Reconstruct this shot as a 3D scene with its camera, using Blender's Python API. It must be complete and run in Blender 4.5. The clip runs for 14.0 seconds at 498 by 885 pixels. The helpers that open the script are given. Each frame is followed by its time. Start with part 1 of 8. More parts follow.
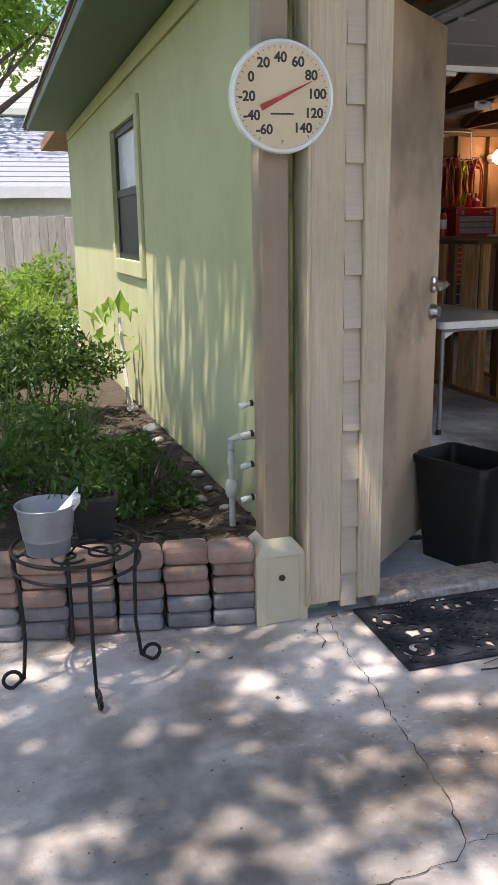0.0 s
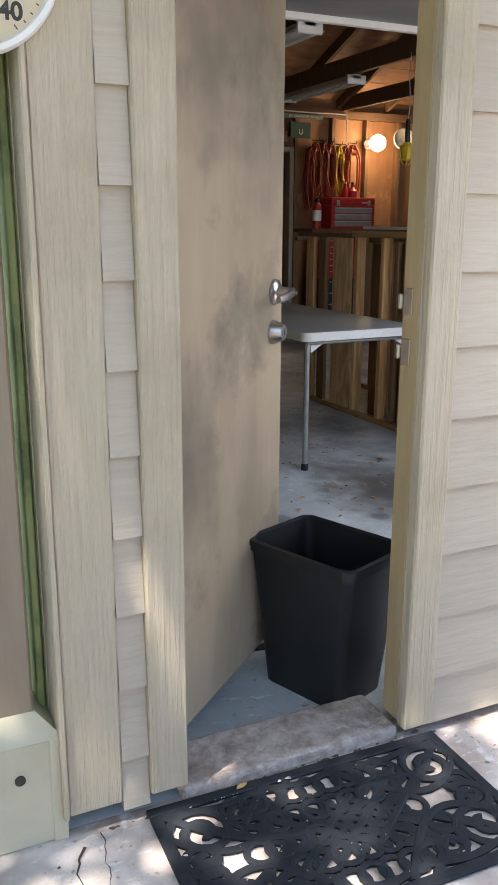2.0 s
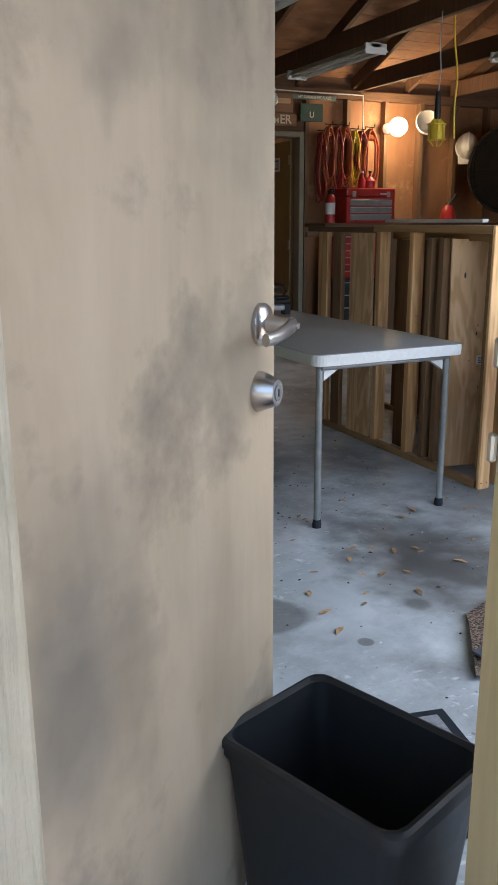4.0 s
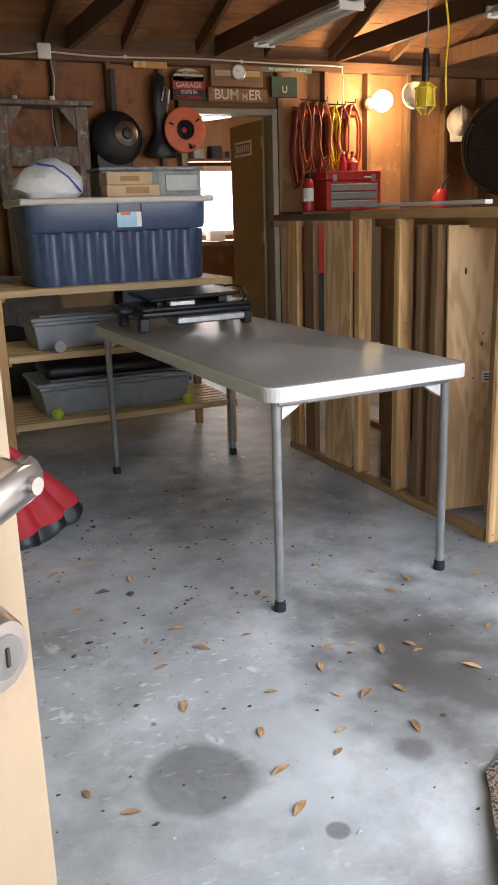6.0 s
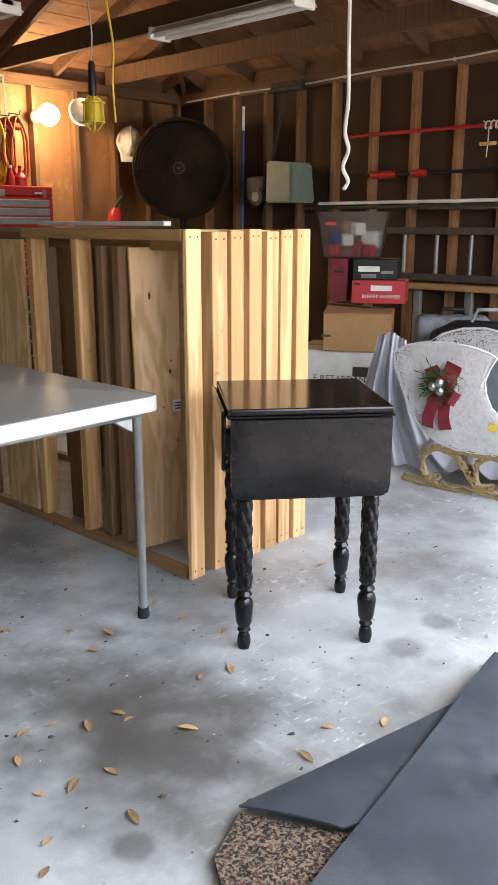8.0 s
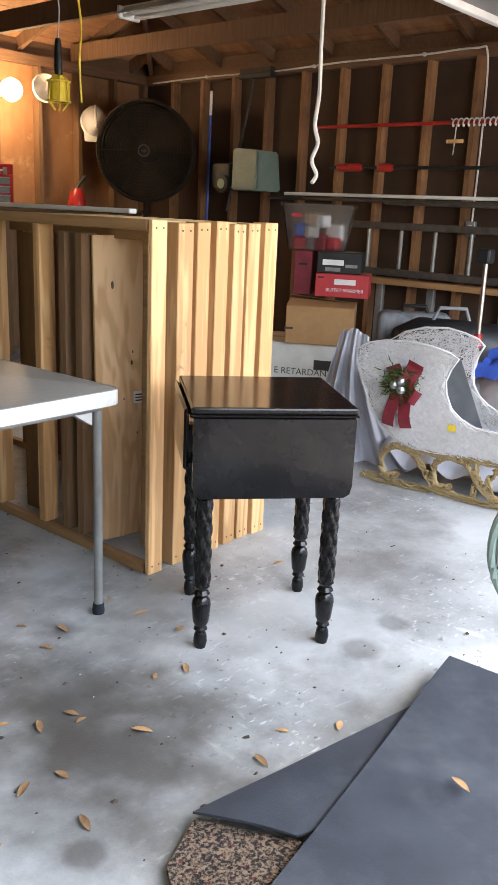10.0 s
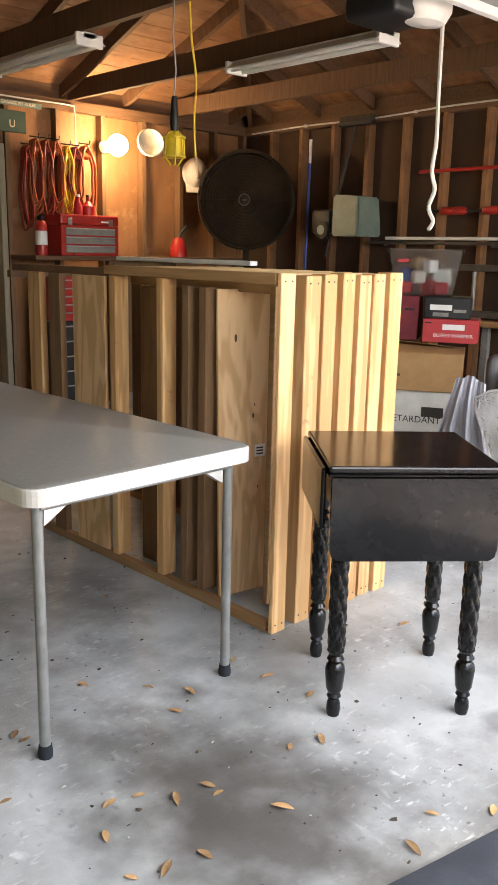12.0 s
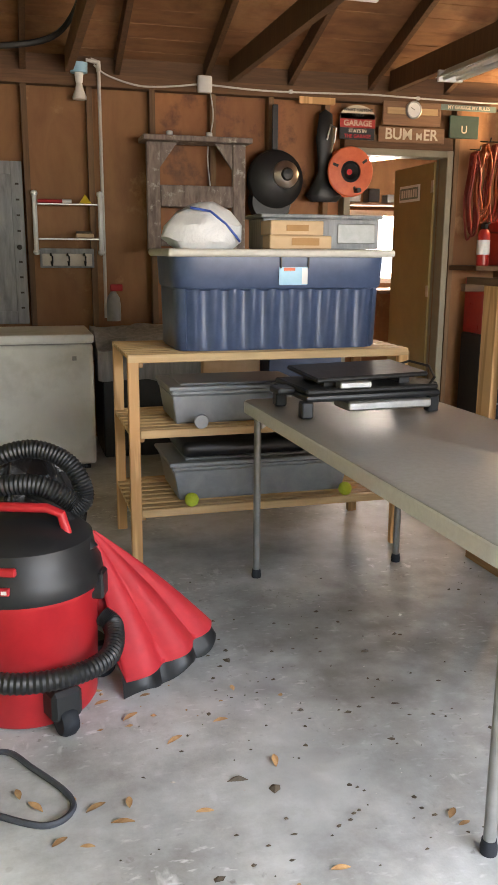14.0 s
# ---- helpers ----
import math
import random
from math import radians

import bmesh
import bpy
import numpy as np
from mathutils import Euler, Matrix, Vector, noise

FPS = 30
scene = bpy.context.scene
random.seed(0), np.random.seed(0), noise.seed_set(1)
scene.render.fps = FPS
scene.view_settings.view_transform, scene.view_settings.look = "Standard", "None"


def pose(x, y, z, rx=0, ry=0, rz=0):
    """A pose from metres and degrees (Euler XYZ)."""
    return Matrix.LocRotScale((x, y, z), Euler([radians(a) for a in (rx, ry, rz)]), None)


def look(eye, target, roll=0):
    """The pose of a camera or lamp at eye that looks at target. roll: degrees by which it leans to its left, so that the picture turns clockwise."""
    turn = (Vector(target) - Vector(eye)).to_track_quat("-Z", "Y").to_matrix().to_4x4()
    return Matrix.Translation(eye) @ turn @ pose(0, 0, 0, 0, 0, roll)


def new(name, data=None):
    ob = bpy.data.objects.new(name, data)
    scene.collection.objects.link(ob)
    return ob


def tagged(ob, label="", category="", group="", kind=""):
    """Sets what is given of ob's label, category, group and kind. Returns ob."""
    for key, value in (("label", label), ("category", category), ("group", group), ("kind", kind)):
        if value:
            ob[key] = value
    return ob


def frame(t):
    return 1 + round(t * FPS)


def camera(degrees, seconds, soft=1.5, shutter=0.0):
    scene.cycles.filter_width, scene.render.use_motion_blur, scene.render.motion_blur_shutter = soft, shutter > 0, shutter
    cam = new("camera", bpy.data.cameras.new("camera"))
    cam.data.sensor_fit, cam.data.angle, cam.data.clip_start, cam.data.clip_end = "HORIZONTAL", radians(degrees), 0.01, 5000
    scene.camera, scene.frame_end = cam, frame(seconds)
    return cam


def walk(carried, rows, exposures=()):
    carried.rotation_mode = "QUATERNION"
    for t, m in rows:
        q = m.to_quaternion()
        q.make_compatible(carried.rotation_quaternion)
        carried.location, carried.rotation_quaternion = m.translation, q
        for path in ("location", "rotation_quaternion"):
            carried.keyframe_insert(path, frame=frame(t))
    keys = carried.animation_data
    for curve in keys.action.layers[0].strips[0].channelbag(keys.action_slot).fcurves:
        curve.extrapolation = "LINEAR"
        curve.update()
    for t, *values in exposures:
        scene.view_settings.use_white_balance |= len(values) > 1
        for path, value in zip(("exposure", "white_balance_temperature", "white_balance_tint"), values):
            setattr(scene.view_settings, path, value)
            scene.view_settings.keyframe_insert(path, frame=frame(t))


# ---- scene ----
cam = camera(33.3, 14.0)
METRES, EYE, TILT, LEAN, TURN = 4.0, 1.307, 0.0, 0.0, -17.1
ROWS = [
    (0.0, 0.0, 0.0, 0.0, -0.22, -14.25, 0.87),
    (0.5, 0.0293, 0.0693, -0.0041, -3.7, -13.4, 0.8),
    (1.0, 0.049, 0.1364, -0.0065, -5.34, -13.86, 0.12),
    (1.5, 0.0671, 0.208, -0.0069, -8.43, -14.72, 0.25),
    (2.0, 0.0916, 0.2758, -0.0088, -7.71, -14.78, -0.25),
    (2.5, 0.1093, 0.3385, -0.01, -6.48, -14.4, -0.47),
    (5.0, 0.1742, 0.6306, -0.0154, -6.97, -15.33, 0.79),
    (5.5, 0.1987, 0.6893, -0.0163, -5.6, -15.07, 1.48),
    (6.0, 0.2149, 0.7213, -0.0189, -7.45, -15.52, 1.71),
    (6.5, 0.2187, 0.7545, -0.0189, -12.59, -15.53, 1.4),
    (7.0, 0.2233, 0.7789, -0.0183, -16.47, -14.84, 0.81),
    (7.5, 0.2309, 0.7866, -0.0198, -22.52, -14.61, 0.63),
    (8.0, 0.235, 0.7863, -0.018, -28.82, -14.63, -0.08),
    (10.5, 0.2328, 0.8065, -0.0048, -32.32, -15.08, -3.79),
    (11.0, 0.2233, 0.8194, 0.0008, -31.96, -13.88, -6.85),
    (11.5, 0.2194, 0.8266, -0.0006, -28.39, -13.35, -6.18),
    (12.0, 0.2123, 0.8329, -0.004, -25.83, -13.02, -1.23),
    (12.5, 0.1931, 0.8495, -0.0091, -19.01, -14.79, 0.31),
    (13.0, 0.1987, 0.8562, -0.0053, -15.61, -15.37, -1.62),
    (13.5, 0.1982, 0.8677, -0.0018, -12.2, -12.45, -2.9),
    (14.0, 0.1839, 0.9128, 0.0009, 1.56, -12.95, -0.37),
]
walk(cam, [(t, pose(0, 0, EYE, TILT, LEAN, TURN) @ pose(METRES * x, METRES * y, METRES * z, 90 + pitch, roll, yaw)) for t, x, y, z, yaw, pitch, roll in ROWS],
     [(0.0, 0.82, 6650, 18), (0.5, 1.12, 6500, 16), (1.5, 1.22, 6450, 14), (2.7, 1.66, 6600, 14), (4.8, 1.75, 5800, 11), (5.5, 1.75, 6000, 12), (6.1, 2.65, 7150, 16), (6.5, 2.7, 7250, 16), (8.0, 2.55, 6950, 15), (10.5, 2.52, 6900, 15), (12.5, 2.9, 7700, 16), (13.5, 3.2, 7750, 16), (14.0, 3.4, 7600, 16)])

# ---- world, sun and large lights ----
world = bpy.data.worlds.new("sky")
scene.world = world
world.use_nodes = True
sky = world.node_tree.nodes.new("ShaderNodeTexSky")
sky.sky_type = "NISHITA"
sky.sun_disc = False
sky.sun_elevation = radians(62)
sky.sun_rotation = radians(244)
world.node_tree.links.new(sky.outputs[0], world.node_tree.nodes["Background"].inputs[0])
world.node_tree.nodes["Background"].inputs[1].default_value = 0.14
sun_data = bpy.data.lights.new("sun", "SUN")
sun_data.energy, sun_data.angle, sun_data.color = 5.0, radians(0.6), (1.0, 0.94, 0.84)
sun = new("sun", sun_data)
sun.matrix_world = look((0, 0, 0), (0.33, 0.16, -0.92))


def area(name, m, sx, sy, power, colour):
    d = bpy.data.lights.new(name, "AREA")
    d.shape, d.size, d.size_y, d.energy, d.color = "RECTANGLE", sx, sy, power, colour
    ob = new(name, d)
    ob.matrix_world = m
    return ob


# sky light that comes in at the open garage door, and at the back room's window
area("garage_door_daylight", look((4.68, 2.36, 1.55), (4.68, 3.15, 0.0)), 4.7, 1.0, 29, (0.86, 0.93, 1.0))
area("back_room_daylight", look((5.8, 12.5, 1.35), (5.6, 10.0, 1.2)), 1.1, 0.7, 3.4, (0.95, 0.98, 1.0))
bulb_data = bpy.data.lights.new("bulb_light", "POINT")
bulb_data.energy, bulb_data.shadow_soft_size, bulb_data.color = 2.6, 0.07, (1.0, 0.62, 0.27)
bulb_lamp = new("bulb_light", bulb_data)
bulb_lamp.location = (5.925, 8.945, 2.11)


# ---- materials ----
def surf(name, a, b, scale=8.0, rough=0.7, metal=0.0, bump=0.15, stretch=(1, 1, 1), stain=None, stain_scale=1.2,
         stain_at=(0.5, 0.72), vary=0.0, distance=0.004, coat=0.0, spec=0.5, trans=0.0, alpha=1.0, fine=0.0, rvar=0.1, rings=0.0, ramp=(0.3, 0.7)):
    """Noise between colours a and b, a larger stain over it, uneven gloss and relief."""
    m = bpy.data.materials.new(name)
    m.use_nodes = True
    t, L = m.node_tree, m.node_tree.links
    bs = t.nodes["Principled BSDF"]
    tc, oi = t.nodes.new("ShaderNodeTexCoord"), t.nodes.new("ShaderNodeObjectInfo")
    add = t.nodes.new("ShaderNodeVectorMath")
    add.operation = "MULTIPLY_ADD"
    comb = t.nodes.new("ShaderNodeCombineXYZ")
    for k in range(3):
        L.new(oi.outputs["Random"], comb.inputs[k])
    L.new(comb.outputs[0], add.inputs[0])
    add.inputs[1].default_value = (7.3, 5.1, 9.7)
    L.new(tc.outputs["Object"], add.inputs[2])
    mp = t.nodes.new("ShaderNodeMapping")
    mp.inputs["Scale"].default_value = stretch
    L.new(add.outputs[0], mp.inputs[0])
    n = t.nodes.new("ShaderNodeTexNoise")
    n.inputs["Scale"].default_value, n.inputs["Detail"].default_value, n.inputs["Roughness"].default_value = scale, 8, 0.62
    n.inputs["Distortion"].default_value = 0.4
    L.new(mp.outputs[0], n.inputs["Vector"])
    r = t.nodes.new("ShaderNodeValToRGB")
    r.color_ramp.elements[0].position, r.color_ramp.elements[1].position = ramp
    r.color_ramp.elements[0].color, r.color_ramp.elements[1].color = (*a, 1), (*b, 1)
    grain = n.outputs["Fac"]
    if rings:
        n.inputs["Detail"].default_value = 3
        mul, sn, ma = t.nodes.new("ShaderNodeMath"), t.nodes.new("ShaderNodeMath"), t.nodes.new("ShaderNodeMath")
        mul.operation, sn.operation, ma.operation = "MULTIPLY", "SINE", "MULTIPLY_ADD"
        mul.inputs[1].default_value, ma.inputs[1].default_value, ma.inputs[2].default_value = rings, 0.3, 0.5
        L.new(grain, mul.inputs[0]), L.new(mul.outputs[0], sn.inputs[0]), L.new(sn.outputs[0], ma.inputs[0])
        grain = ma.outputs[0]
    L.new(grain, r.inputs[0])
    col = r.outputs[0]
    if stain:
        n2 = t.nodes.new("ShaderNodeTexNoise")
        n2.inputs["Scale"].default_value, n2.inputs["Detail"].default_value, n2.inputs["Roughness"].default_value = stain_scale, 9, 0.66
        L.new(add.outputs[0], n2.inputs["Vector"])
        r2 = t.nodes.new("ShaderNodeMapRange")
        r2.inputs["From Min"].default_value, r2.inputs["From Max"].default_value = stain_at
        L.new(n2.outputs["Fac"], r2.inputs["Value"])
        mx = t.nodes.new("ShaderNodeMix")
        mx.data_type = "RGBA"
        L.new(r2.outputs[0], mx.inputs[0])
        L.new(col, mx.inputs[6])
        mx.inputs[7].default_value = (*stain, 1)
        col = mx.outputs[2]
    if vary:
        hs = t.nodes.new("ShaderNodeHueSaturation")
        mr = t.nodes.new("ShaderNodeMapRange")
        mr.inputs["To Min"].default_value, mr.inputs["To Max"].default_value = 1 - vary, 1 + vary
        L.new(oi.outputs["Random"], mr.inputs["Value"])
        L.new(mr.outputs[0], hs.inputs["Value"])
        L.new(col, hs.inputs["Color"])
        col = hs.outputs[0]
    L.new(col, bs.inputs["Base Color"])
    rr = t.nodes.new("ShaderNodeMapRange")
    rr.inputs["To Min"].default_value, rr.inputs["To Max"].default_value = max(0.03, rough - rvar), min(1, rough + rvar * 1.2)
    L.new(n.outputs["Fac"], rr.inputs["Value"])
    L.new(rr.outputs[0], bs.inputs["Roughness"])
    bs.inputs["Metallic"].default_value = metal
    bs.inputs["Specular IOR Level"].default_value = spec
    bs.inputs["Coat Weight"].default_value = coat
    bs.inputs["Transmission Weight"].default_value = trans
    bs.inputs["Alpha"].default_value = alpha
    if bump:
        bp = t.nodes.new("ShaderNodeBump")
        bp.inputs["Strength"].default_value, bp.inputs["Distance"].default_value = min(1.0, bump * 2), distance
        h = n.outputs["Fac"]
        if fine:
            n3 = t.nodes.new("ShaderNodeTexNoise")
            n3.inputs["Scale"].default_value, n3.inputs["Detail"].default_value = fine, 4
            L.new(add.outputs[0], n3.inputs["Vector"])
            ad = t.nodes.new("ShaderNodeMath")
            L.new(n.outputs["Fac"], ad.inputs[0])
            L.new(n3.outputs["Fac"], ad.inputs[1])
            h = ad.outputs[0]
        L.new(h, bp.inputs["Height"])
        L.new(bp.outputs[0], bs.inputs["Normal"])
    return m


def glow(name, colour, strength):
    m = bpy.data.materials.new(name)
    m.use_nodes = True
    b = m.node_tree.nodes["Principled BSDF"]
    b.inputs["Base Color"].default_value = (*colour, 1)
    b.inputs["Emission Color"].default_value = (*colour, 1)
    b.inputs["Emission Strength"].default_value = strength
    return m


def glass(name, colour=(0.9, 0.95, 0.95), rough=0.02):
    m = bpy.data.materials.new(name)
    m.use_nodes = True
    b = m.node_tree.nodes["Principled BSDF"]
    b.inputs["Base Color"].default_value = (*colour, 1)
    b.inputs["Roughness"].default_value = rough
    b.inputs["Transmission Weight"].default_value = 1.0
    b.inputs["IOR"].default_value = 1.45
    return m


Z, Y, X = (9, 9, 0.7), (9, 0.7, 9), (0.7, 9, 9)  # grain along z, y or x
M = dict(
    patio=surf("patio_concrete", (0.53, 0.46, 0.415), (0.78, 0.70, 0.65), 5, 0.85, bump=0.3, stain=(0.33, 0.245, 0.19), stain_scale=1.9, stain_at=(0.44, 0.64), fine=120),
    floor=surf("garage_concrete", (0.355, 0.38, 0.385), (0.585, 0.615, 0.62), 3, 0.55, bump=0.1, stain=(0.16, 0.15, 0.14), stain_scale=2.2, stain_at=(0.47, 0.78), fine=160),
    sill=surf("rough_sill_concrete", (0.29, 0.225, 0.19), (0.60, 0.52, 0.465), 34, 0.9, bump=0.5, distance=0.012, stain=(0.20, 0.15, 0.12), stain_scale=9),
    soil=surf("soil", (0.03, 0.022, 0.015), (0.10, 0.075, 0.05), 30, 0.95, bump=0.5, distance=0.02),
    lawn=surf("lawn_ground", (0.05, 0.09, 0.02), (0.12, 0.16, 0.05), 20, 0.95, bump=0.4),
    stucco=surf("green_painted_siding", (0.43, 0.435, 0.225), (0.52, 0.515, 0.29), 2.5, 0.75, bump=0.08, fine=60, stain=(0.38, 0.38, 0.20), stain_scale=0.8),
    greentrim=surf("green_trim_paint", (0.36, 0.41, 0.15), (0.48, 0.53, 0.23), 6, 0.7, stretch=(6, 6, 1), stain=(0.12, 0.15, 0.06), stain_scale=5),
    darkgreen=surf("dark_green_fascia", (0.035, 0.07, 0.05), (0.06, 0.11, 0.08), 5, 0.5),
    tan=surf("tan_painted_wood", (0.47, 0.385, 0.265), (0.58, 0.485, 0.345), 26, 0.62, bump=0.5, stretch=(5, 5, 0.16), distance=0.007, stain=(0.40, 0.325, 0.22), stain_scale=2.5),
    siding=surf("tan_lap_siding", (0.45, 0.375, 0.28), (0.525, 0.445, 0.34), 30, 0.68, bump=0.3, stretch=(0.25, 4, 3), distance=0.003, vary=0.03),
    cream=surf("cream_post_paint", (0.54, 0.475, 0.32), (0.62, 0.55, 0.39), 6, 0.55, bump=0.08),
    brownpost=surf("brown_post_paint", (0.25, 0.185, 0.12), (0.34, 0.26, 0.18), 4, 0.5, stretch=(2, 2, 0.5), bump=0.08),
    leaf=surf("weathered_door_paint", (0.42, 0.32, 0.205), (0.53, 0.41, 0.275), 3, 0.6, stretch=(3, 3, 0.6), stain=(0.17, 0.135, 0.10), stain_scale=3.4, stain_at=(0.52, 0.78), bump=0.06, fine=45),
    jamb=surf("yellowish_jamb_paint", (0.36, 0.265, 0.135), (0.45, 0.34, 0.185), 12, 0.55, stretch=(3, 3, 0.3), bump=0.15),
    nickel=surf("satin_nickel", (0.50, 0.46, 0.43), (0.54, 0.50, 0.47), 30, 0.30, metal=1.0, bump=0.0, rvar=0.02),
    black=surf("black_plastic", (0.007, 0.008, 0.009), (0.015, 0.016, 0.018), 20, 0.45, bump=0.04),
    rubber=surf("black_rubber", (0.011, 0.013, 0.017), (0.022, 0.026, 0.033), 40, 0.7, bump=0.2, spec=0.3),
    rubbersheet=surf("grey_rubber_backing", (0.030, 0.036, 0.048), (0.052, 0.060, 0.076), 9, 0.6, bump=0.2, fine=300, stain=(0.085, 0.095, 0.11), stain_scale=4),
    lacquer=surf("black_lacquer", (0.006, 0.006, 0.006), (0.011, 0.010, 0.010), 12, 0.15, spec=0.25, bump=0.01, coat=0.1, distance=0.001),
    plastic=surf("grey_table_plastic", (0.25, 0.245, 0.22), (0.305, 0.30, 0.275), 60, 0.44, bump=0.08, distance=0.001, rvar=0.05),
    rim=surf("white_table_rim_plastic", (0.52, 0.51, 0.48), (0.60, 0.59, 0.56), 60, 0.45, bump=0.05, distance=0.001),
    steel=surf("grey_painted_steel", (0.20, 0.20, 0.19), (0.27, 0.27, 0.26), 20, 0.4, metal=0.3, bump=0.02),
    zinc=surf("galvanised_steel", (0.26, 0.275, 0.29), (0.36, 0.375, 0.39), 14, 0.45, metal=0.6, bump=0.05),
    alu=surf("dull_aluminium", (0.42, 0.42, 0.42), (0.55, 0.55, 0.54), 25, 0.38, metal=0.9, bump=0.03),
    iron=surf("black_wrought_iron", (0.012, 0.012, 0.012), (0.03, 0.028, 0.026), 60, 0.5, metal=0.4, bump=0.15),
    pine=surf("new_pine", (0.53, 0.29, 0.115), (0.73, 0.445, 0.205), 2.2, 0.6, stretch=(5, 5, 0.4), vary=0.16, bump=0.05, rings=22, stain=(0.33, 0.165, 0.065), stain_scale=9, stain_at=(0.66, 0.74)),
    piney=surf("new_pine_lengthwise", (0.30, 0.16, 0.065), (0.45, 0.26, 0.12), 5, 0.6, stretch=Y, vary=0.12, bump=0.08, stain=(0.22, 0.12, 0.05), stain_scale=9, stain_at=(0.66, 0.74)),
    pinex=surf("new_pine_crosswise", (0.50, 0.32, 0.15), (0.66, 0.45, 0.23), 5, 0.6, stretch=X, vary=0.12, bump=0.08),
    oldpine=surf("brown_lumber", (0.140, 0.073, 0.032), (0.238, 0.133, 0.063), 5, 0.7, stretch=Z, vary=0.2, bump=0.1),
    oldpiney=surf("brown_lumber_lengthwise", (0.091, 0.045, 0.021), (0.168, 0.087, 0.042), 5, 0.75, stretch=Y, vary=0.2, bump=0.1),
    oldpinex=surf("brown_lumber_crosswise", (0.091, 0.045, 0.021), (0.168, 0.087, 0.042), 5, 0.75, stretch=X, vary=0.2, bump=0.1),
    ply=surf("plywood", (0.60, 0.36, 0.17), (0.76, 0.50, 0.27), 1.7, 0.6, stretch=(3.2, 3.2, 0.6), bump=0.03, rings=46),
    sheath=surf("orange_plywood_sheathing", (0.235, 0.104, 0.041), (0.36, 0.175, 0.074), 2.6, 0.7, stretch=(2, 2, 0.7), vary=0.15, bump=0.08, stain=(0.46, 0.26, 0.12), stain_scale=2.5, stain_at=(0.58, 0.68)),
    brownsheath=surf("dark_fibreboard_sheathing", (0.042, 0.022, 0.012), (0.068, 0.036, 0.020), 4, 0.85, bump=0.15, vary=0.1),
    deck=surf("roof_deck_boards", (0.155, 0.068, 0.029), (0.300, 0.146, 0.065), 4, 0.75, stretch=(0.8, 2.5, 2.5), bump=0.12, stain=(0.38, 0.21, 0.10), stain_scale=1.5),
    shingle=surf("asphalt_shingle", (0.20, 0.215, 0.27), (0.33, 0.35, 0.43), 50, 0.9, bump=0.4),
    white=surf("white_paint", (0.70, 0.70, 0.68), (0.80, 0.80, 0.78), 10, 0.45, bump=0.03),
    offwhite=surf("aged_white_paint", (0.60, 0.60, 0.57), (0.72, 0.72, 0.69), 4, 0.5, stain=(0.48, 0.47, 0.43), stain_scale=3),
    red=surf("red_plastic", (0.40, 0.012, 0.018), (0.48, 0.02, 0.026), 20, 0.42, bump=0.04),
    redpaint=surf("red_tool_paint", (0.36, 0.02, 0.016), (0.46, 0.03, 0.024), 12, 0.3, bump=0.03),
    redcloth=surf("red_nylon_cloth", (0.42, 0.012, 0.02), (0.54, 0.025, 0.035), 18, 0.65, bump=0.12),
    orange=surf("orange_plastic", (0.62, 0.10, 0.03), (0.72, 0.15, 0.05), 20, 0.45, bump=0.03),
    yellow=surf("yellow_plastic", (0.62, 0.44, 0.03), (0.75, 0.55, 0.05), 20, 0.4, bump=0.03),
    blue=surf("navy_blue_plastic", (0.045, 0.07, 0.135), (0.065, 0.095, 0.175), 20, 0.36, bump=0.04),
    lid=surf("beige_plastic_lid", (0.50, 0.47, 0.42), (0.60, 0.57, 0.51), 20, 0.5, bump=0.04),
    greyplastic=surf("translucent_grey_plastic", (0.20, 0.22, 0.24), (0.29, 0.31, 0.33), 12, 0.35, bump=0.03),
    doorgrey=surf("grey_garage_door_skin", (0.20, 0.205, 0.21), (0.27, 0.275, 0.28), 6, 0.5, bump=0.04),
    card=surf("brown_cardboard", (0.34, 0.18, 0.07), (0.42, 0.235, 0.095), 10, 0.8, bump=0.05),
    cardlight=surf("tan_cardboard", (0.50, 0.34, 0.20), (0.60, 0.43, 0.27), 10, 0.8, bump=0.05),
    cream2=surf("white_cardboard", (0.60, 0.58, 0.50), (0.72, 0.70, 0.62), 10, 0.75, bump=0.05),
    olive=surf("olive_door_paint", (0.24, 0.175, 0.06), (0.32, 0.24, 0.09), 5, 0.5, bump=0.05),
    dimframe=surf("aged_olive_frame_paint", (0.25, 0.22, 0.15), (0.32, 0.285, 0.20), 8, 0.55, bump=0.05),
    greywash=surf("grey_washed_wood", (0.16, 0.17, 0.18), (0.34, 0.35, 0.36), 8, 0.7, stretch=(3, 3, 0.5), bump=0.15),
    weathered=surf("paint_spattered_wood", (0.14, 0.10, 0.09), (0.36, 0.29, 0.25), 14, 0.75, stretch=(2, 2, 0.5), bump=0.2, stain=(0.55, 0.52, 0.46), stain_scale=14, stain_at=(0.56, 0.66)),
    fabric=surf("silver_satin_cloth", (0.44, 0.45, 0.49), (0.56, 0.57, 0.62), 6, 0.35, bump=0.05),
    wicker=surf("white_twisted_vine", (0.62, 0.60, 0.58), (0.76, 0.74, 0.72), 40, 0.8, bump=0.3),
    gold=surf("gold_glitter_vine", (0.26, 0.18, 0.08), (0.42, 0.31, 0.15), 60, 0.55, metal=0.3, bump=0.4),
    burgundy=surf("burgundy_ribbon", (0.14, 0.012, 0.02), (0.22, 0.02, 0.03), 20, 0.5, bump=0.1),
    bag=surf("white_plastic_bag", (0.62, 0.63, 0.64), (0.74, 0.75, 0.76), 12, 0.4, bump=0.3, distance=0.02),
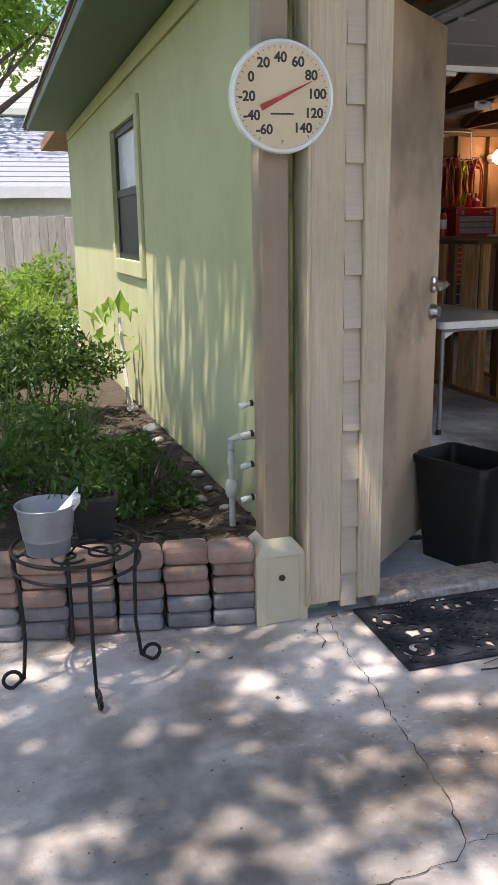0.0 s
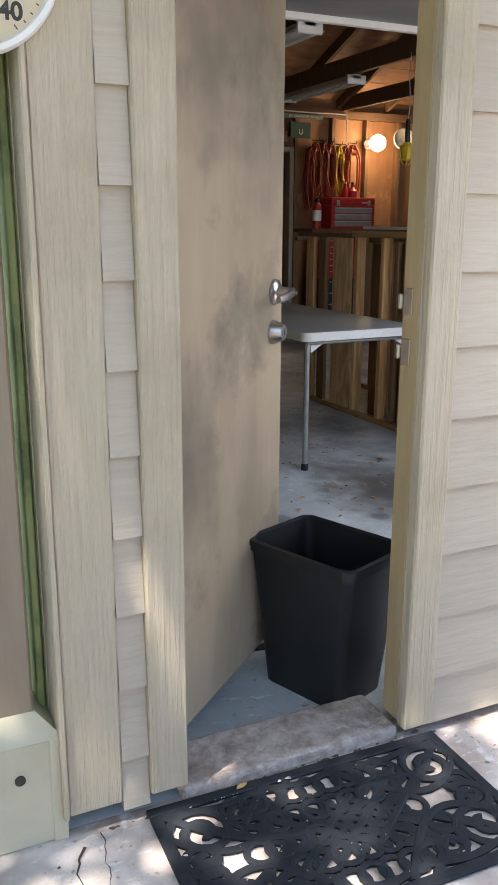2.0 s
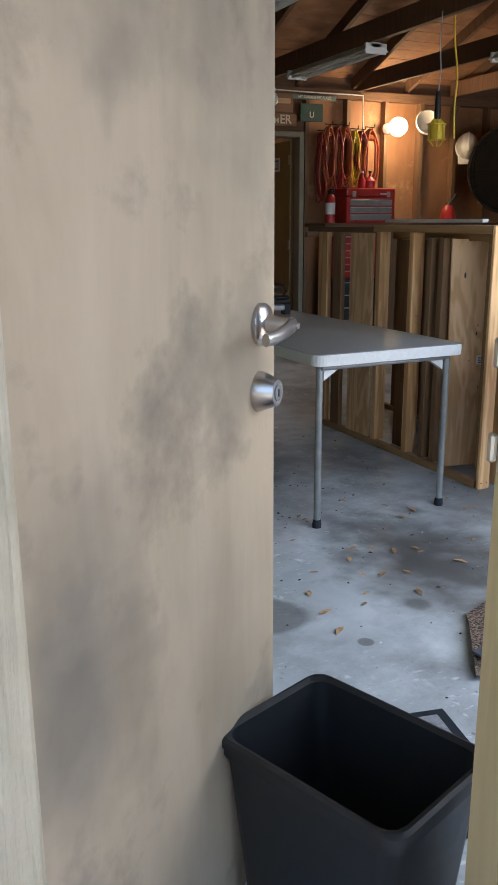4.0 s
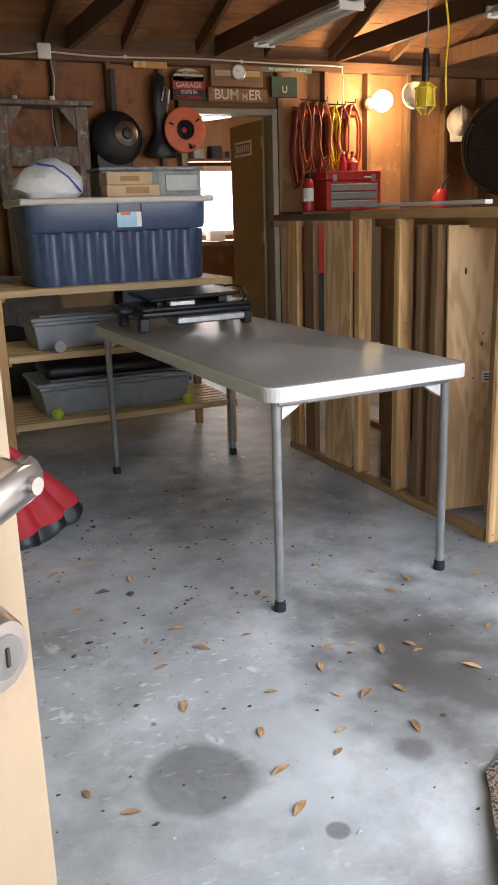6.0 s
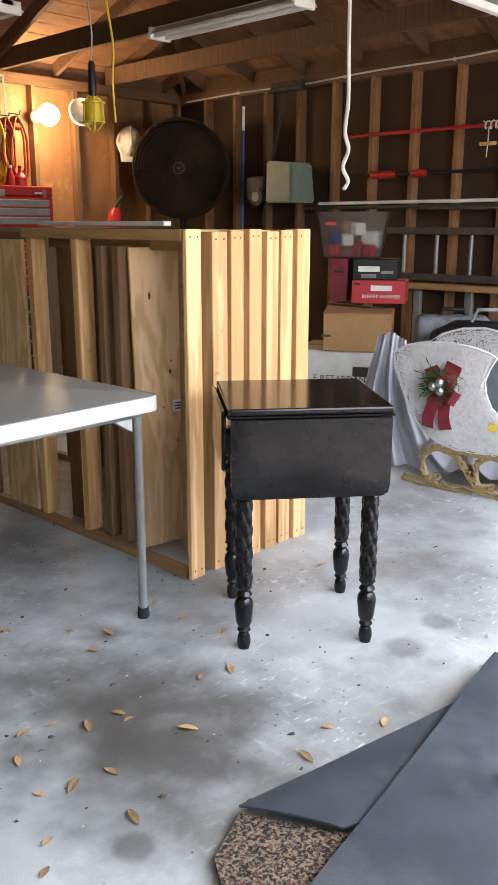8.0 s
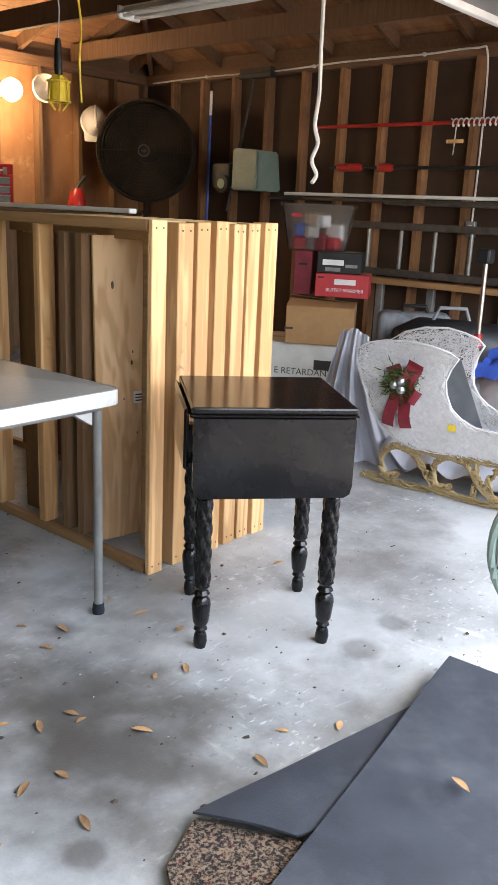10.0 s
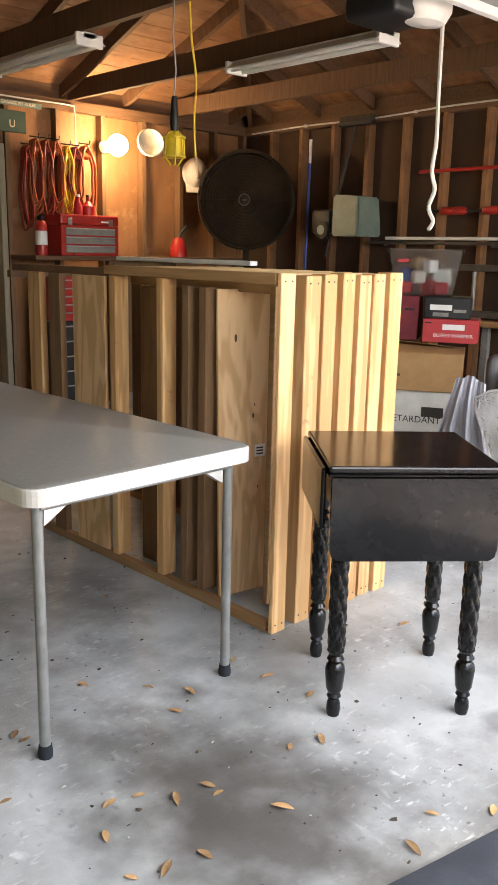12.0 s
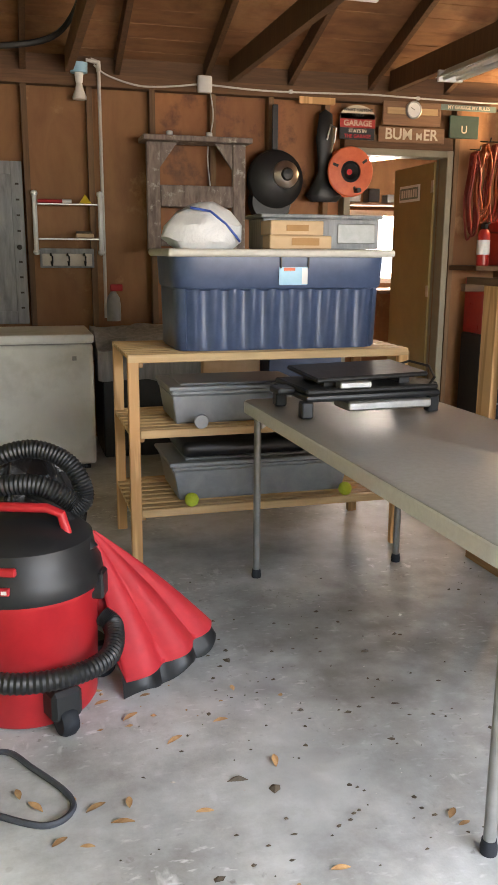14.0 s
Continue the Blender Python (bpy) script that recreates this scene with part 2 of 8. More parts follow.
    bluestripe=surf("blue_plastic", (0.03, 0.08, 0.38), (0.05, 0.12, 0.48), 20, 0.4),
    teal=surf("pale_green_paint", (0.13, 0.185, 0.16), (0.19, 0.255, 0.22), 10, 0.5),
    dryleaf=surf("dry_oak_leaf", (0.28, 0.145, 0.06), (0.55, 0.35, 0.17), 30, 0.8, vary=0.35, bump=0.2),
    litter=surf("dark_debris", (0.035, 0.028, 0.02), (0.11, 0.085, 0.06), 30, 0.9, vary=0.4),
    chip=surf("pale_chips", (0.36, 0.34, 0.31), (0.55, 0.53, 0.50), 30, 0.8),
    cordred=surf("red_cord", (0.22, 0.022, 0.015), (0.30, 0.035, 0.02), 20, 0.55), cordorange=surf("orange_cord", (0.36, 0.075, 0.02), (0.45, 0.10, 0.03), 20, 0.55),
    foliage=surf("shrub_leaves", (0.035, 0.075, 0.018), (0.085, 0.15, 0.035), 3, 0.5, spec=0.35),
    # haze in front of the fan is put into this lifted brown-black
    fanblack=surf("haze_lifted_black", (0.022, 0.017, 0.013), (0.038, 0.029, 0.021), 6, 0.9, bump=0.05, spec=0.1),
    eaststud=surf("reddish_brown_lumber", (0.175, 0.083, 0.035), (0.30, 0.152, 0.070), 5, 0.7, stretch=Z, vary=0.3, bump=0.1, stain=(0.13, 0.06, 0.03), stain_scale=5),
    rustply=surf("rust_red_plywood", (0.30, 0.105, 0.033), (0.43, 0.175, 0.060), 3.2, 0.6, stretch=(2, 2, 0.7), vary=0.15, bump=0.08, stain=(0.12, 0.05, 0.025), stain_scale=3.2, stain_at=(0.52, 0.66)),
    darksteel=surf("dark_weathered_steel", (0.07, 0.062, 0.055), (0.13, 0.115, 0.10), 14, 0.5, metal=0.5, bump=0.05),
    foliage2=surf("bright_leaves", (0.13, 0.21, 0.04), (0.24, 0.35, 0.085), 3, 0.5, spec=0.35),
    bark=surf("bark", (0.08, 0.06, 0.045), (0.16, 0.125, 0.095), 14, 0.9, stretch=(3, 3, 0.6), bump=0.5, distance=0.02),
    fence=surf("weathered_fence", (0.32, 0.285, 0.255), (0.48, 0.44, 0.40), 8, 0.85, stretch=(3, 3, 0.4), vary=0.2, bump=0.2),
    brickred=surf("red_paver", (0.27, 0.165, 0.125), (0.44, 0.28, 0.215), 16, 0.85, vary=0.2, bump=0.3, stain=(0.22, 0.19, 0.17), stain_scale=6, fine=90),
    brickgrey=surf("grey_paver", (0.19, 0.175, 0.17), (0.33, 0.305, 0.295), 16, 0.85, vary=0.25, bump=0.3, fine=90),
    carpet=surf("speckled_carpet", (0.016, 0.013, 0.014), (0.28, 0.20, 0.135), 120, 0.95, bump=0.6, stain=(0.17, 0.035, 0.03), stain_scale=50, stain_at=(0.60, 0.64), distance=0.006, ramp=(0.44, 0.58)),
    redbox=surf("red_printed_card", (0.42, 0.03, 0.035), (0.50, 0.04, 0.045), 10, 0.5, bump=0.03),
    greycarpet=surf("grey_carpet_mat", (0.16, 0.16, 0.165), (0.30, 0.30, 0.31), 130, 0.95, bump=0.5, distance=0.004),
    dial=surf("aged_dial_face", (0.58, 0.46, 0.29), (0.66, 0.53, 0.35), 4, 0.45, bump=0.0),
    ink=surf("dark_ink", (0.03, 0.025, 0.02), (0.05, 0.04, 0.03), 10, 0.6, bump=0.0),
    needle=surf("red_needle_paint", (0.38, 0.03, 0.025), (0.46, 0.045, 0.035), 10, 0.5, bump=0.0),
    signwood=surf("brown_sign_wood", (0.20, 0.10, 0.05), (0.30, 0.16, 0.08), 8, 0.6, stretch=X, bump=0.08),
    signtext=surf("cream_letters", (0.62, 0.54, 0.40), (0.70, 0.62, 0.47), 10, 0.6, bump=0.0),
    pvc=surf("weathered_pvc", (0.52, 0.50, 0.46), (0.62, 0.60, 0.56), 12, 0.5, bump=0.03),
    cable=surf("white_cable", (0.58, 0.56, 0.52), (0.68, 0.66, 0.62), 12, 0.5, bump=0.0),
    tile=surf("pale_blue_tile_paint", (0.25, 0.50, 0.65), (0.35, 0.60, 0.75), 10, 0.4),
    pane=glass("window_glass"), clear=glass("clear_plastic", (0.92, 0.93, 0.94), 0.25),
    screen=surf("dark_window_screen", (0.012, 0.014, 0.014), (0.02, 0.022, 0.022), 30, 0.5),
    # reflection in the upper pane, painted as an even pale tone
    palepane=surf("pale_pane_reflection", (0.42, 0.45, 0.44), (0.52, 0.55, 0.53), 2, 0.25),
    bulbglass=glow("lit_bulb", (1.0, 0.80, 0.52), 11.0),
    tubelit=glow("lit_tube", (1.0, 0.99, 0.95), 14.0),
    daylight=glow("bright_outdoor_backdrop", (0.97, 0.98, 1.0), 3.2),
    tube=surf("unlit_fluorescent_tube", (0.66, 0.66, 0.63), (0.74, 0.74, 0.71), 20, 0.3, bump=0.0),
)


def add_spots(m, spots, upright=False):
    """Oil and damp stains, on the door also painted shade: soft, ragged round patches at places of the floor (x, y,
    radius, depth); upright: of a door (x, z).
    """
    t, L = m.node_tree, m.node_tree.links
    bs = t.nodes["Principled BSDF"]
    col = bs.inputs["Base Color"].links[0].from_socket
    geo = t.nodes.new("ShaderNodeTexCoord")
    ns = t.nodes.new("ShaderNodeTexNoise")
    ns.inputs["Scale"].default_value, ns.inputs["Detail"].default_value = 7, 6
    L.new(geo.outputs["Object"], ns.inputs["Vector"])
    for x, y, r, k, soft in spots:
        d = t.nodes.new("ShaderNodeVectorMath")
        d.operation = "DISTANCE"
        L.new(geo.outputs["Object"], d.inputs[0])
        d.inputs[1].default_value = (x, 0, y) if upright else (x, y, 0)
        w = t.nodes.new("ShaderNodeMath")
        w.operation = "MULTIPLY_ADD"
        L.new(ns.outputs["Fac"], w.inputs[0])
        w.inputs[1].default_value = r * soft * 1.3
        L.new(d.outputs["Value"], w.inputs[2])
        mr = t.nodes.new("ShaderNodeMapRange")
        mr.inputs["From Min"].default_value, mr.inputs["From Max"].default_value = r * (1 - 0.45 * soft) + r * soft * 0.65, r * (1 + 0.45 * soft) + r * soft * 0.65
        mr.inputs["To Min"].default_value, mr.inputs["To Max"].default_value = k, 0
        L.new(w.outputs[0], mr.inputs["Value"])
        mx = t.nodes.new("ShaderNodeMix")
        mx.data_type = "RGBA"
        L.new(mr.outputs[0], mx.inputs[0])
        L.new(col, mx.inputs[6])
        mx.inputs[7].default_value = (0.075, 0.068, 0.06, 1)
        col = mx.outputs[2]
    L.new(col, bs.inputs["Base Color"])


def add_translucency(m, colour, share):
    """Thin leaves let part of the light through."""
    t, L = m.node_tree, m.node_tree.links
    out = next(n for n in t.nodes if n.type == "OUTPUT_MATERIAL")
    tr, mx = t.nodes.new("ShaderNodeBsdfTranslucent"), t.nodes.new("ShaderNodeMixShader")
    tr.inputs["Color"].default_value = (*colour, 1)
    mx.inputs[0].default_value = share
    L.new(t.nodes["Principled BSDF"].outputs[0], mx.inputs[1])
    L.new(tr.outputs[0], mx.inputs[2])
    L.new(mx.outputs[0], out.inputs["Surface"])


add_translucency(M["foliage"], (0.10, 0.20, 0.03), 0.35)
add_translucency(M["foliage2"], (0.36, 0.55, 0.08), 0.5)


def add_flecks(m, light, dark, scale):
    """Pale scuffs and fine dark grit, in uneven patches."""
    t, L = m.node_tree, m.node_tree.links
    bs = t.nodes["Principled BSDF"]
    col = bs.inputs["Base Color"].links[0].from_socket
    tc = t.nodes.new("ShaderNodeTexCoord")
    patch = t.nodes.new("ShaderNodeTexNoise")
    patch.inputs["Scale"].default_value, patch.inputs["Detail"].default_value = 1.7, 5
    L.new(tc.outputs["Object"], patch.inputs["Vector"])
    for shade, sc, st, lo, hi in ((light, scale, (1, 2.4, 1), 0.60, 0.70), (light, scale * 0.35, (2.2, 1, 1), 0.63, 0.72), (dark, scale * 1.6, (1, 1, 1), 0.63, 0.72)):
        mp = t.nodes.new("ShaderNodeMapping")
        mp.inputs["Scale"].default_value, mp.inputs["Rotation"].default_value = st, (0, 0, 0.6 * sc)
        L.new(tc.outputs["Object"], mp.inputs[0])
        n = t.nodes.new("ShaderNodeTexNoise")
        n.inputs["Scale"].default_value, n.inputs["Detail"].default_value = sc, 4
        L.new(mp.outputs[0], n.inputs["Vector"])
        a = t.nodes.new("ShaderNodeMapRange")
        a.inputs["From Min"].default_value, a.inputs["From Max"].default_value = lo, hi
        L.new(n.outputs["Fac"], a.inputs["Value"])
        b = t.nodes.new("ShaderNodeMapRange")
        b.inputs["From Min"].default_value, b.inputs["From Max"].default_value = 0.42, 0.62
        b.inputs["To Max"].default_value = 0.8
        L.new(patch.outputs["Fac"], b.inputs["Value"])
        k = t.nodes.new("ShaderNodeMath")
        k.operation = "MULTIPLY"
        L.new(a.outputs[0], k.inputs[0]), L.new(b.outputs[0], k.inputs[1])
        mx = t.nodes.new("ShaderNodeMix")
        mx.data_type = "RGBA"
        L.new(k.outputs[0], mx.inputs[0])
        L.new(col, mx.inputs[6])
        mx.inputs[7].default_value = (*shade, 1)
        col = mx.outputs[2]
    L.new(col, bs.inputs["Base Color"])


add_flecks(M["floor"], (0.80, 0.81, 0.83), (0.14, 0.12, 0.11), 22)
add_flecks(M["patio"], (0.78, 0.76, 0.74), (0.13, 0.10, 0.08), 26)
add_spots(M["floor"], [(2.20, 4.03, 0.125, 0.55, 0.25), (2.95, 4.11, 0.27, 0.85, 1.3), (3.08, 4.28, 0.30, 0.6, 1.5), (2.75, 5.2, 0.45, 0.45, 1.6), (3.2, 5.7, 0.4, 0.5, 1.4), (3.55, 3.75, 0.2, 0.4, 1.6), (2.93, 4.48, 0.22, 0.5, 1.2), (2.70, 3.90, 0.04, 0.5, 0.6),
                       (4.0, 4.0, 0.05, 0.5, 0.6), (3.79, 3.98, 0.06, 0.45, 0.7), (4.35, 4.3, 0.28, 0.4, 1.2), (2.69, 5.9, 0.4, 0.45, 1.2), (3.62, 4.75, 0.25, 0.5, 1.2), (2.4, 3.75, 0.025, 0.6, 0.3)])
# mottled stains by hinge and lock, plus shade painted towards free edge and top
add_spots(M["leaf"], [(0.11, 0.62, 0.12, 0.6, 1.7), (0.15, 0.80, 0.09, 0.45, 1.7), (0.20, 1.52, 0.13, 0.35, 1.6), (0.34, 1.62, 0.17, 0.25, 1.6), (0.42, 1.0, 0.06, 0.35, 1.3), (0.50, 1.68, 0.25, 0.3, 1.6), (0.57, 0.98, 0.09, 0.4, 1.4), (0.62, 1.35, 0.2, 0.3, 1.6), (0.55, 0.45, 0.2, 0.25, 1.6)], True)
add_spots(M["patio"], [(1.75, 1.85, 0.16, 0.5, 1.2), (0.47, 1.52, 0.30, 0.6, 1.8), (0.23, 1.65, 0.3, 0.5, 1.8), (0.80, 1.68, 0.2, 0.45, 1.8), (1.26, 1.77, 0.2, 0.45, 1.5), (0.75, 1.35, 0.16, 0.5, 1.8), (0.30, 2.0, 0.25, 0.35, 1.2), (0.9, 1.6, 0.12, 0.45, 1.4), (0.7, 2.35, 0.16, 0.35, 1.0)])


# ---- mesh helpers ----
def box(bm, x0, x1, y0, y1, z0, z1, bevel=0.0, m=None, seg=1):
    r = bmesh.ops.create_cube(bm, size=1.0)
    vs = r["verts"]
    for v in vs:
        v.co = Vector(((x0 + x1) / 2 + v.co.x * (x1 - x0), (y0 + y1) / 2 + v.co.y * (y1 - y0), (z0 + z1) / 2 + v.co.z * (z1 - z0)))
    if m is not None:
        for v in vs:
            v.co = m @ v.co
    if bevel:
        es = {e for v in vs for e in v.link_edges}
        bmesh.ops.bevel(bm, geom=list(es), offset=bevel, segments=seg, affect="EDGES", profile=0.5)
    return bm


def cyl(bm, p0, p1, r0, r1=None, n=16, caps=True):
    p0, p1 = Vector(p0), Vector(p1)
    d = p1 - p0
    q = d.to_track_quat("Z", "Y").to_matrix().to_4x4()
    bmesh.ops.create_cone(bm, cap_ends=caps, segments=n, radius1=r0, radius2=r0 if r1 is None else r1, depth=d.length,
                          matrix=Matrix.Translation((p0 + p1) / 2) @ q)
    return bm


def lathe(bm, profile, n=24, m=None, bend=None, caps=True):
    """Turns a profile of (radius, height) about z. bend: a function of a point that shifts it."""
    rings = []
    for r, z in profile:
        ring = []
        for k in range(n):
            a = 2 * math.pi * k / n
            co = Vector((r * math.cos(a), r * math.sin(a), z))
            if bend:
                co = bend(co, a)
            ring.append(bm.verts.new(m @ co if m is not None else co))
        rings.append(ring)
    for a, b in zip(rings, rings[1:]):
        for k in range(n):
            bm.faces.new((a[k], a[(k + 1) % n], b[(k + 1) % n], b[k]))
    for ring, flip in ((rings[0], True), (rings[-1], False)) if caps else ():
        bm.faces.new(ring[::-1] if flip else ring)
    return bm


def tube(bm, pts, r, n=8, closed=False):
    """A round bar along points."""
    pts = [Vector(p) for p in pts]
    rings = []
    up = Vector((0.123, 0.31, 0.94))
    for i, p in enumerate(pts):
        a = pts[i - 1] if i or closed else p
        b = pts[(i + 1) % len(pts)] if i < len(pts) - 1 or closed else p
        d = (b - a).normalized()
        s = d.cross(up)
        if s.length < 1e-3:
            s = d.cross(Vector((1, 0, 0)))
        s.normalize()
        w = d.cross(s)
        rr = r(i / max(1, len(pts) - 1)) if callable(r) else r
        rings.append([bm.verts.new(p + rr * (math.cos(2 * math.pi * k / n) * s + math.sin(2 * math.pi * k / n) * w)) for k in range(n)])
    pairs = list(zip(rings, rings[1:])) + ([(rings[-1], rings[0])] if closed else [])
    for a, b in pairs:
        for k in range(n):
            bm.faces.new((a[k], a[(k + 1) % n], b[(k + 1) % n], b[k]))
    if not closed:
        bm.faces.new(rings[0][::-1])
        bm.faces.new(rings[-1])
    return bm


def grid(bm, nx, ny, f, thick=0.0):
    """A sheet over u, v in 0..1, with f(u, v) a point; thick: a second skin below."""
    def skin(off):
        return [[bm.verts.new(Vector(f(i / nx, j / ny)) + Vector((0, 0, off))) for j in range(ny + 1)] for i in range(nx + 1)]
    a = skin(0)
    for i in range(nx):
        for j in range(ny):
            bm.faces.new((a[i][j], a[i + 1][j], a[i + 1][j + 1], a[i][j + 1]))
    if thick:
        b = skin(-thick)
        for i in range(nx):
            for j in range(ny):
                bm.faces.new((b[i][j + 1], b[i + 1][j + 1], b[i + 1][j], b[i][j]))
        rim = [(i, 0) for i in range(nx)] + [(nx, j) for j in range(ny)] + [(i, ny) for i in range(nx, 0, -1)] + [(0, j) for j in range(ny, 0, -1)]
        for k, (i, j) in enumerate(rim):
            p, q = rim[(k + 1) % len(rim)]
            bm.faces.new((a[i][j], b[i][j], b[p][q], a[p][q]))
    return bm


def mesh_of(name, bm, material, smooth=False):
    me = bpy.data.meshes.new(name)
    bmesh.ops.recalc_face_normals(bm, faces=bm.faces[:])
    bm.to_mesh(me)
    bm.free()
    me.materials.append(material)
    if smooth:
        for p in me.polygons:
            p.use_smooth = True
        me.set_sharp_from_angle(angle=radians(38))
    return me


def part(name, bm, material, parent=None, label="", smooth=False, m=None):
    ob = new(name, mesh_of(name, bm, material, smooth))
    if parent is not None:
        ob.parent = parent
    if m is not None:
        ob.matrix_basis = m
    if label:
        ob["label"] = label
    return ob


def thing(name, m, label, category, group="", kind=""):
    ob = new(name)
    ob.empty_display_size = 0.1
    ob.matrix_basis = m
    return tagged(ob, label, category, group, kind)


def B(*a, **k):
    return box(bmesh.new(), *a, **k)


def C(*a, **k):
    return cyl(bmesh.new(), *a, **k)


def structure(name, bm, material, label, category, smooth=False):
    return tagged(part(name, bm, material, smooth=smooth), label, category, kind="structure")


def solo(name, bm, material, m, label, category, group="", kind="", smooth=False):
    ob = part(name, bm, material, smooth=smooth, m=m)
    return tagged(ob, label, category, group, kind)


def words(name, text, size, material, parent, m, align="CENTER", depth=0.001, bold=0.0):
    c = bpy.data.curves.new(name, "FONT")
    c.body, c.size, c.align_x, c.align_y, c.extrude, c.offset = text, size, align, "CENTER", depth, bold
    tmp = bpy.data.objects.new(name, c)
    scene.collection.objects.link(tmp)
    me = bpy.data.meshes.new_from_object(tmp.evaluated_get(bpy.context.evaluated_depsgraph_get()))
    bpy.data.objects.remove(tmp)
    me.materials.clear()
    me.materials.append(material)
    ob = new(name, me)
    ob.parent = parent
    ob.matrix_basis = m
    return ob


# ---- structure ----
WX, EX, SY, NY = 0.95, 7.64, 2.49, 9.30  # outer west face, inner east sheathing, outer south sheathing, north sheathing
PL = 2.44  # plate height

structure("ground", B(-80, 80, -80, 120, -0.6, -0.04), M["lawn"], "grassy ground around the garage", "ground")
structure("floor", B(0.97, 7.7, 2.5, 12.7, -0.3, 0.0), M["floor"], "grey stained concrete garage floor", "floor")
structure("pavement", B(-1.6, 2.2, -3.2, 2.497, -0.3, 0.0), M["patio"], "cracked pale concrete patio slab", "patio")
structure("pavement_under_bed", B(-1.6, 0.945, 2.4975, 2.95, -0.3, -0.001), M["patio"], "concrete slab under the planter wall", "patio")
structure("driveway", B(2.203, 9.5, -9, 2.497, -0.3, -0.005), M["patio"], "pale concrete driveway", "driveway")

# west wall, seen from outside, with a window opening
WY0, WY1, WZ0, WZ1 = 5.28, 6.28, 1.13, 2.0
bm = bmesh.new()
box(bm, WX, WX + 0.12, SY + 0.06, WY0, -0.05, PL)
box(bm, WX, WX + 0.12, WY1, 9.42, -0.05, PL)
box(bm, WX, WX + 0.12, WY0, WY1, -0.05, WZ0)
box(bm, WX, WX + 0.12, WY0, WY1, WZ1, PL)
structure("wall_west", bm, M["stucco"], "pale green painted outer wall with a window", "wall")
wt = thing("window_1", pose(WX, 0, 0), "small sash window with pale trim and dark frame", "window", kind="structure")
bm = bmesh.new()
box(bm, -0.022, 0.0, WY0 - 0.10, WY0, WZ0 - 0.10, WZ1 + 0.10, 0.003)
box(bm, -0.022, 0.0, WY1, WY1 + 0.10, WZ0 - 0.10, WZ1 + 0.10, 0.003)
box(bm, -0.022, 0.0, WY0, WY1, WZ1, WZ1 + 0.10, 0.003)
box(bm, -0.026, 0.0, WY0, WY1, WZ0 - 0.10, WZ0, 0.003)
part("window_trim", bm, M["stucco"], wt)
bm = bmesh.new()
for a, b in ((WY0, WY0 + 0.045), (WY1 - 0.045, WY1)):
    box(bm, 0.012, 0.05, a, b, WZ0, WZ1)
for a, b in ((WZ0, WZ0 + 0.045), (1.55, 1.60), (WZ1 - 0.045, WZ1)):
    box(bm, 0.010, 0.05, WY0 + 0.045, WY1 - 0.045, a, b)
part("window_frame", bm, M["screen"], wt)
part("pane", B(0.03, 0.036, WY0 + 0.045, WY1 - 0.045, 1.60, WZ1 - 0.045), M["palepane"], wt, "upper pane with a pale reflection put into its colour")
part("pane", B(0.02, 0.026, WY0 + 0.045, WY1 - 0.045, WZ0 + 0.045, 1.55), M["screen"], wt, "dark screened lower pane")

# south wall with the entry door and the garage door opening
DX0, DX1, DZ = 1.225, 1.808, 2.06
GX0, GX1, GZ = 2.25, 7.12, 2.14
bm = bmesh.new()
box(bm, 1.08, DX0 - 0.02, SY, SY + 0.10, 0.05, PL)
box(bm, DX1 + 0.05, GX0, SY, SY + 0.10, 0.05, PL)
box(bm, DX0 - 0.02, DX1 + 0.05, SY, SY + 0.10, DZ + 0.02, PL)
box(bm, GX0, GX1, SY, SY + 0.10, GZ, PL)
box(bm, GX1, EX + 0.1, SY, SY + 0.10, 0.0, PL)
structure("wall_south", bm, M["oldpine"], "timber-framed front wall with doorways", "wall")

# east wall: sheathing, studs, plates
structure("wall_east", B(EX, EX + 0.08, SY + 0.1, 12.6, 0, PL), M["brownsheath"], "unfinished brown-sheathed stud wall", "wall")
# north wall with doorway to the back room
NX0, NX1, NZ = 4.19, 4.96, 2.0
bm = bmesh.new()
box(bm, WX + 0.12, NX0, NY, NY + 0.02, 0, PL)
box(bm, NX1, EX, NY, NY + 0.02, 0, PL)
box(bm, NX0, NX1, NY, NY + 0.02, NZ, PL)
wall_n = structure("wall_north", bm, M["sheath"], "unfinished plywood-sheathed stud wall with a doorway", "wall")


def lumber(name, p0, p1, w, h, material, parent=None, bevel=0.0):
    """A straight piece of timber from p0 to p1, w across and h deep (h nearest to upright)."""
    p0, p1 = Vector(p0), Vector(p1)
    d = p1 - p0
    x = d.normalized()
    side = x.cross(Vector((0, 0, 1)))
    if side.length < 1e-3:
        side = Vector((1, 0, 0))
    side.normalize()
    up = side.cross(x)
    m = Matrix((side, up, x)).transposed().to_4x4()
    m.translation = p0
    return part(name, B(-w / 2, w / 2, -h / 2, h / 2, 0, d.length, bevel), material, parent, m=m)


def thing_set(name, label, category):
    return thing(name, pose(0, 0, 0), label, category, kind="structure")


frame_n = thing_set("wall_frame_north", "brown timber studs and plates of the back wall", "studs")
for x in [1.10, 1.50] + [1.905 + 0.42 * k for k in range(6)] + [5.05, 5.50, 5.93, 6.35, 6.77, 7.18, 7.55]:
    if NX0 - 0.05 < x < NX1 + 0.05:
        continue
    part("stud", B(x - 0.019, x + 0.019, NY - 0.085, NY - 0.002, 0.04, PL - 0.08), M["oldpine"], frame_n)
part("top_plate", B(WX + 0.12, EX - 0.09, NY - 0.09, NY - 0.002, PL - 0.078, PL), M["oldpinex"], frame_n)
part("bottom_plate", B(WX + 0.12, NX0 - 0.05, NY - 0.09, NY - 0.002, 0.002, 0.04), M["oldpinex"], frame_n)
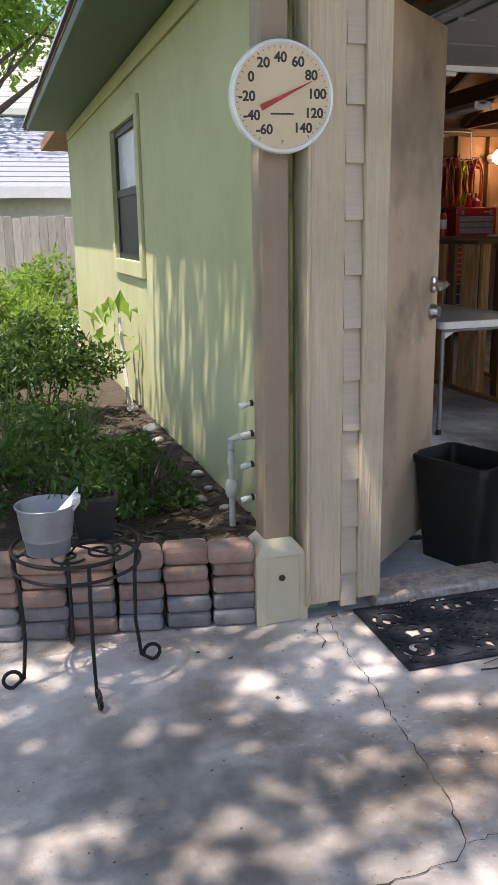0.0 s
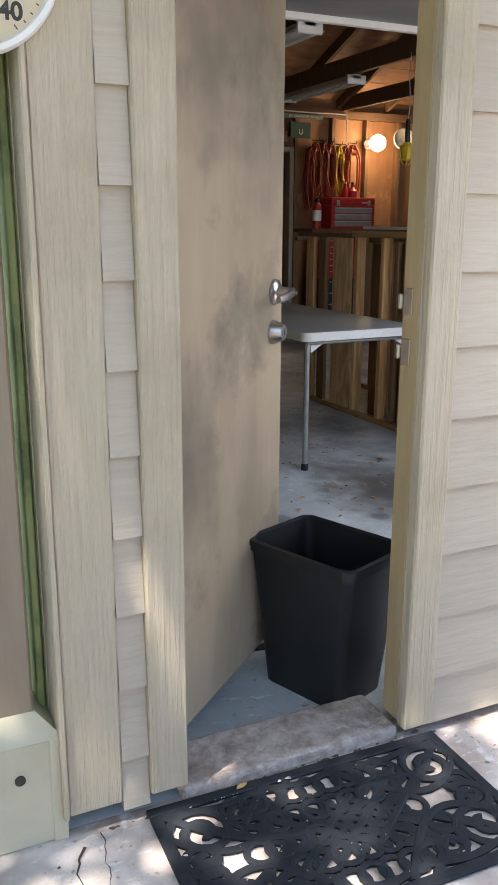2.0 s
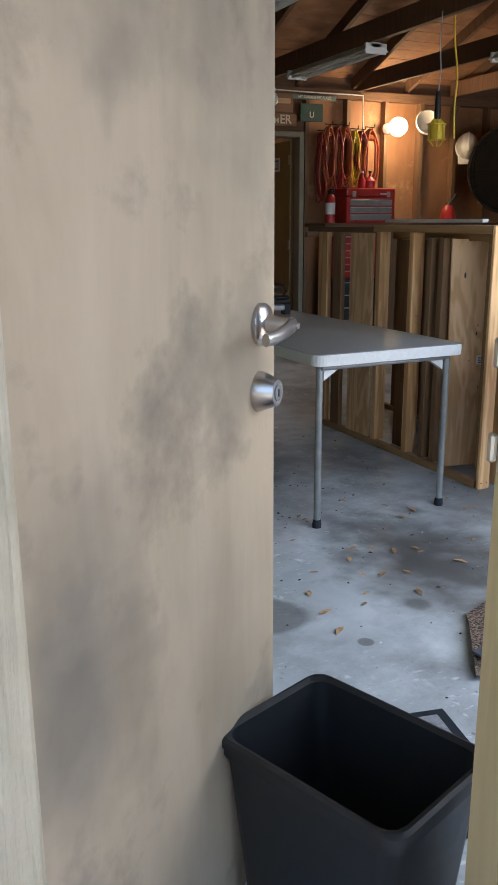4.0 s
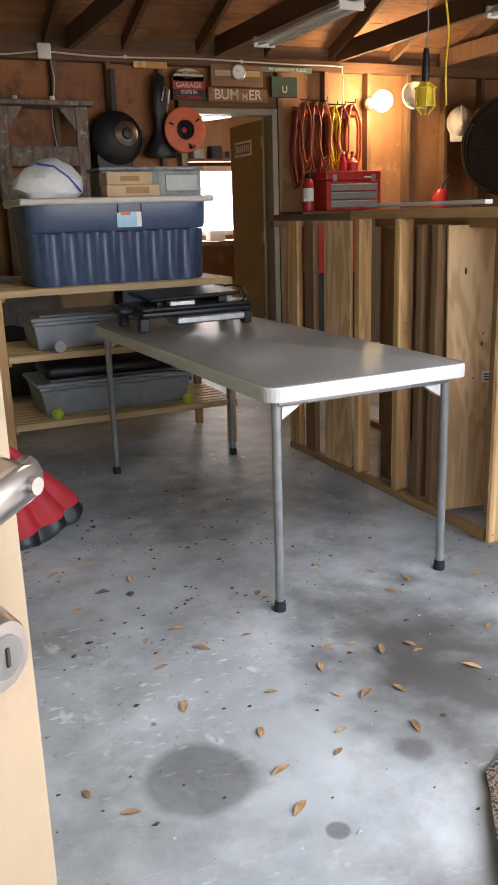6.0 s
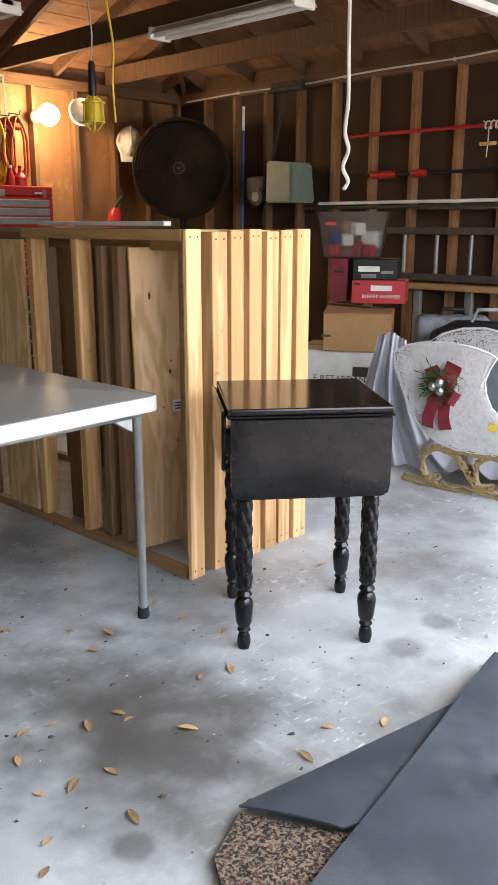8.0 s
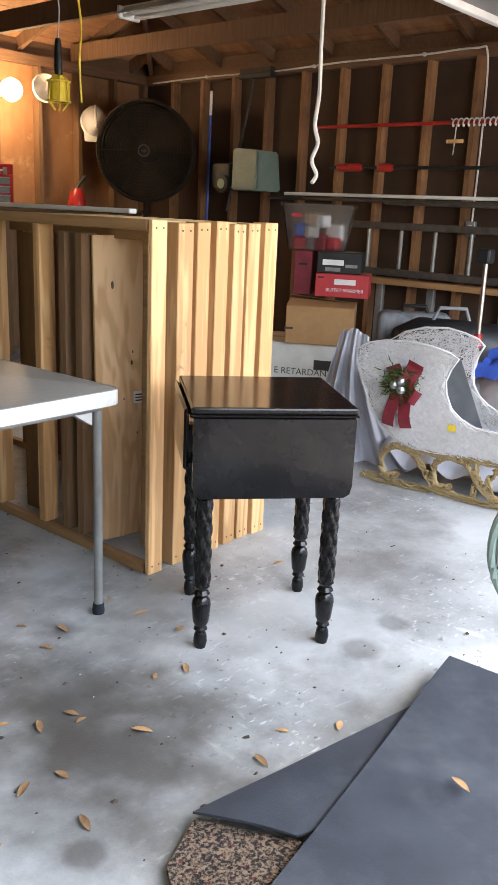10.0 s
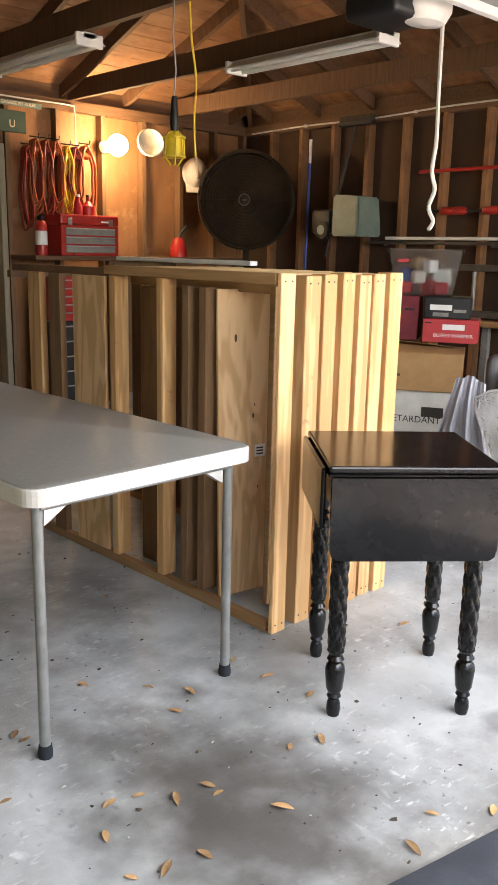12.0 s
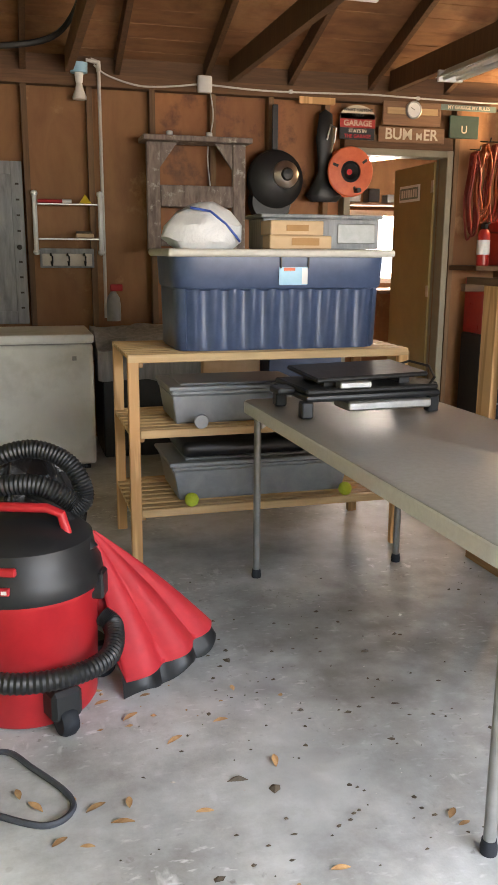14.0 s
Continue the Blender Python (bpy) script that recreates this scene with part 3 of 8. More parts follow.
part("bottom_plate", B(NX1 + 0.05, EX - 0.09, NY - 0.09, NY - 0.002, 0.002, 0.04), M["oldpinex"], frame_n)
for a, b in ((2.77, 3.14), (3.19, 3.56), (3.61, 3.98), (4.03, NX0 - 0.052)):
    part("sheathing_panel", B(a, b, NY - 0.006, NY - 0.001, 0.05, PL - 0.08), M["rustply"], wall_n)
part("header", B(NX0 - 0.05, NX1 + 0.05, NY - 0.09, NY - 0.002, NZ + 0.05, NZ + 0.14), M["oldpinex"], frame_n)
frame_e = thing_set("wall_frame_east", "pale timber studs and plates of the side wall", "studs")
for k in range(17):
    y = 8.85 - 0.385 * k
    if y > SY + 0.15:
        part("stud", B(EX - 0.09, EX - 0.002, y - 0.019, y + 0.019, 0.04, PL - 0.078), M["eaststud"], frame_e)
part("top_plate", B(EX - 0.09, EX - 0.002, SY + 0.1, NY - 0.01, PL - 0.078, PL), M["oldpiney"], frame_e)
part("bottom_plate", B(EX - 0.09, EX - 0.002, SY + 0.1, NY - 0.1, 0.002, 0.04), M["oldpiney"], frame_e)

# hip roof: deck boards, covering, rafters, joists
X0, X1, Y0, Y1, SL = WX, EX + 0.08, SY, NY + 0.02, 0.36
bm = bmesh.new()
ridge = min(X1 - X0, Y1 - Y0) / 2


def slope_pt(side, s, d, lift):
    z = PL + 0.10 + SL * d + lift
    if side == "n":
        return Vector((X0 + d + s * (X1 - X0 - 2 * d), Y1 - d, z))
    if side == "s":
        return Vector((X0 + d + s * (X1 - X0 - 2 * d), Y0 + d, z))
    if side == "e":
        return Vector((X1 - d, Y0 + d + s * (Y1 - Y0 - 2 * d), z))
    return Vector((X0 + d, Y0 + d + s * (Y1 - Y0 - 2 * d), z))


for side in "nsew":
    d = -0.42
    while d < ridge - 0.02:
        e = min(d + 0.134, ridge - 0.01)
        lo = [slope_pt(side, 0, d, 0), slope_pt(side, 1, d, 0), slope_pt(side, 1, e, 0), slope_pt(side, 0, e, 0)]
        off = random.uniform(-0.002, 0.002)
        v = [bm.verts.new(p + Vector((0, 0, off))) for p in lo] + [bm.verts.new(p + Vector((0, 0, 0.02))) for p in lo]
        for f in ((0, 1, 2, 3), (4, 5, 6, 7), (0, 1, 5, 4), (1, 2, 6, 5), (2, 3, 7, 6), (3, 0, 4, 7)):
            bm.faces.new([v[i] for i in f])
        d += 0.14
structure("ceiling", bm, M["deck"], "open underside of the roof, brown deck boards", "ceiling")
bm = bmesh.new()
for side in "nsew":
    q = [slope_pt(side, 0, -0.44, 0.028), slope_pt(side, 1, -0.44, 0.028), slope_pt(side, 1, ridge, 0.028), slope_pt(side, 0, ridge, 0.028)]
    v = [bm.verts.new(p) for p in q] + [bm.verts.new(p + Vector((0, 0, 0.02))) for p in q]
    for f in ((0, 1, 2, 3), (4, 5, 6, 7), (0, 1, 5, 4), (1, 2, 6, 5), (2, 3, 7, 6), (3, 0, 4, 7)):
        bm.faces.new([v[i] for i in f])
structure("roof", bm, M["shingle"], "grey shingled hip roof of the garage", "roof")
frame_r = thing_set("roof_frame", "dark brown rafters, joists and ties under the roof", "rafters")
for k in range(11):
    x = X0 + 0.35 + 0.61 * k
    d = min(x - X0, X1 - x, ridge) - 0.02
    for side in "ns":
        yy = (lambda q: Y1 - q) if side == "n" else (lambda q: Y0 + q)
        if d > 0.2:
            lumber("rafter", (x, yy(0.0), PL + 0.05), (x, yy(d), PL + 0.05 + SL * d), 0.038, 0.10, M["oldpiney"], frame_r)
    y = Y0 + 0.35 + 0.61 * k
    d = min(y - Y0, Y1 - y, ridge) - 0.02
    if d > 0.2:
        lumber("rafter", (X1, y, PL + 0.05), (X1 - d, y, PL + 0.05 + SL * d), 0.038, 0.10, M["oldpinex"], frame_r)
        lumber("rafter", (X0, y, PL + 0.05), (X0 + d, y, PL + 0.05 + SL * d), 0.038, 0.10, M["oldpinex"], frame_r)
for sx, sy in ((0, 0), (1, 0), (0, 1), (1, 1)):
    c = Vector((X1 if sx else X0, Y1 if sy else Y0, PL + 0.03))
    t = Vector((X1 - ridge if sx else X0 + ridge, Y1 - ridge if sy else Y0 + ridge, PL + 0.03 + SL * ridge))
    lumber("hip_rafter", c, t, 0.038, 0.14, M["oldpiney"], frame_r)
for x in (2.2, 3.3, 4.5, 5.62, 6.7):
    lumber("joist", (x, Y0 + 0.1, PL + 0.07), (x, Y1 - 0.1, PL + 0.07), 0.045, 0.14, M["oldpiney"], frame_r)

bm = bmesh.new()
box(bm, X0 + 0.01, X1 - 0.09, Y0 + 0.012, Y0 + 0.05, PL + 0.001, PL + 0.118)
box(bm, X0 + 0.01, X1 - 0.09, Y1 - 0.05, Y1 - 0.012, PL + 0.001, PL + 0.118)
box(bm, X0 + 0.012, X0 + 0.05, Y0 + 0.051, Y1 - 0.051, PL + 0.001, PL + 0.118)
box(bm, X1 - 0.085, X1 - 0.012, Y0 + 0.051, Y1 - 0.051, PL + 0.001, PL + 0.118)
structure("eave_blocking", bm, M["oldpinex"], "timber blocking between walls and roof", "blocking")
# eave along the west wall
structure("soffit", B(0.56, WX + 0.02, SY - 0.35, 9.3, 2.335, 2.352), M["darkgreen"], "green eave soffit", "soffit")
structure("fascia", B(0.535, 0.56, SY - 0.35, 9.3, 2.33, 2.46, 0.004), M["darkgreen"], "dark green fascia and gutter board", "fascia")
structure("frieze", B(WX - 0.02, WX - 0.002, SY + 0.1, 9.3, 2.24, 2.333, 0.003), M["stucco"], "pale frieze board under the eave", "trim")

# entry door: trim, jambs, laps, sill
structure("doorstep", B(DX0 - 0.0, DX1 + 0.0, SY - 0.012, SY + 0.16, -0.02, 0.036, 0.012, seg=3), M["sill"], "worn rough concrete door sill", "sill")
structure("trim_corner", B(0.964, 1.081, 2.462, 2.489, 0.055, PL, 0.004), M["tan"], "tan painted corner board", "trim")
structure("trim_corner_side", B(0.952, 0.963, 2.45, 2.56, 0.055, PL, 0.003), M["tan"], "tan painted corner board edge", "trim")
structure("trim_door_left", B(1.143, 1.228, 2.452, 2.489, 0.06, DZ + 0.12, 0.004), M["tan"], "tan grooved door casing board", "trim")
structure("trim_door_right", B(1.807, 1.892, 2.452, 2.489, 0.035, DZ + 0.12, 0.004), M["tan"], "tan grooved door casing board", "trim")
structure("trim_door_head", B(1.228, 1.807, 2.452, 2.489, DZ + 0.02, DZ + 0.12, 0.004), M["tan"], "tan door casing head board", "trim")
jm = thing("door_jamb", pose(0, 0, 0), "yellowish painted door jamb with strike plates", "door frame", kind="structure")
part("jamb_board", B(DX1, DX1 + 0.045, 2.4895, 2.553, 0.045, DZ + 0.02, 0.002), M["jamb"], jm)
part("jamb_board", B(DX0 - 0.019, DX0, 2.462, 2.60, 0.045, DZ + 0.02, 0.002), M["jamb"], jm)
part("jamb_head", B(DX0, DX1, 2.4895, 2.60, DZ, DZ + 0.019, 0.002), M["jamb"], jm)
for z in (1.10, 0.985):
    part("strike_plate", B(DX1 - 0.003, DX1, 2.515, 2.548, z - 0.03, z + 0.03, 0.001), M["nickel"], jm, "worn metal strike plate")
    part("strike_lip", B(DX1 - 0.012, DX1 - 0.002, 2.546, 2.558, z - 0.018, z + 0.018, 0.003), M["nickel"], jm)

# lap siding on both sides of the door: each board its own piece
lap_l = thing("siding_corner", pose(0, 0, 0), "tan lap siding boards beside the corner board", "siding", kind="structure")
lap_r = thing("siding_front", pose(0, 0, 0), "tan lap siding boards beside the door", "siding", kind="structure")


def lap_board(parent, x0, x1, z, h):
    bm = bmesh.new()
    prof = [(2.489, z), (2.461, z), (2.477, z + h), (2.489, z + h)]
    a = [bm.verts.new((x0, y, q)) for y, q in prof]
    b = [bm.verts.new((x1, y, q)) for y, q in prof]
    for k in range(4):
        bm.faces.new((a[k], a[(k + 1) % 4], b[(k + 1) % 4], b[k]))
    bm.faces.new(a[::-1]), bm.faces.new(b)
    part("lap_board", bm, M["siding"], parent)


for k in range(14):
    z = -0.012 + 0.1685 * k
    lap_board(lap_l, 1.082, 1.142, max(z, 0.035), 0.176 - (max(z, 0.035) - z))
    lap_board(lap_r, 1.893, GX0 - 0.09, max(z, 0.03), 0.176 - (max(z, 0.03) - z))
structure("trim_garage_left", B(GX0 - 0.09, GX0, 2.455, 2.489, 0.0, GZ + 0.1, 0.004), M["white"], "white garage door casing", "trim")
structure("trim_garage_head", B(GX0, GX1, 2.455, 2.489, GZ, GZ + 0.1, 0.004), M["white"], "white garage door casing", "trim")

# door leaf, standing half open
HX, HY, ANG = 1.220, 2.58, 41.0
door = thing("door_1", pose(HX, HY, 0.07, 0, 0, ANG), "weathered tan entry door standing half open", "door", kind="structure")
part("door_leaf", B(0.0, 0.69, 0.0, 0.042, 0.0, 1.97, 0.003), M["leaf"], door, "stained tan painted slab")


def lock(z, kind):
    x = 0.632 if kind else 0.627
    lv = part("lever_handle" if kind else "deadbolt", lathe(bmesh.new(), [(0.001, 0.0), (0.034, 0.0), (0.034, 0.006), (0.029, 0.012), (0.016, 0.015), (0.0125, 0.05), (0.011, 0.058), (0.001, 0.058)] if kind else
              [(0.001, 0.0), (0.033, 0.0), (0.0325, 0.006), (0.023, 0.030), (0.021, 0.033), (0.0, 0.033)], 32, pose(x, 0, z, 90)), M["nickel"], door, "satin nickel lock", smooth=True)
    if kind:
        bm = bmesh.new()
        tube(bm, [(x + 0.012, -0.050, z), (x + 0.004, -0.053, z), (x - 0.03, -0.057, z - 0.003), (x - 0.07, -0.058, z - 0.006), (x - 0.10, -0.054, z - 0.007)], lambda u: 0.0088 - 0.002 * u, 12)
        for v in bm.verts:
            v.co.z = z + (v.co.z - z) * 1.5
        part("lever", bm, M["nickel"], lv, smooth=True)
        part("button", C((x, -0.058, z), (x, -0.066, z), 0.005), M["nickel"], lv, smooth=True)
    else:
        part("keyway", C((x, -0.033, z), (x, -0.0345, z), 0.0135, n=24), M["steel"], lv, smooth=True)
        part("key_slot", B(x - 0.0012, x + 0.0012, -0.0360, -0.0344, z - 0.006, z + 0.006), M["ink"], lv)


lock(1.021, True)
lock(0.913, False)

# garage door, rolled up overhead, with rails
gd = thing("garage_door", pose(0, 0, 0), "white sectional garage door rolled up overhead", "garage door", kind="structure")
for k in range(4):
    part("door_section", B(GX0 - 0.05, GX1 + 0.05, 2.75 + 0.575 * k, 2.75 + 0.57 * (k + 1), 2.30, 2.345, 0.006), M["doorgrey"], gd)
    for x in (GX0 + 0.1, 4.0, 5.5, GX1 - 0.1):
        part("stile", B(x - 0.05, x + 0.05, 2.77 + 0.575 * k, 2.73 + 0.57 * (k + 1), 2.285, 2.30, 0.003), M["doorgrey"], gd)
part("bottom_rail", B(GX0 - 0.05, GX1 + 0.05, 5.035, 5.075, 2.27, 2.36, 0.004), M["white"], gd)
for x in (GX0 - 0.09, GX1 + 0.07):
    part("track", B(x, x + 0.03, 2.7, 5.3, 2.30, 2.36, 0.003), M["zinc"], gd)
    part("track_hanger", B(x, x + 0.025, 5.2, 5.225, 2.36, 2.62, 0.002), M["zinc"], gd)

# doorway to the back room, and the room behind
df = thing("doorway_frame", pose(0, 0, 0), "pale painted frame of the inner doorway", "door frame", kind="structure")
part("frame_jamb", B(NX1, NX1 + 0.05, NY - 0.11, NY + 0.06, 0.002, NZ + 0.05, 0.004), M["dimframe"], df)
part("frame_jamb", B(NX0 - 0.05, NX0, NY - 0.11, NY + 0.06, 0.002, NZ + 0.05, 0.004), M["dimframe"], df)
part("frame_head", B(NX0, NX1, NY - 0.11, NY + 0.06, NZ, NZ + 0.048, 0.004), M["dimframe"], df)
d2 = thing("door_2", pose(NX1 - 0.015, NY + 0.065, 0.012, 0, 0, 88), "olive brown inner door standing open", "door", kind="structure")
part("door_leaf", B(0.0, 0.75, -0.038, 0.0, 0.0, 1.975, 0.002), M["olive"], d2)
for z in (0.2, 0.95, 1.75):
    part("hinge", B(-0.012, 0.03, 0.001, 0.006, z, z + 0.09, 0.001), M["nickel"], d2, "bright metal hinge")
part("plaque", B(0.23, 0.62, 0.001, 0.008, 1.70, 1.83, 0.002), M["white"], d2, "small framed plaque")
part("plaque_picture", B(0.25, 0.60, 0.009, 0.010, 1.72, 1.81), M["teal"], d2)
for k in range(7):
    part("plaque_bar", B(0.27 + 0.045 * k, 0.30 + 0.045 * k, 0.0105, 0.012, 1.735, 1.795), M["offwhite"], d2)
BY = 12.55
bm = bmesh.new()
box(bm, 2.9, 5.2, BY, BY + 0.1, 0, PL)
box(bm, 6.4, 7.64, BY, BY + 0.1, 0, PL)
box(bm, 5.2, 6.4, BY, BY + 0.1, 0, 0.95)
box(bm, 5.2, 6.4, BY, BY + 0.1, 1.78, PL)
box(bm, 2.85, 2.95, NY + 0.02, BY, 0, PL)
structure("wall_back_room", bm, M["sheath"], "brown wooden walls of the back room with a bright window", "wall")
structure("ceiling_back_room", B(0.9, 7.8, NY + 0.03, 12.66, PL, PL + 0.1), M["deck"], "wood ceiling of the back room", "ceiling")
w2 = thing("window_2", pose(0, 0, 0), "bright back room window", "window", kind="structure")
bm = bmesh.new()
box(bm, 5.2, 5.26, BY - 0.02, BY + 0.06, 0.95, 1.78), box(bm, 6.34, 6.4, BY - 0.02, BY + 0.06, 0.95, 1.78)
box(bm, 5.26, 6.34, BY - 0.02, BY + 0.06, 1.72, 1.78), box(bm, 5.26, 6.34, BY - 0.02, BY + 0.06, 0.95, 1.01)
part("window_frame", bm, M["white"], w2)
structure("backdrop_window", B(4.6, 7.2, BY + 0.5, BY + 0.52, 0.4, 2.4), M["daylight"], "overexposed daylight behind the window", "backdrop")


# ---- largest things ----
def folding_table():
    """A folding table: blow-moulded top with a rim, four steel legs with rubber feet."""
    t = thing("folding_table", pose(3.046, 5.565, 0, 0, 0, -1.2), "long grey plastic folding table with steel legs", "table")
    t.matrix_basis = pose(3.024, 5.532, 0, 0, 0, 1.9)
    W, L, H = 0.37, 0.90, 0.738
    bm = bmesh.new()
    pts = []
    for cx, cy, a0 in ((W - 0.05, L - 0.05, 0), (-W + 0.05, L - 0.05, 90), (-W + 0.05, -L + 0.05, 180), (W - 0.05, -L + 0.05, 270)):
        for k in range(7):
            a = radians(a0 + 15 * k)
            pts.append((cx + 0.05 * math.cos(a), cy + 0.05 * math.sin(a)))
    levels = [(0.0, -0.045), (0.0, -0.008), (-0.003, -0.003), (-0.009, 0.0)]
    rings = []
    for inset, dz in levels:
        rings.append([bm.verts.new((x * (1 + inset / W), y * (1 + inset / L), H + dz)) for x, y in pts])
    n = len(pts)
    for a, b in zip(rings, rings[1:]):
        for k in range(n):
            bm.faces.new((a[k], a[(k + 1) % n], b[(k + 1) % n], b[k]))
    bm.faces.new(rings[-1])
    bm.faces.new(rings[0][::-1])
    part("tabletop", bm, M["plastic"], t, smooth=True)
    bm = bmesh.new()
    rr = [[bm.verts.new((x * s, y * s2, H + dz)) for x, y in pts] for s, s2, dz in ((1.004, 1.002, -0.046), (1.004, 1.002, -0.007), (0.9985, 0.9993, -0.0015))]
    for a, b in zip(rr, rr[1:]):
        for k in range(n):
            bm.faces.new((a[k], a[(k + 1) % n], b[(k + 1) % n], b[k]))
    part("rim", bm, M["rim"], t, "white moulded rim")
    for sx in (-1, 1):
        for sy in (-1, 1):
            x, y = sx * 0.318, (0.85 if sy > 0 else -0.84)
            leg = part("leg", tube(bmesh.new(), [(x, y, 0.03), (x, y, H - 0.05)], 0.0145, 14), M["steel"], t, smooth=True)
            part("foot", lathe(bmesh.new(), [(0.0, 0.0), (0.019, 0.0), (0.020, 0.012), (0.017, 0.035), (0.0, 0.036)], 16, pose(x, y, 0)), M["rubber"], leg, "black rubber foot", smooth=True)
            bm = bmesh.new()
            v = [bm.verts.new(p) for p in ((x - sx * 0.02, y, H - 0.046), (x - sx * 0.13, y, H - 0.046), (x - sx * 0.02, y, H - 0.115))]
            w = [bm.verts.new(q.co + Vector((0, 0.03, 0))) for q in v]
            bm.faces.new(v), bm.faces.new(w[::-1])
            for k in range(3):
                bm.faces.new((v[k], v[(k + 1) % 3], w[(k + 1) % 3], w[k]))
            part("bracket", bm, M["rim"], t, "pale plastic leg bracket")
    for sy in (-1, 1):
        part("crossbar", tube(bmesh.new(), [(-0.318, sy * 0.85, H - 0.06), (0.318, sy * 0.85, H - 0.06)], 0.011, 10), M["steel"], t)


folding_table()


def slatted_crate():
    """A long open crate: slatted end, top and bottom rails, studs along its side, a plywood divider inside."""
    t = thing("slatted_crate", pose(3.670, 4.785, 0, 0, 0, 1.2), "long pine crate with slatted end and plywood divider", "crate")
    H = 1.222
    for k, (x, w) in enumerate(((0.0, 0.068), (0.123, 0.073), (0.218, 0.064), (0.304, 0.064), (0.400, 0.064), (0.484, 0.065), (0.567, 0.074))):
        hz = H - 0.004 * ((k * 5) % 3)
        y = 0.004 * ((k * 7) % 3)
        y += 0.016
        sl = part("slat", B(x, x + w, y, y + (0.062 if k else 0.018), 0.0, hz, 0.0025), M["pine"], t, "pale knotty pine slat")
        for z in (0.03, hz - 0.025):
            for q in (0.018, w - 0.018):
                part("screw", C((x + q, y - 0.0002, z), (x + q, y - 0.0012, z), 0.0035, n=8), M["ink"], sl)
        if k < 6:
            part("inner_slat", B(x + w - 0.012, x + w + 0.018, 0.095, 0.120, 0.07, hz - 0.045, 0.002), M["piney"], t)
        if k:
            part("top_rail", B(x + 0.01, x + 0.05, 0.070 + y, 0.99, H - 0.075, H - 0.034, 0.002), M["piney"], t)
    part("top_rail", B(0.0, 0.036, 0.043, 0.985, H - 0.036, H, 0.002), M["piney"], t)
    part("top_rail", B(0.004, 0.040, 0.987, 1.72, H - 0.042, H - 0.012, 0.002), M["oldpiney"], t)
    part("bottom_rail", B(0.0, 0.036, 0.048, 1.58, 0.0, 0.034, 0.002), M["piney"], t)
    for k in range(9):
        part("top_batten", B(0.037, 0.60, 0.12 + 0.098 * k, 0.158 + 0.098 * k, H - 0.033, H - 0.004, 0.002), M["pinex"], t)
    div = part("divider", B(0.0, 0.50, 0.0, 0.012, 0.028, 1.158, 0.001), M["ply"], t, "knotty plywood divider sheet", m=pose(0.040, 0.325, 0.0, -2.2, 0, -11))
    part("sticker", B(0.155, 0.20, -0.0016, -0.0002, 0.545, 0.59), M["white"], div, "white paper sticker")
    for j in range(3):
        part("sticker_bar", B(0.163, 0.192, -0.0026, -0.0017, 0.553 + 0.011 * j, 0.558 + 0.011 * j), M["ink"], div)
    for x, z, a, b in ((0.075, 0.985, 0.006, 0.016), (0.265, 0.975, 0.005, 0.009), (0.15, 0.70, 0.005, 0.010), (0.155, 0.74, 0.003, 0.006), (0.115, 0.565, 0.003, 0.005), (0.17, 0.43, 0.003, 0.006)):
        part("knot", lathe(bmesh.new(), [(0.0, 0.0), (1.0, 0.0), (0.8, 0.5), (0.0, 0.7)], 14, pose(x, 0.0002, z, 90) @ Matrix.Diagonal((a, b, 0.0012, 1))), M["litter"], div)
    for y, z1, x, w, c in ((0.912, H - 0.037, 0.0, 0.066, "pine"), (0.612, H - 0.037, 0.0, 0.066, "pine"), (0.490, H - 0.06, 0.02, 0.07, "oldpine"), (0.396, H - 0.06, 0.02, 0.07, "oldpine"), (0.545, H - 0.037, 0.16, 0.03, "pine"), (0.445, H - 0.037, 0.16, 0.03, "pine")):
        part("stud", B(x, x + w, y, y + 0.038, 0.036, z1, 0.002), M[c], t)
    for y, x, w, c in ((0.80, 0.125, 0.11, "oldpine"), (1.00, 0.34, 0.20, "pine"), (0.86, 0.44, 0.12, "pine"), (0.66, 0.36, 0.10, "pine"), (0.52, 0.30, 0.09, "pine"), (0.74, 0.24, 0.05, "pine")):
        part("inner_board", B(x, x + 0.02, y, y + w, 0.0, H - 0.08, 0.002), M[c], t)
    part("back_sheet", B(0.60, 0.612, 0.45, 1.62, 0.04, H - 0.09, 0.001), M["oldpine"], t, "brown plywood back sheet")
    part("side_sheet", B(0.006, 0.020, 0.992, 1.222, 0.036, H - 0.044, 0.001), M["ply"], t, "knotty brown plywood sheet")
    part("side_slat", B(0.002, 0.032, 1.315, 1.405, 0.036, H - 0.043, 0.002), M["oldpine"], t, "brown board")
    part("side_slat", B(0.0, 0.034, 1.475, 1.575, 0.036, H - 0.043, 0.002), M["pine"], t)
    for x in (0.56,):
        part("corner_post", B(x, x + 0.04, 1.725, 1.765, 0.0, H - 0.043, 0.002), M["oldpine"], t)
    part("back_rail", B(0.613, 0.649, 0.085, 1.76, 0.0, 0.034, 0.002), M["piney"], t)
    part("end_rail", B(0.0, 0.559, 1.722, 1.755, H - 0.075, H - 0.043, 0.002), M["oldpinex"], t)


slatted_crate()
solo("white_strip", B(4.0, 4.04, 5.3, 6.2, 1.232, 1.25, 0.003), M["white"], pose(0, 0, 0), "long white trim strip lying on the stacked panels", "trim strip")


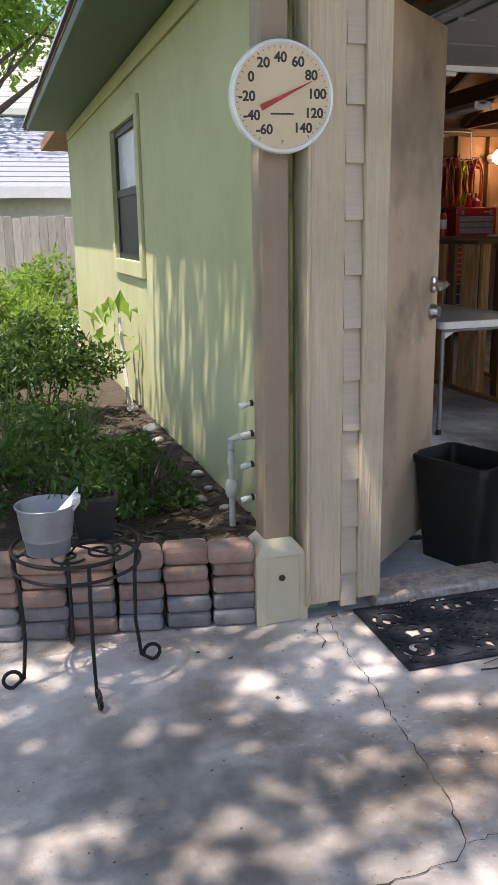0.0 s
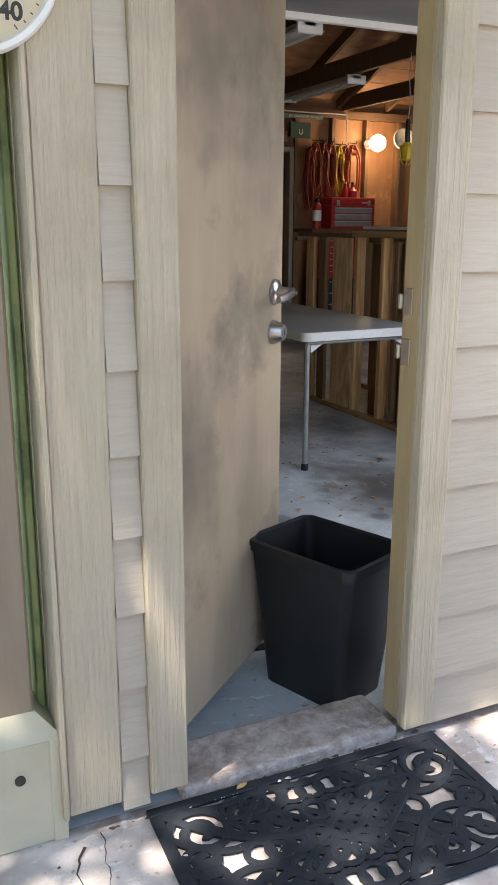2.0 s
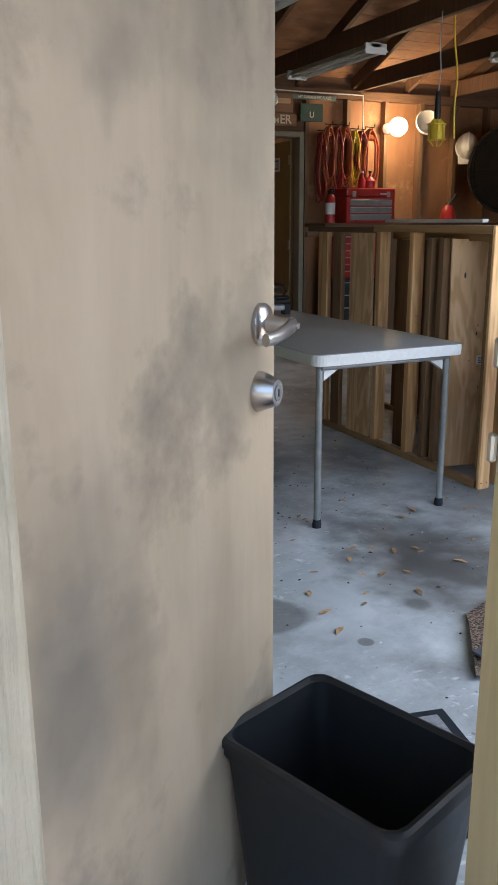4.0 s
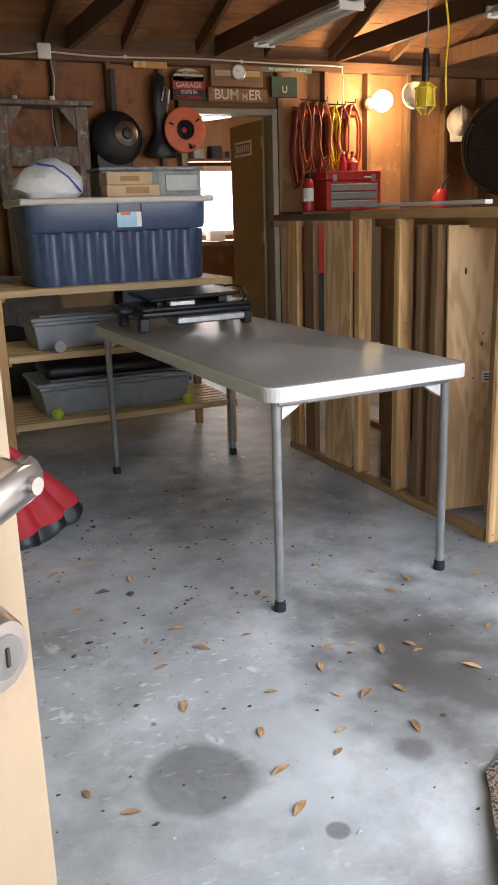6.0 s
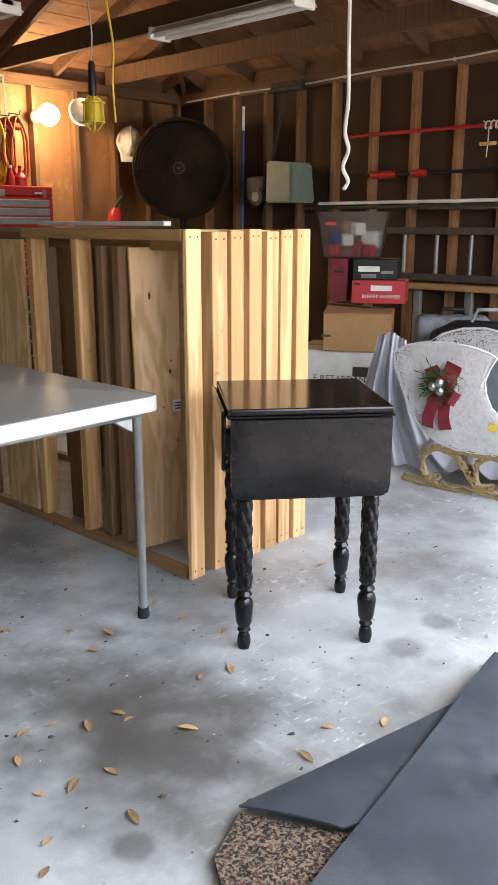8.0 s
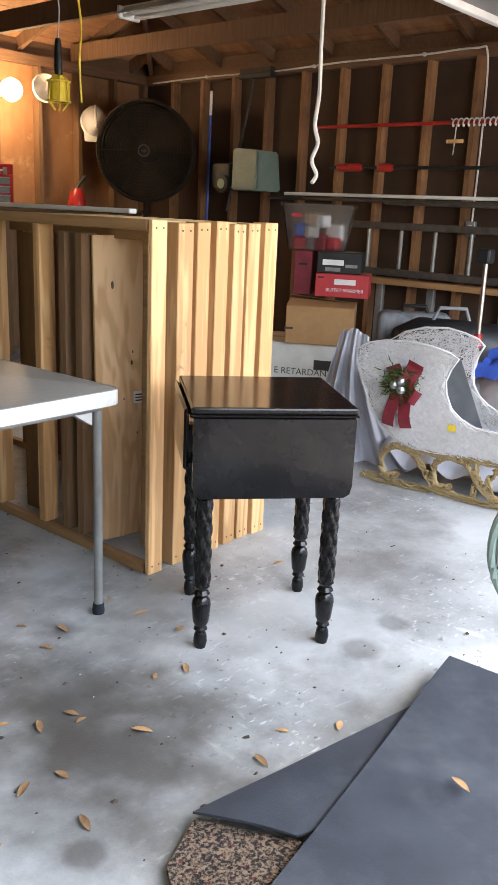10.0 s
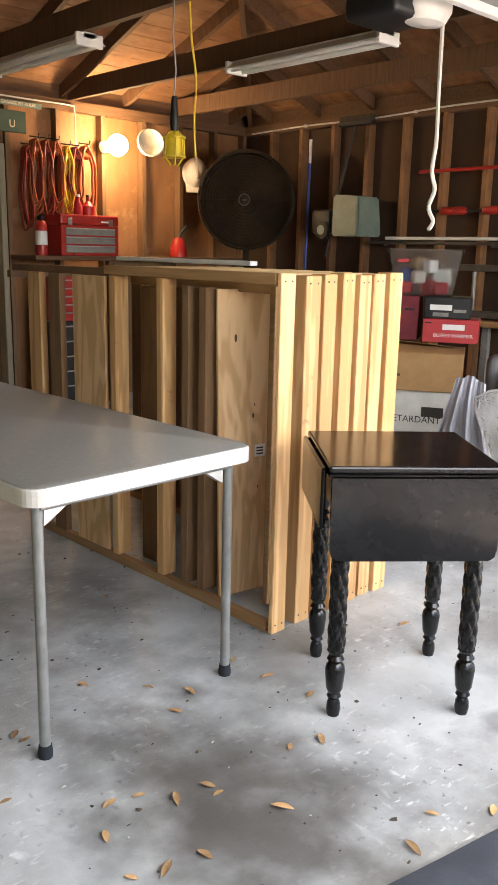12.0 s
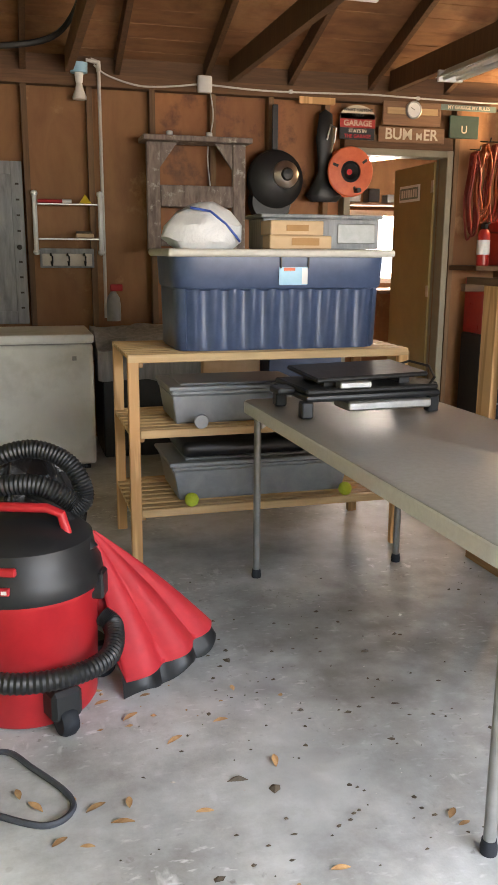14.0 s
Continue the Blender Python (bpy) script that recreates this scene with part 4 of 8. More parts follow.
def side_table():
    """Black drop-leaf table with rope-twist turned legs."""
    t = thing("drop_leaf_table", pose(3.71, 4.345, 0, 0, 0, -39.5), "glossy black drop-leaf table with rope-twist legs", "table")
    H = 0.745
    part("tabletop", B(-0.235, 0.235, -0.225, 0.225, H - 0.02, H, 0.006, seg=2), M["lacquer"], t)
    part("edge_bead", B(-0.238, 0.238, -0.228, 0.228, H - 0.028, H - 0.021, 0.003), M["lacquer"], t)
    part("apron", B(-0.20, 0.20, -0.19, 0.19, H - 0.16, H - 0.028), M["lacquer"], t)
    bm = bmesh.new()
    ring = [(-0.228, H - 0.03), (-0.228, 0.52), (-0.222, 0.495), (-0.205, 0.485), (0.205, 0.485), (0.222, 0.495), (0.228, 0.52), (0.228, H - 0.03)]
    a = [bm.verts.new((x, -0.232, z)) for x, z in ring]
    b = [bm.verts.new((x, -0.216, z)) for x, z in ring]
    bm.faces.new(a), bm.faces.new(b[::-1])
    for k in range(8):
        bm.faces.new((a[k], a[(k + 1) % 8], b[(k + 1) % 8], b[k]))
    part("drop_leaf", bm, M["lacquer"], t, "hanging rounded drop leaf")
    part("side_leaf", B(-0.252, -0.238, -0.20, 0.20, 0.56, H - 0.01, 0.006), M["lacquer"], t)
    for sx in (-1, 1):
        for sy in (-1, 1):
            m = pose(sx * 0.187, sy * 0.178, 0)
            prof = [(0.0, 0.0), (0.017, 0.0), (0.021, 0.02), (0.019, 0.04), (0.014, 0.052), (0.021, 0.06), (0.017, 0.07), (0.024, 0.085), (0.029, 0.14), (0.026, 0.155), (0.018, 0.165), (0.025, 0.175), (0.018, 0.187), (0.024, 0.20)]
            leg = part("leg", lathe(bmesh.new(), prof, 20, m), M["lacquer"], t, "turned rope-twist leg", smooth=True)
            bm = bmesh.new()
            n, rows = 36, 80
            rings = []
            for i in range(rows + 1):
                z = 0.20 + 0.27 * i / rows
                ring = []
                for q in range(n):
                    a = q * 2 * math.pi / n
                    rr = 0.0200 + 0.0072 * abs(math.cos(2.5 * a + 42 * z) * math.cos(2.5 * a - 42 * z)) ** 0.6
                    ring.append(bm.verts.new(m @ Vector((rr * math.cos(a), rr * math.sin(a), z))))
                rings.append(ring)
            for p, q in zip(rings, rings[1:]):
                for j in range(n):
                    bm.faces.new((p[j], p[(j + 1) % n], q[(j + 1) % n], q[j]))
            part("twist", bm, M["lacquer"], leg, smooth=True)
            part("leg_head", lathe(bmesh.new(), [(0.024, 0.47), (0.017, 0.482), (0.026, 0.492), (0.018, 0.505), (0.025, 0.515), (0.027, 0.60)], 20, m), M["lacquer"], leg, smooth=True)


side_table()


def shelf_unit():
    """Slatted pine shelf with three levels."""
    t = thing("slatted_shelf", pose(2.20, 6.60, 0), "open slatted pine shelf with three levels", "shelf")
    W, D = 1.23, 0.54
    for x in (0.0, W - 0.045):
        for y in (0.0, D - 0.03):
            part("post", B(x, x + 0.045, y, y + 0.03, 0.0, 0.885, 0.003), M["pine"], t)
        for z in (0.215, 0.555, 0.865):
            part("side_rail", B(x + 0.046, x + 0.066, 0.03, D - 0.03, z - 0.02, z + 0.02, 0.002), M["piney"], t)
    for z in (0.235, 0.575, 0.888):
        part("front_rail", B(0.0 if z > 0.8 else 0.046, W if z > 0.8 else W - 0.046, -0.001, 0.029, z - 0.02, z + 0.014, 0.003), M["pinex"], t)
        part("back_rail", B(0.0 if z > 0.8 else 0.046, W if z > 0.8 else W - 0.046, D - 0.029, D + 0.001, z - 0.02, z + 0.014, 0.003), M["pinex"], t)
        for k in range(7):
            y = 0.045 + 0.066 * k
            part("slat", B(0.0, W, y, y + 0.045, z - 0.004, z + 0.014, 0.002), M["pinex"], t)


shelf_unit()


def tote():
    t = thing("storage_tote", pose(2.865, 6.87, 0.902), "large navy blue plastic tote with beige lid", "storage box")
    bm = bmesh.new()
    # ribbed lower body, plain band above
    for z0, z1, w0, w1, d0, d1, rib in ((0.0, 0.255, 0.443, 0.456, 0.20, 0.22, True), (0.257, 0.385, 0.456, 0.47, 0.226, 0.238, False)):
        n = 420
        rings = []
        for z, w, d in ((z0, w0, d0), (z0 + 0.012, w0 + 0.008, d0 + 0.008), (z1 - 0.008, w1, d1), (z1, w1, d1)):
            ring = []
            for k in range(n):
                a = 2 * math.pi * k / n
                c, s = math.cos(a), math.sin(a)
                q = 8
                r = (abs(c) ** q + abs(s) ** q) ** (-1 / q)
                x, y = w * c * r, d * s * r
                if rib and z0 < z < z1 - 0.002 and abs(x) < w * 0.9 and abs(s) > abs(c) * 0.5:
                    y -= math.copysign(0.017 * (0.5 + 0.5 * math.cos(x * 2 * math.pi / 0.083)), y)
                ring.append(bm.verts.new((x, y, z)))
            rings.append(ring)
        for a, b in zip(rings, rings[1:]):
            for k in range(n):
                bm.faces.new((a[k], a[(k + 1) % n], b[(k + 1) % n], b[k]))
        bm.faces.new(rings[0][::-1]), bm.faces.new(rings[-1])
    part("body", bm, M["blue"], t, "ribbed navy blue body", smooth=True)
    part("lid", B(-0.492, 0.492, -0.256, 0.256, 0.385, 0.417, 0.012, seg=3), M["lid"], t, "beige lid", smooth=True)
    for x in (-0.02, 0.10):
        part("latch_rib", B(x, x + 0.005, -0.247, -0.238, 0.34, 0.385), M["ink"], t)
    part("label", B(-0.025, 0.10, -0.2405, -0.2385, 0.272, 0.345, m=pose(0, 0.0, 0)), M["tile"], t, "blue and white product label")
    part("label_band", B(0.075, 0.10, -0.2418, -0.2408, 0.275, 0.342), M["white"], t)
    part("label_spot", B(-0.005, 0.045, -0.2418, -0.2408, 0.33, 0.343), M["orange"], t)


tote()


def freezer():
    t = thing("chest_freezer", pose(1.66, 8.60, 0), "white chest freezer with a grey lid edge", "freezer")
    part("body", B(-0.56, 0.555, -0.30, 0.30, 0.03, 0.765, 0.02, seg=2), M["offwhite"], t)
    part("lid", B(-0.565, 0.56, -0.31, 0.31, 0.772, 0.825, 0.012, seg=2), M["offwhite"], t)
    part("gasket", B(-0.55, 0.545, -0.295, 0.295, 0.764, 0.773), M["steel"], t)
    part("badge", B(0.43, 0.455, -0.303, -0.300, 0.67, 0.695), M["steel"], t)
    for x in (-0.5, 0.5):
        for y in (-0.26, 0.26):
            part("foot", C((x, y, 0), (x, y, 0.03), 0.02), M["rubber"], t)


freezer()


def waste_bin():
    t = thing("waste_bin", pose(1.768, 2.797, 0, 0, 0, -68.5), "black tapered plastic waste bin, empty", "bin")
    bm = bmesh.new()
    w0, d0, w1, d1, H = 0.136, 0.102, 0.174, 0.127, 0.425

    def ring(w, d, z, r=0.03):
        return [bm.verts.new((sx * (w - r) + r * math.cos(radians(a)), sy * (d - r) + r * math.sin(radians(a)), z))
                for sx, sy, a0 in ((1, 1, 0), (-1, 1, 90), (-1, -1, 180), (1, -1, 270)) for a in (a0, a0 + 30, a0 + 60, a0 + 90)]
    rs = [ring(w0, d0, 0.0), ring(w1, d1, H - 0.03), ring(w1 + 0.008, d1 + 0.008, H - 0.028), ring(w1 + 0.008, d1 + 0.008, H), ring(w1 - 0.002, d1 - 0.002, H), ring(w0 - 0.006, d0 - 0.006, 0.01)]
    for a, b in zip(rs, rs[1:]):
        for k in range(16):
            bm.faces.new((a[k], a[(k + 1) % 16], b[(k + 1) % 16], b[k]))
    bm.faces.new(rs[0][::-1]), bm.faces.new(rs[-1])
    part("body", bm, M["black"], t, smooth=True)
    bm = bmesh.new()
    q = [ring(w1 + 0.0085, d1 + 0.0085, H - 0.012), ring(w1 + 0.013, d1 + 0.013, H - 0.010), ring(w1 + 0.013, d1 + 0.013, H + 0.003), ring(w1 + 0.006, d1 + 0.006, H + 0.006), ring(w1 - 0.004, d1 - 0.004, H + 0.001)]
    for a, b in zip(q, q[1:]):
        for k in range(16):
            bm.faces.new((a[k], a[(k + 1) % 16], b[(k + 1) % 16], b[k]))
    part("rim", bm, M["black"], t, "rolled rim", smooth=True)


waste_bin()


def post_with_base():
    t = thing("porch_post", pose(0.871, 2.55, 0), "brown painted porch post on a cream base box", "post", kind="structure")
    part("shaft", B(-0.052, 0.042, -0.045, 0.05, 0.285, 2.335, 0.006), M["brownpost"], t, "brown painted shaft")
    bm = bmesh.new()
    box(bm, -0.089, 0.089, -0.075, 0.09, 0.0, 0.245, 0.004)
    part("base", bm, M["cream"], t, "cream painted base box")
    bm = bmesh.new()
    a = [bm.verts.new(p) for p in ((-0.092, -0.078, 0.245), (0.092, -0.078, 0.245), (0.092, 0.092, 0.245), (-0.092, 0.092, 0.245))]
    b = [bm.verts.new(p) for p in ((-0.053, -0.046, 0.30), (0.043, -0.046, 0.30), (0.043, 0.051, 0.30), (-0.053, 0.051, 0.30))]
    bm.faces.new(a[::-1]), bm.faces.new(b)
    for k in range(4):
        bm.faces.new((a[k], a[(k + 1) % 4], b[(k + 1) % 4], b[k]))
    part("base_cap", bm, M["cream"], t, "sloped cream cap")
    part("base_edge", B(-0.092, -0.055, -0.079, -0.0755, 0.0, 0.245, 0.001), M["cream"], t)
    part("base_edge", B(0.062, 0.092, -0.079, -0.0755, 0.0, 0.245, 0.001), M["cream"], t)
    part("bolt", lathe(bmesh.new(), [(0.0, 0), (0.011, 0), (0.011, 0.004), (0.007, 0.005), (0.0, 0.005)], 20, pose(0.0, -0.0755, 0.167, 90)), M["ink"], t, "round bolt head", smooth=True)
    part("upper_block", B(-0.030, 0.040, -0.062, -0.0455, 2.06, 2.335, 0.003), M["tan"], t, "pale wooden block")


post_with_base()


# ---- outside: post, planter, garden ----
def thermometer():
    t = thing("wall_thermometer", pose(0.872, 2.468, 1.684, 0, 0, -4), "large round dial thermometer with white rim on the post", "thermometer")
    R = 0.156
    face = pose(0, 0, 0, 90)
    part("rim", lathe(bmesh.new(), [(R - 0.02, 0.0), (R, 0.0), (R + 0.002, 0.012), (R - 0.002, 0.026), (R - 0.010, 0.030), (R - 0.014, 0.020), (R - 0.02, 0.019)], 64, face), M["white"], t, "white plastic rim", smooth=True)
    part("dial", lathe(bmesh.new(), [(0.0, 0.010), (R - 0.012, 0.010), (R - 0.012, 0.021), (0.0, 0.021)], 64, face), M["dial"], t, "aged cream dial")
    for k in range(11):
        v = -60 + 20 * k
        a = radians(239 - 29.3 * k)
        r = R * 0.68
        words("numeral", str(v), 0.038, M["ink"], t, pose(r * math.cos(a), -0.0215, r * math.sin(a), 90), bold=0.0012, depth=0.0004)
        for j in range(4 if k < 10 else 1):
            b = a - radians(29.3 / 4 * j)
            q = pose(0, -0.0215, 0) @ Matrix.Rotation(-b, 4, "Y")
            part("tick", B(R * (0.83 if j == 0 else 0.855), R * 0.885, -0.0006, 0.0, -0.0009, 0.0009, m=q), M["ink"], t)
    words("unit_mark", "F", 0.016, M["ink"], t, pose(0.0, -0.0215, -0.125, 90), depth=0.0004)
    part("maker_bar", B(-0.036, 0.034, -0.0222, -0.0215, -0.049, -0.044), M["ink"], t)
    bm = bmesh.new()
    d = Vector((math.cos(radians(26)), 0, math.sin(radians(26))))
    n = Vector((-d.z, 0, d.x))
    pts = [-0.072 * d + 0.0085 * n, 0.10 * d + 0.001 * n, 0.10 * d - 0.001 * n, -0.072 * d - 0.0085 * n]
    v = [bm.verts.new(p + Vector((0, -0.026, 0))) for p in pts] + [bm.verts.new(p + Vector((0, -0.024, 0))) for p in pts]
    for f in ((0, 1, 2, 3), (7, 6, 5, 4), (0, 4, 5, 1), (1, 5, 6, 2), (2, 6, 7, 3), (3, 7, 4, 0)):
        bm.faces.new([v[i] for i in f])
    part("needle", bm, M["needle"], t, "red needle")


thermometer()
structure("trim_green_board", B(WX - 0.018, WX - 0.002, 2.566, 2.70, 0.06, 2.235, 0.003), M["greentrim"], "lime green painted board beside the corner", "trim")
lat = thing("latch_plate", pose(0.9315, 2.62, 1.50), "small black metal latch plate on the wall", "latch")
part("plate", B(-0.004, 0.0, -0.025, 0.025, -0.07, 0.07, 0.001), M["iron"], lat)
part("hasp", tube(bmesh.new(), [(-0.004, 0, 0.04), (-0.018, 0, 0.03), (-0.018, 0, -0.02), (-0.004, 0, -0.03)], 0.005, 8), M["zinc"], lat)

# planter wall of stacked pavers
PLM = pose(0.782, 2.50, 0, 0, 0, 0)
planter = thing("planter_wall", pose(0.782, 2.495, 0, 0, 0, 170.6), "low garden wall of stacked red and grey pavers", "garden wall", kind="structure")


def paver_mesh(name, material, L, D, H):
    bm = bmesh.new()
    box(bm, 0.0, L, -D, 0.0, 0.0, H, 0.018, seg=4)
    for v in bm.verts:
        v.co += Vector((0, 0.006 * math.sin(v.co.x * 40 + 1), 0)) + 0.007 * noise.noise_vector(v.co * 26)
    return mesh_of(name, bm, material)


pav = [paver_mesh("paver", M[c], 0.147, 0.11, 0.056) for c in ("brickred", "brickgrey", "brickred", "brickgrey")]
rnd = random.Random(4)
for col in range(11):
    for row in range(5):
        ob = new("paver", pav[rnd.choice((1, 1, 3, 0)) if row < 2 else rnd.choice((0, 0, 2, 1)) if (row + col) % 3 else 0])
        ob.parent = planter
        k = 1.06 if row == 4 else 1.0
        ob.matrix_basis = pose(0.157 * col + rnd.uniform(-0.005, 0.005), rnd.uniform(-0.012, 0.012) + (0.01 if row == 4 else 0), 0.0575 * row + 0.001, 0, 0, rnd.uniform(-2.5, 2.5)) @ Matrix.Diagonal((k, 1, 1.08 if row == 4 else 1, 1))
structure("garden_bed", grid(bmesh.new(), 40, 60, lambda u, v: (-4 + 4.94 * u, 2.66 + 8.0 * v + 0.3 * (1 - u), 0.20 - 0.13 * v + 0.02 * noise.noise((u * 30, v * 50, 0)))), M["soil"], "dark mulched garden bed", "soil")


def leaves(name, count, place, size, material, parent, seed, slim=0.45, droop=0.0):
    """Many small folded leaves, joined; place(rng) gives a point."""
    rng = np.random.default_rng(seed)
    P = np.array([place(rng) for _ in range(count)])
    a = rng.normal(size=(count, 3))
    a[:, 2] -= droop
    a /= np.linalg.norm(a, axis=1)[:, None]
    b = np.cross(a, rng.normal(size=(count, 3)))
    b /= np.linalg.norm(b, axis=1)[:, None]
    c = np.cross(a, b)
    s = size * rng.uniform(0.6, 1.3, (count, 1))
    V = np.stack([P, P + a * s * 0.5 + b * s * slim * 0.5 + c * s * 0.1, P + a * s, P + a * s * 0.5 - b * s * slim * 0.5 + c * s * 0.1], 1).reshape(-1, 3)
    i = np.arange(count)[:, None] * 4
    F = np.concatenate([i + [0, 1, 2], i + [0, 2, 3]])
    me = bpy.data.meshes.new(name)
    me.from_pydata(V.tolist(), [], F.tolist())
    me.materials.append(material)
    ob = new(name, me)
    ob.parent = parent
    return ob


def blob(cx, cy, cz, rx, ry, rz, clumps=16, seed=0):
    """A place() that fills an uneven clump of several balls, denser to their skins."""
    rng0 = np.random.default_rng(seed)
    q = rng0.normal(size=(clumps, 3))
    q /= np.linalg.norm(q, axis=1)[:, None]
    q *= rng0.uniform(0.35, 1.0, (clumps, 1))
    rad = rng0.uniform(0.22, 0.45, clumps)

    def place(rng):
        k = rng.integers(clumps)
        d = rng.normal(size=3)
        d *= rad[k] * rng.uniform(0.6, 1.0) / np.linalg.norm(d)
        p = q[k] + d
        return (cx + rx * p[0], cy + ry * p[1], max(0.05, cz + rz * p[2]))
    return place


def shrub(name, x, y, z0, h, r, count, size, material, label, seed, slim=0.45):
    t = thing(name, pose(x, y, z0), label, "shrub")
    bm = bmesh.new()
    rg = random.Random(seed)
    for _ in range(9):
        a, q = rg.uniform(0, 6.28), rg.uniform(0.3, 0.8) * r
        tube(bm, [(0.02 * math.cos(a), 0.02 * math.sin(a), -0.03), (0.4 * q * math.cos(a), 0.4 * q * math.sin(a), 0.35 * h), (q * math.cos(a), q * math.sin(a), 0.8 * h)], lambda u: 0.008 - 0.005 * u, 6)
    part("stem", bm, M["bark"], t)
    leaves("foliage", count, blob(0, 0, h * 0.55, r, r, h * 0.55, 22, seed), size, material, t, seed, slim)


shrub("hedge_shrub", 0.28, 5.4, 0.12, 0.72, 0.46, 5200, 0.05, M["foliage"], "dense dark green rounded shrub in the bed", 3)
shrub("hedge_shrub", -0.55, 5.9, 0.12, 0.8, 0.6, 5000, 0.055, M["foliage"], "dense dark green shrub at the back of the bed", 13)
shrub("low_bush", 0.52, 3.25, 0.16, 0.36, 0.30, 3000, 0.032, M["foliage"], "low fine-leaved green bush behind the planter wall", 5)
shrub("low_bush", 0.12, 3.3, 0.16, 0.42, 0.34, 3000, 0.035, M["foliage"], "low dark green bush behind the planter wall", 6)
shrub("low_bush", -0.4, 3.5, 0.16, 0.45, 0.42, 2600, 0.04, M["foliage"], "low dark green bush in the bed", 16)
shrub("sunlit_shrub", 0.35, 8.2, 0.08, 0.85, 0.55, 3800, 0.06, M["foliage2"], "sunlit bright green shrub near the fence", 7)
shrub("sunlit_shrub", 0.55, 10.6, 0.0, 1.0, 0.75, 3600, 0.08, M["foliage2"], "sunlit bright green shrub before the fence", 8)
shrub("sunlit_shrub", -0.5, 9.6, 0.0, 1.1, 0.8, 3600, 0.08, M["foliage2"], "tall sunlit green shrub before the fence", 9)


def blades(x, y, z, r, n, L, seed, label):
    t = thing("grass_clump", pose(x, y, z), label, "plant")
    rg = random.Random(seed)
    bm = bmesh.new()
    for _ in range(n):
        a, lean, ln, w = rg.uniform(0, 6.28), rg.uniform(0.2, 1.0), L * rg.uniform(0.6, 1.1), rg.uniform(0.004, 0.008)
        bx, by = r * 0.3 * math.cos(a), r * 0.3 * math.sin(a)
        s = Vector((-math.sin(a), math.cos(a), 0)) * w
        prev = None
        for k in range(6):
            u = k / 5
            p = Vector((bx + math.cos(a) * lean * ln * u * 0.7, by + math.sin(a) * lean * ln * u * 0.7, ln * (u - 0.55 * lean * u * u)))
            cur = (bm.verts.new(p + s * (1 - u * 0.9)), bm.verts.new(p - s * (1 - u * 0.9)))
            if prev:
                bm.faces.new((prev[0], prev[1], cur[1], cur[0]))
            prev = cur
    part("grass_tuft", bm, M["foliage"], t)


blades(0.02, 4.1, 0.15, 0.3, 170, 0.62, 1, "long arching dark green strap leaves")
blades(0.30, 4.2, 0.15, 0.3, 150, 0.5, 2, "arching dark green strap leaves")
blades(-0.25, 4.5, 0.15, 0.3, 150, 0.6, 3, "long arching dark green strap leaves")
# mulch and stones along the wall
bm = bmesh.new()
rg = random.Random(9)
for _ in range(420):
    x, y = rg.uniform(0.3, 0.93), rg.uniform(2.7, 5.6)
    box(bm, -0.02, 0.02, -0.006, 0.006, -0.002, 0.003, m=pose(x, y, 0.20 - 0.016 * (y - 2.66) + 0.012, rg.uniform(-25, 25), rg.uniform(-25, 25), rg.uniform(0, 180)))
tagged(part("bark_mulch", bm, M["litter"]), "dark bark mulch chips on the bed", "mulch", kind="stuff")
for k, (x, y, s) in enumerate(((0.86, 4.75, 0.045), (0.84, 4.45, 0.03), (0.87, 3.45, 0.02), (0.80, 3.3, 0.022), (0.86, 3.15, 0.02), (0.88, 3.7, 0.024), (0.86, 5.4, 0.04))):
    bm = bmesh.new()
    bmesh.ops.create_icosphere(bm, subdivisions=2, radius=s)
    for v in bm.verts:
        v.co = Vector((v.co.x * 1.3, v.co.y, v.co.z * 0.7)) + 0.25 * s * noise.noise_vector(v.co * 25 + Vector((k, 0, 0)))
    solo("garden_stone", bm, M["chip"], pose(x, y, 0.205 - 0.016 * (y - 2.66) + 0.3 * s, 0, 0, 40 * k), "pale rounded garden stone on the mulch", "stone", "pale stones in the bed", smooth=True)
cane = thing("plant_cane", pose(0.86, 5.45, 0.14), "thin leaning stem with a few broad leaves", "plant")
part("stem", tube(bmesh.new(), [(0, 0, 0), (-0.02, 0.1, 0.3), (-0.03, 0.15, 0.62)], lambda u: 0.022 - 0.012 * u, 8), M["pvc"], cane)
leaves("broad_leaves", 22, lambda r: (-0.06 + r.uniform(-0.14, 0.12), 0.1 + r.uniform(-0.15, 0.15), r.uniform(0.35, 0.68)), 0.13, M["foliage2"], cane, 4, 0.5)

# pipes and valves by the post
pp = thing("irrigation_pipe", pose(0.83, 2.93, 0.16), "weathered white plastic pipe with fittings", "pipe")
part("riser", tube(bmesh.new(), [(0, 0, 0), (0, 0, 0.37)], 0.012, 12), M["pvc"], pp, smooth=True)
part("coupling", tube(bmesh.new(), [(0, 0, 0.16), (0, 0, 0.175), (0, 0, 0.215), (0, 0, 0.23)], lambda u: 0.017 + 0.008 * (0.2 < u < 0.9), 14), M["pvc"], pp, smooth=True)
part("collar", tube(bmesh.new(), [(0, 0, 0.29), (0, 0, 0.32)], 0.016, 14), M["pvc"], pp, smooth=True)
part("elbow", tube(bmesh.new(), [(0, 0, 0.345), (0, 0, 0.385), (0.03, 0, 0.395), (0.12, 0, 0.395)], 0.014, 12), M["pvc"], pp, smooth=True)
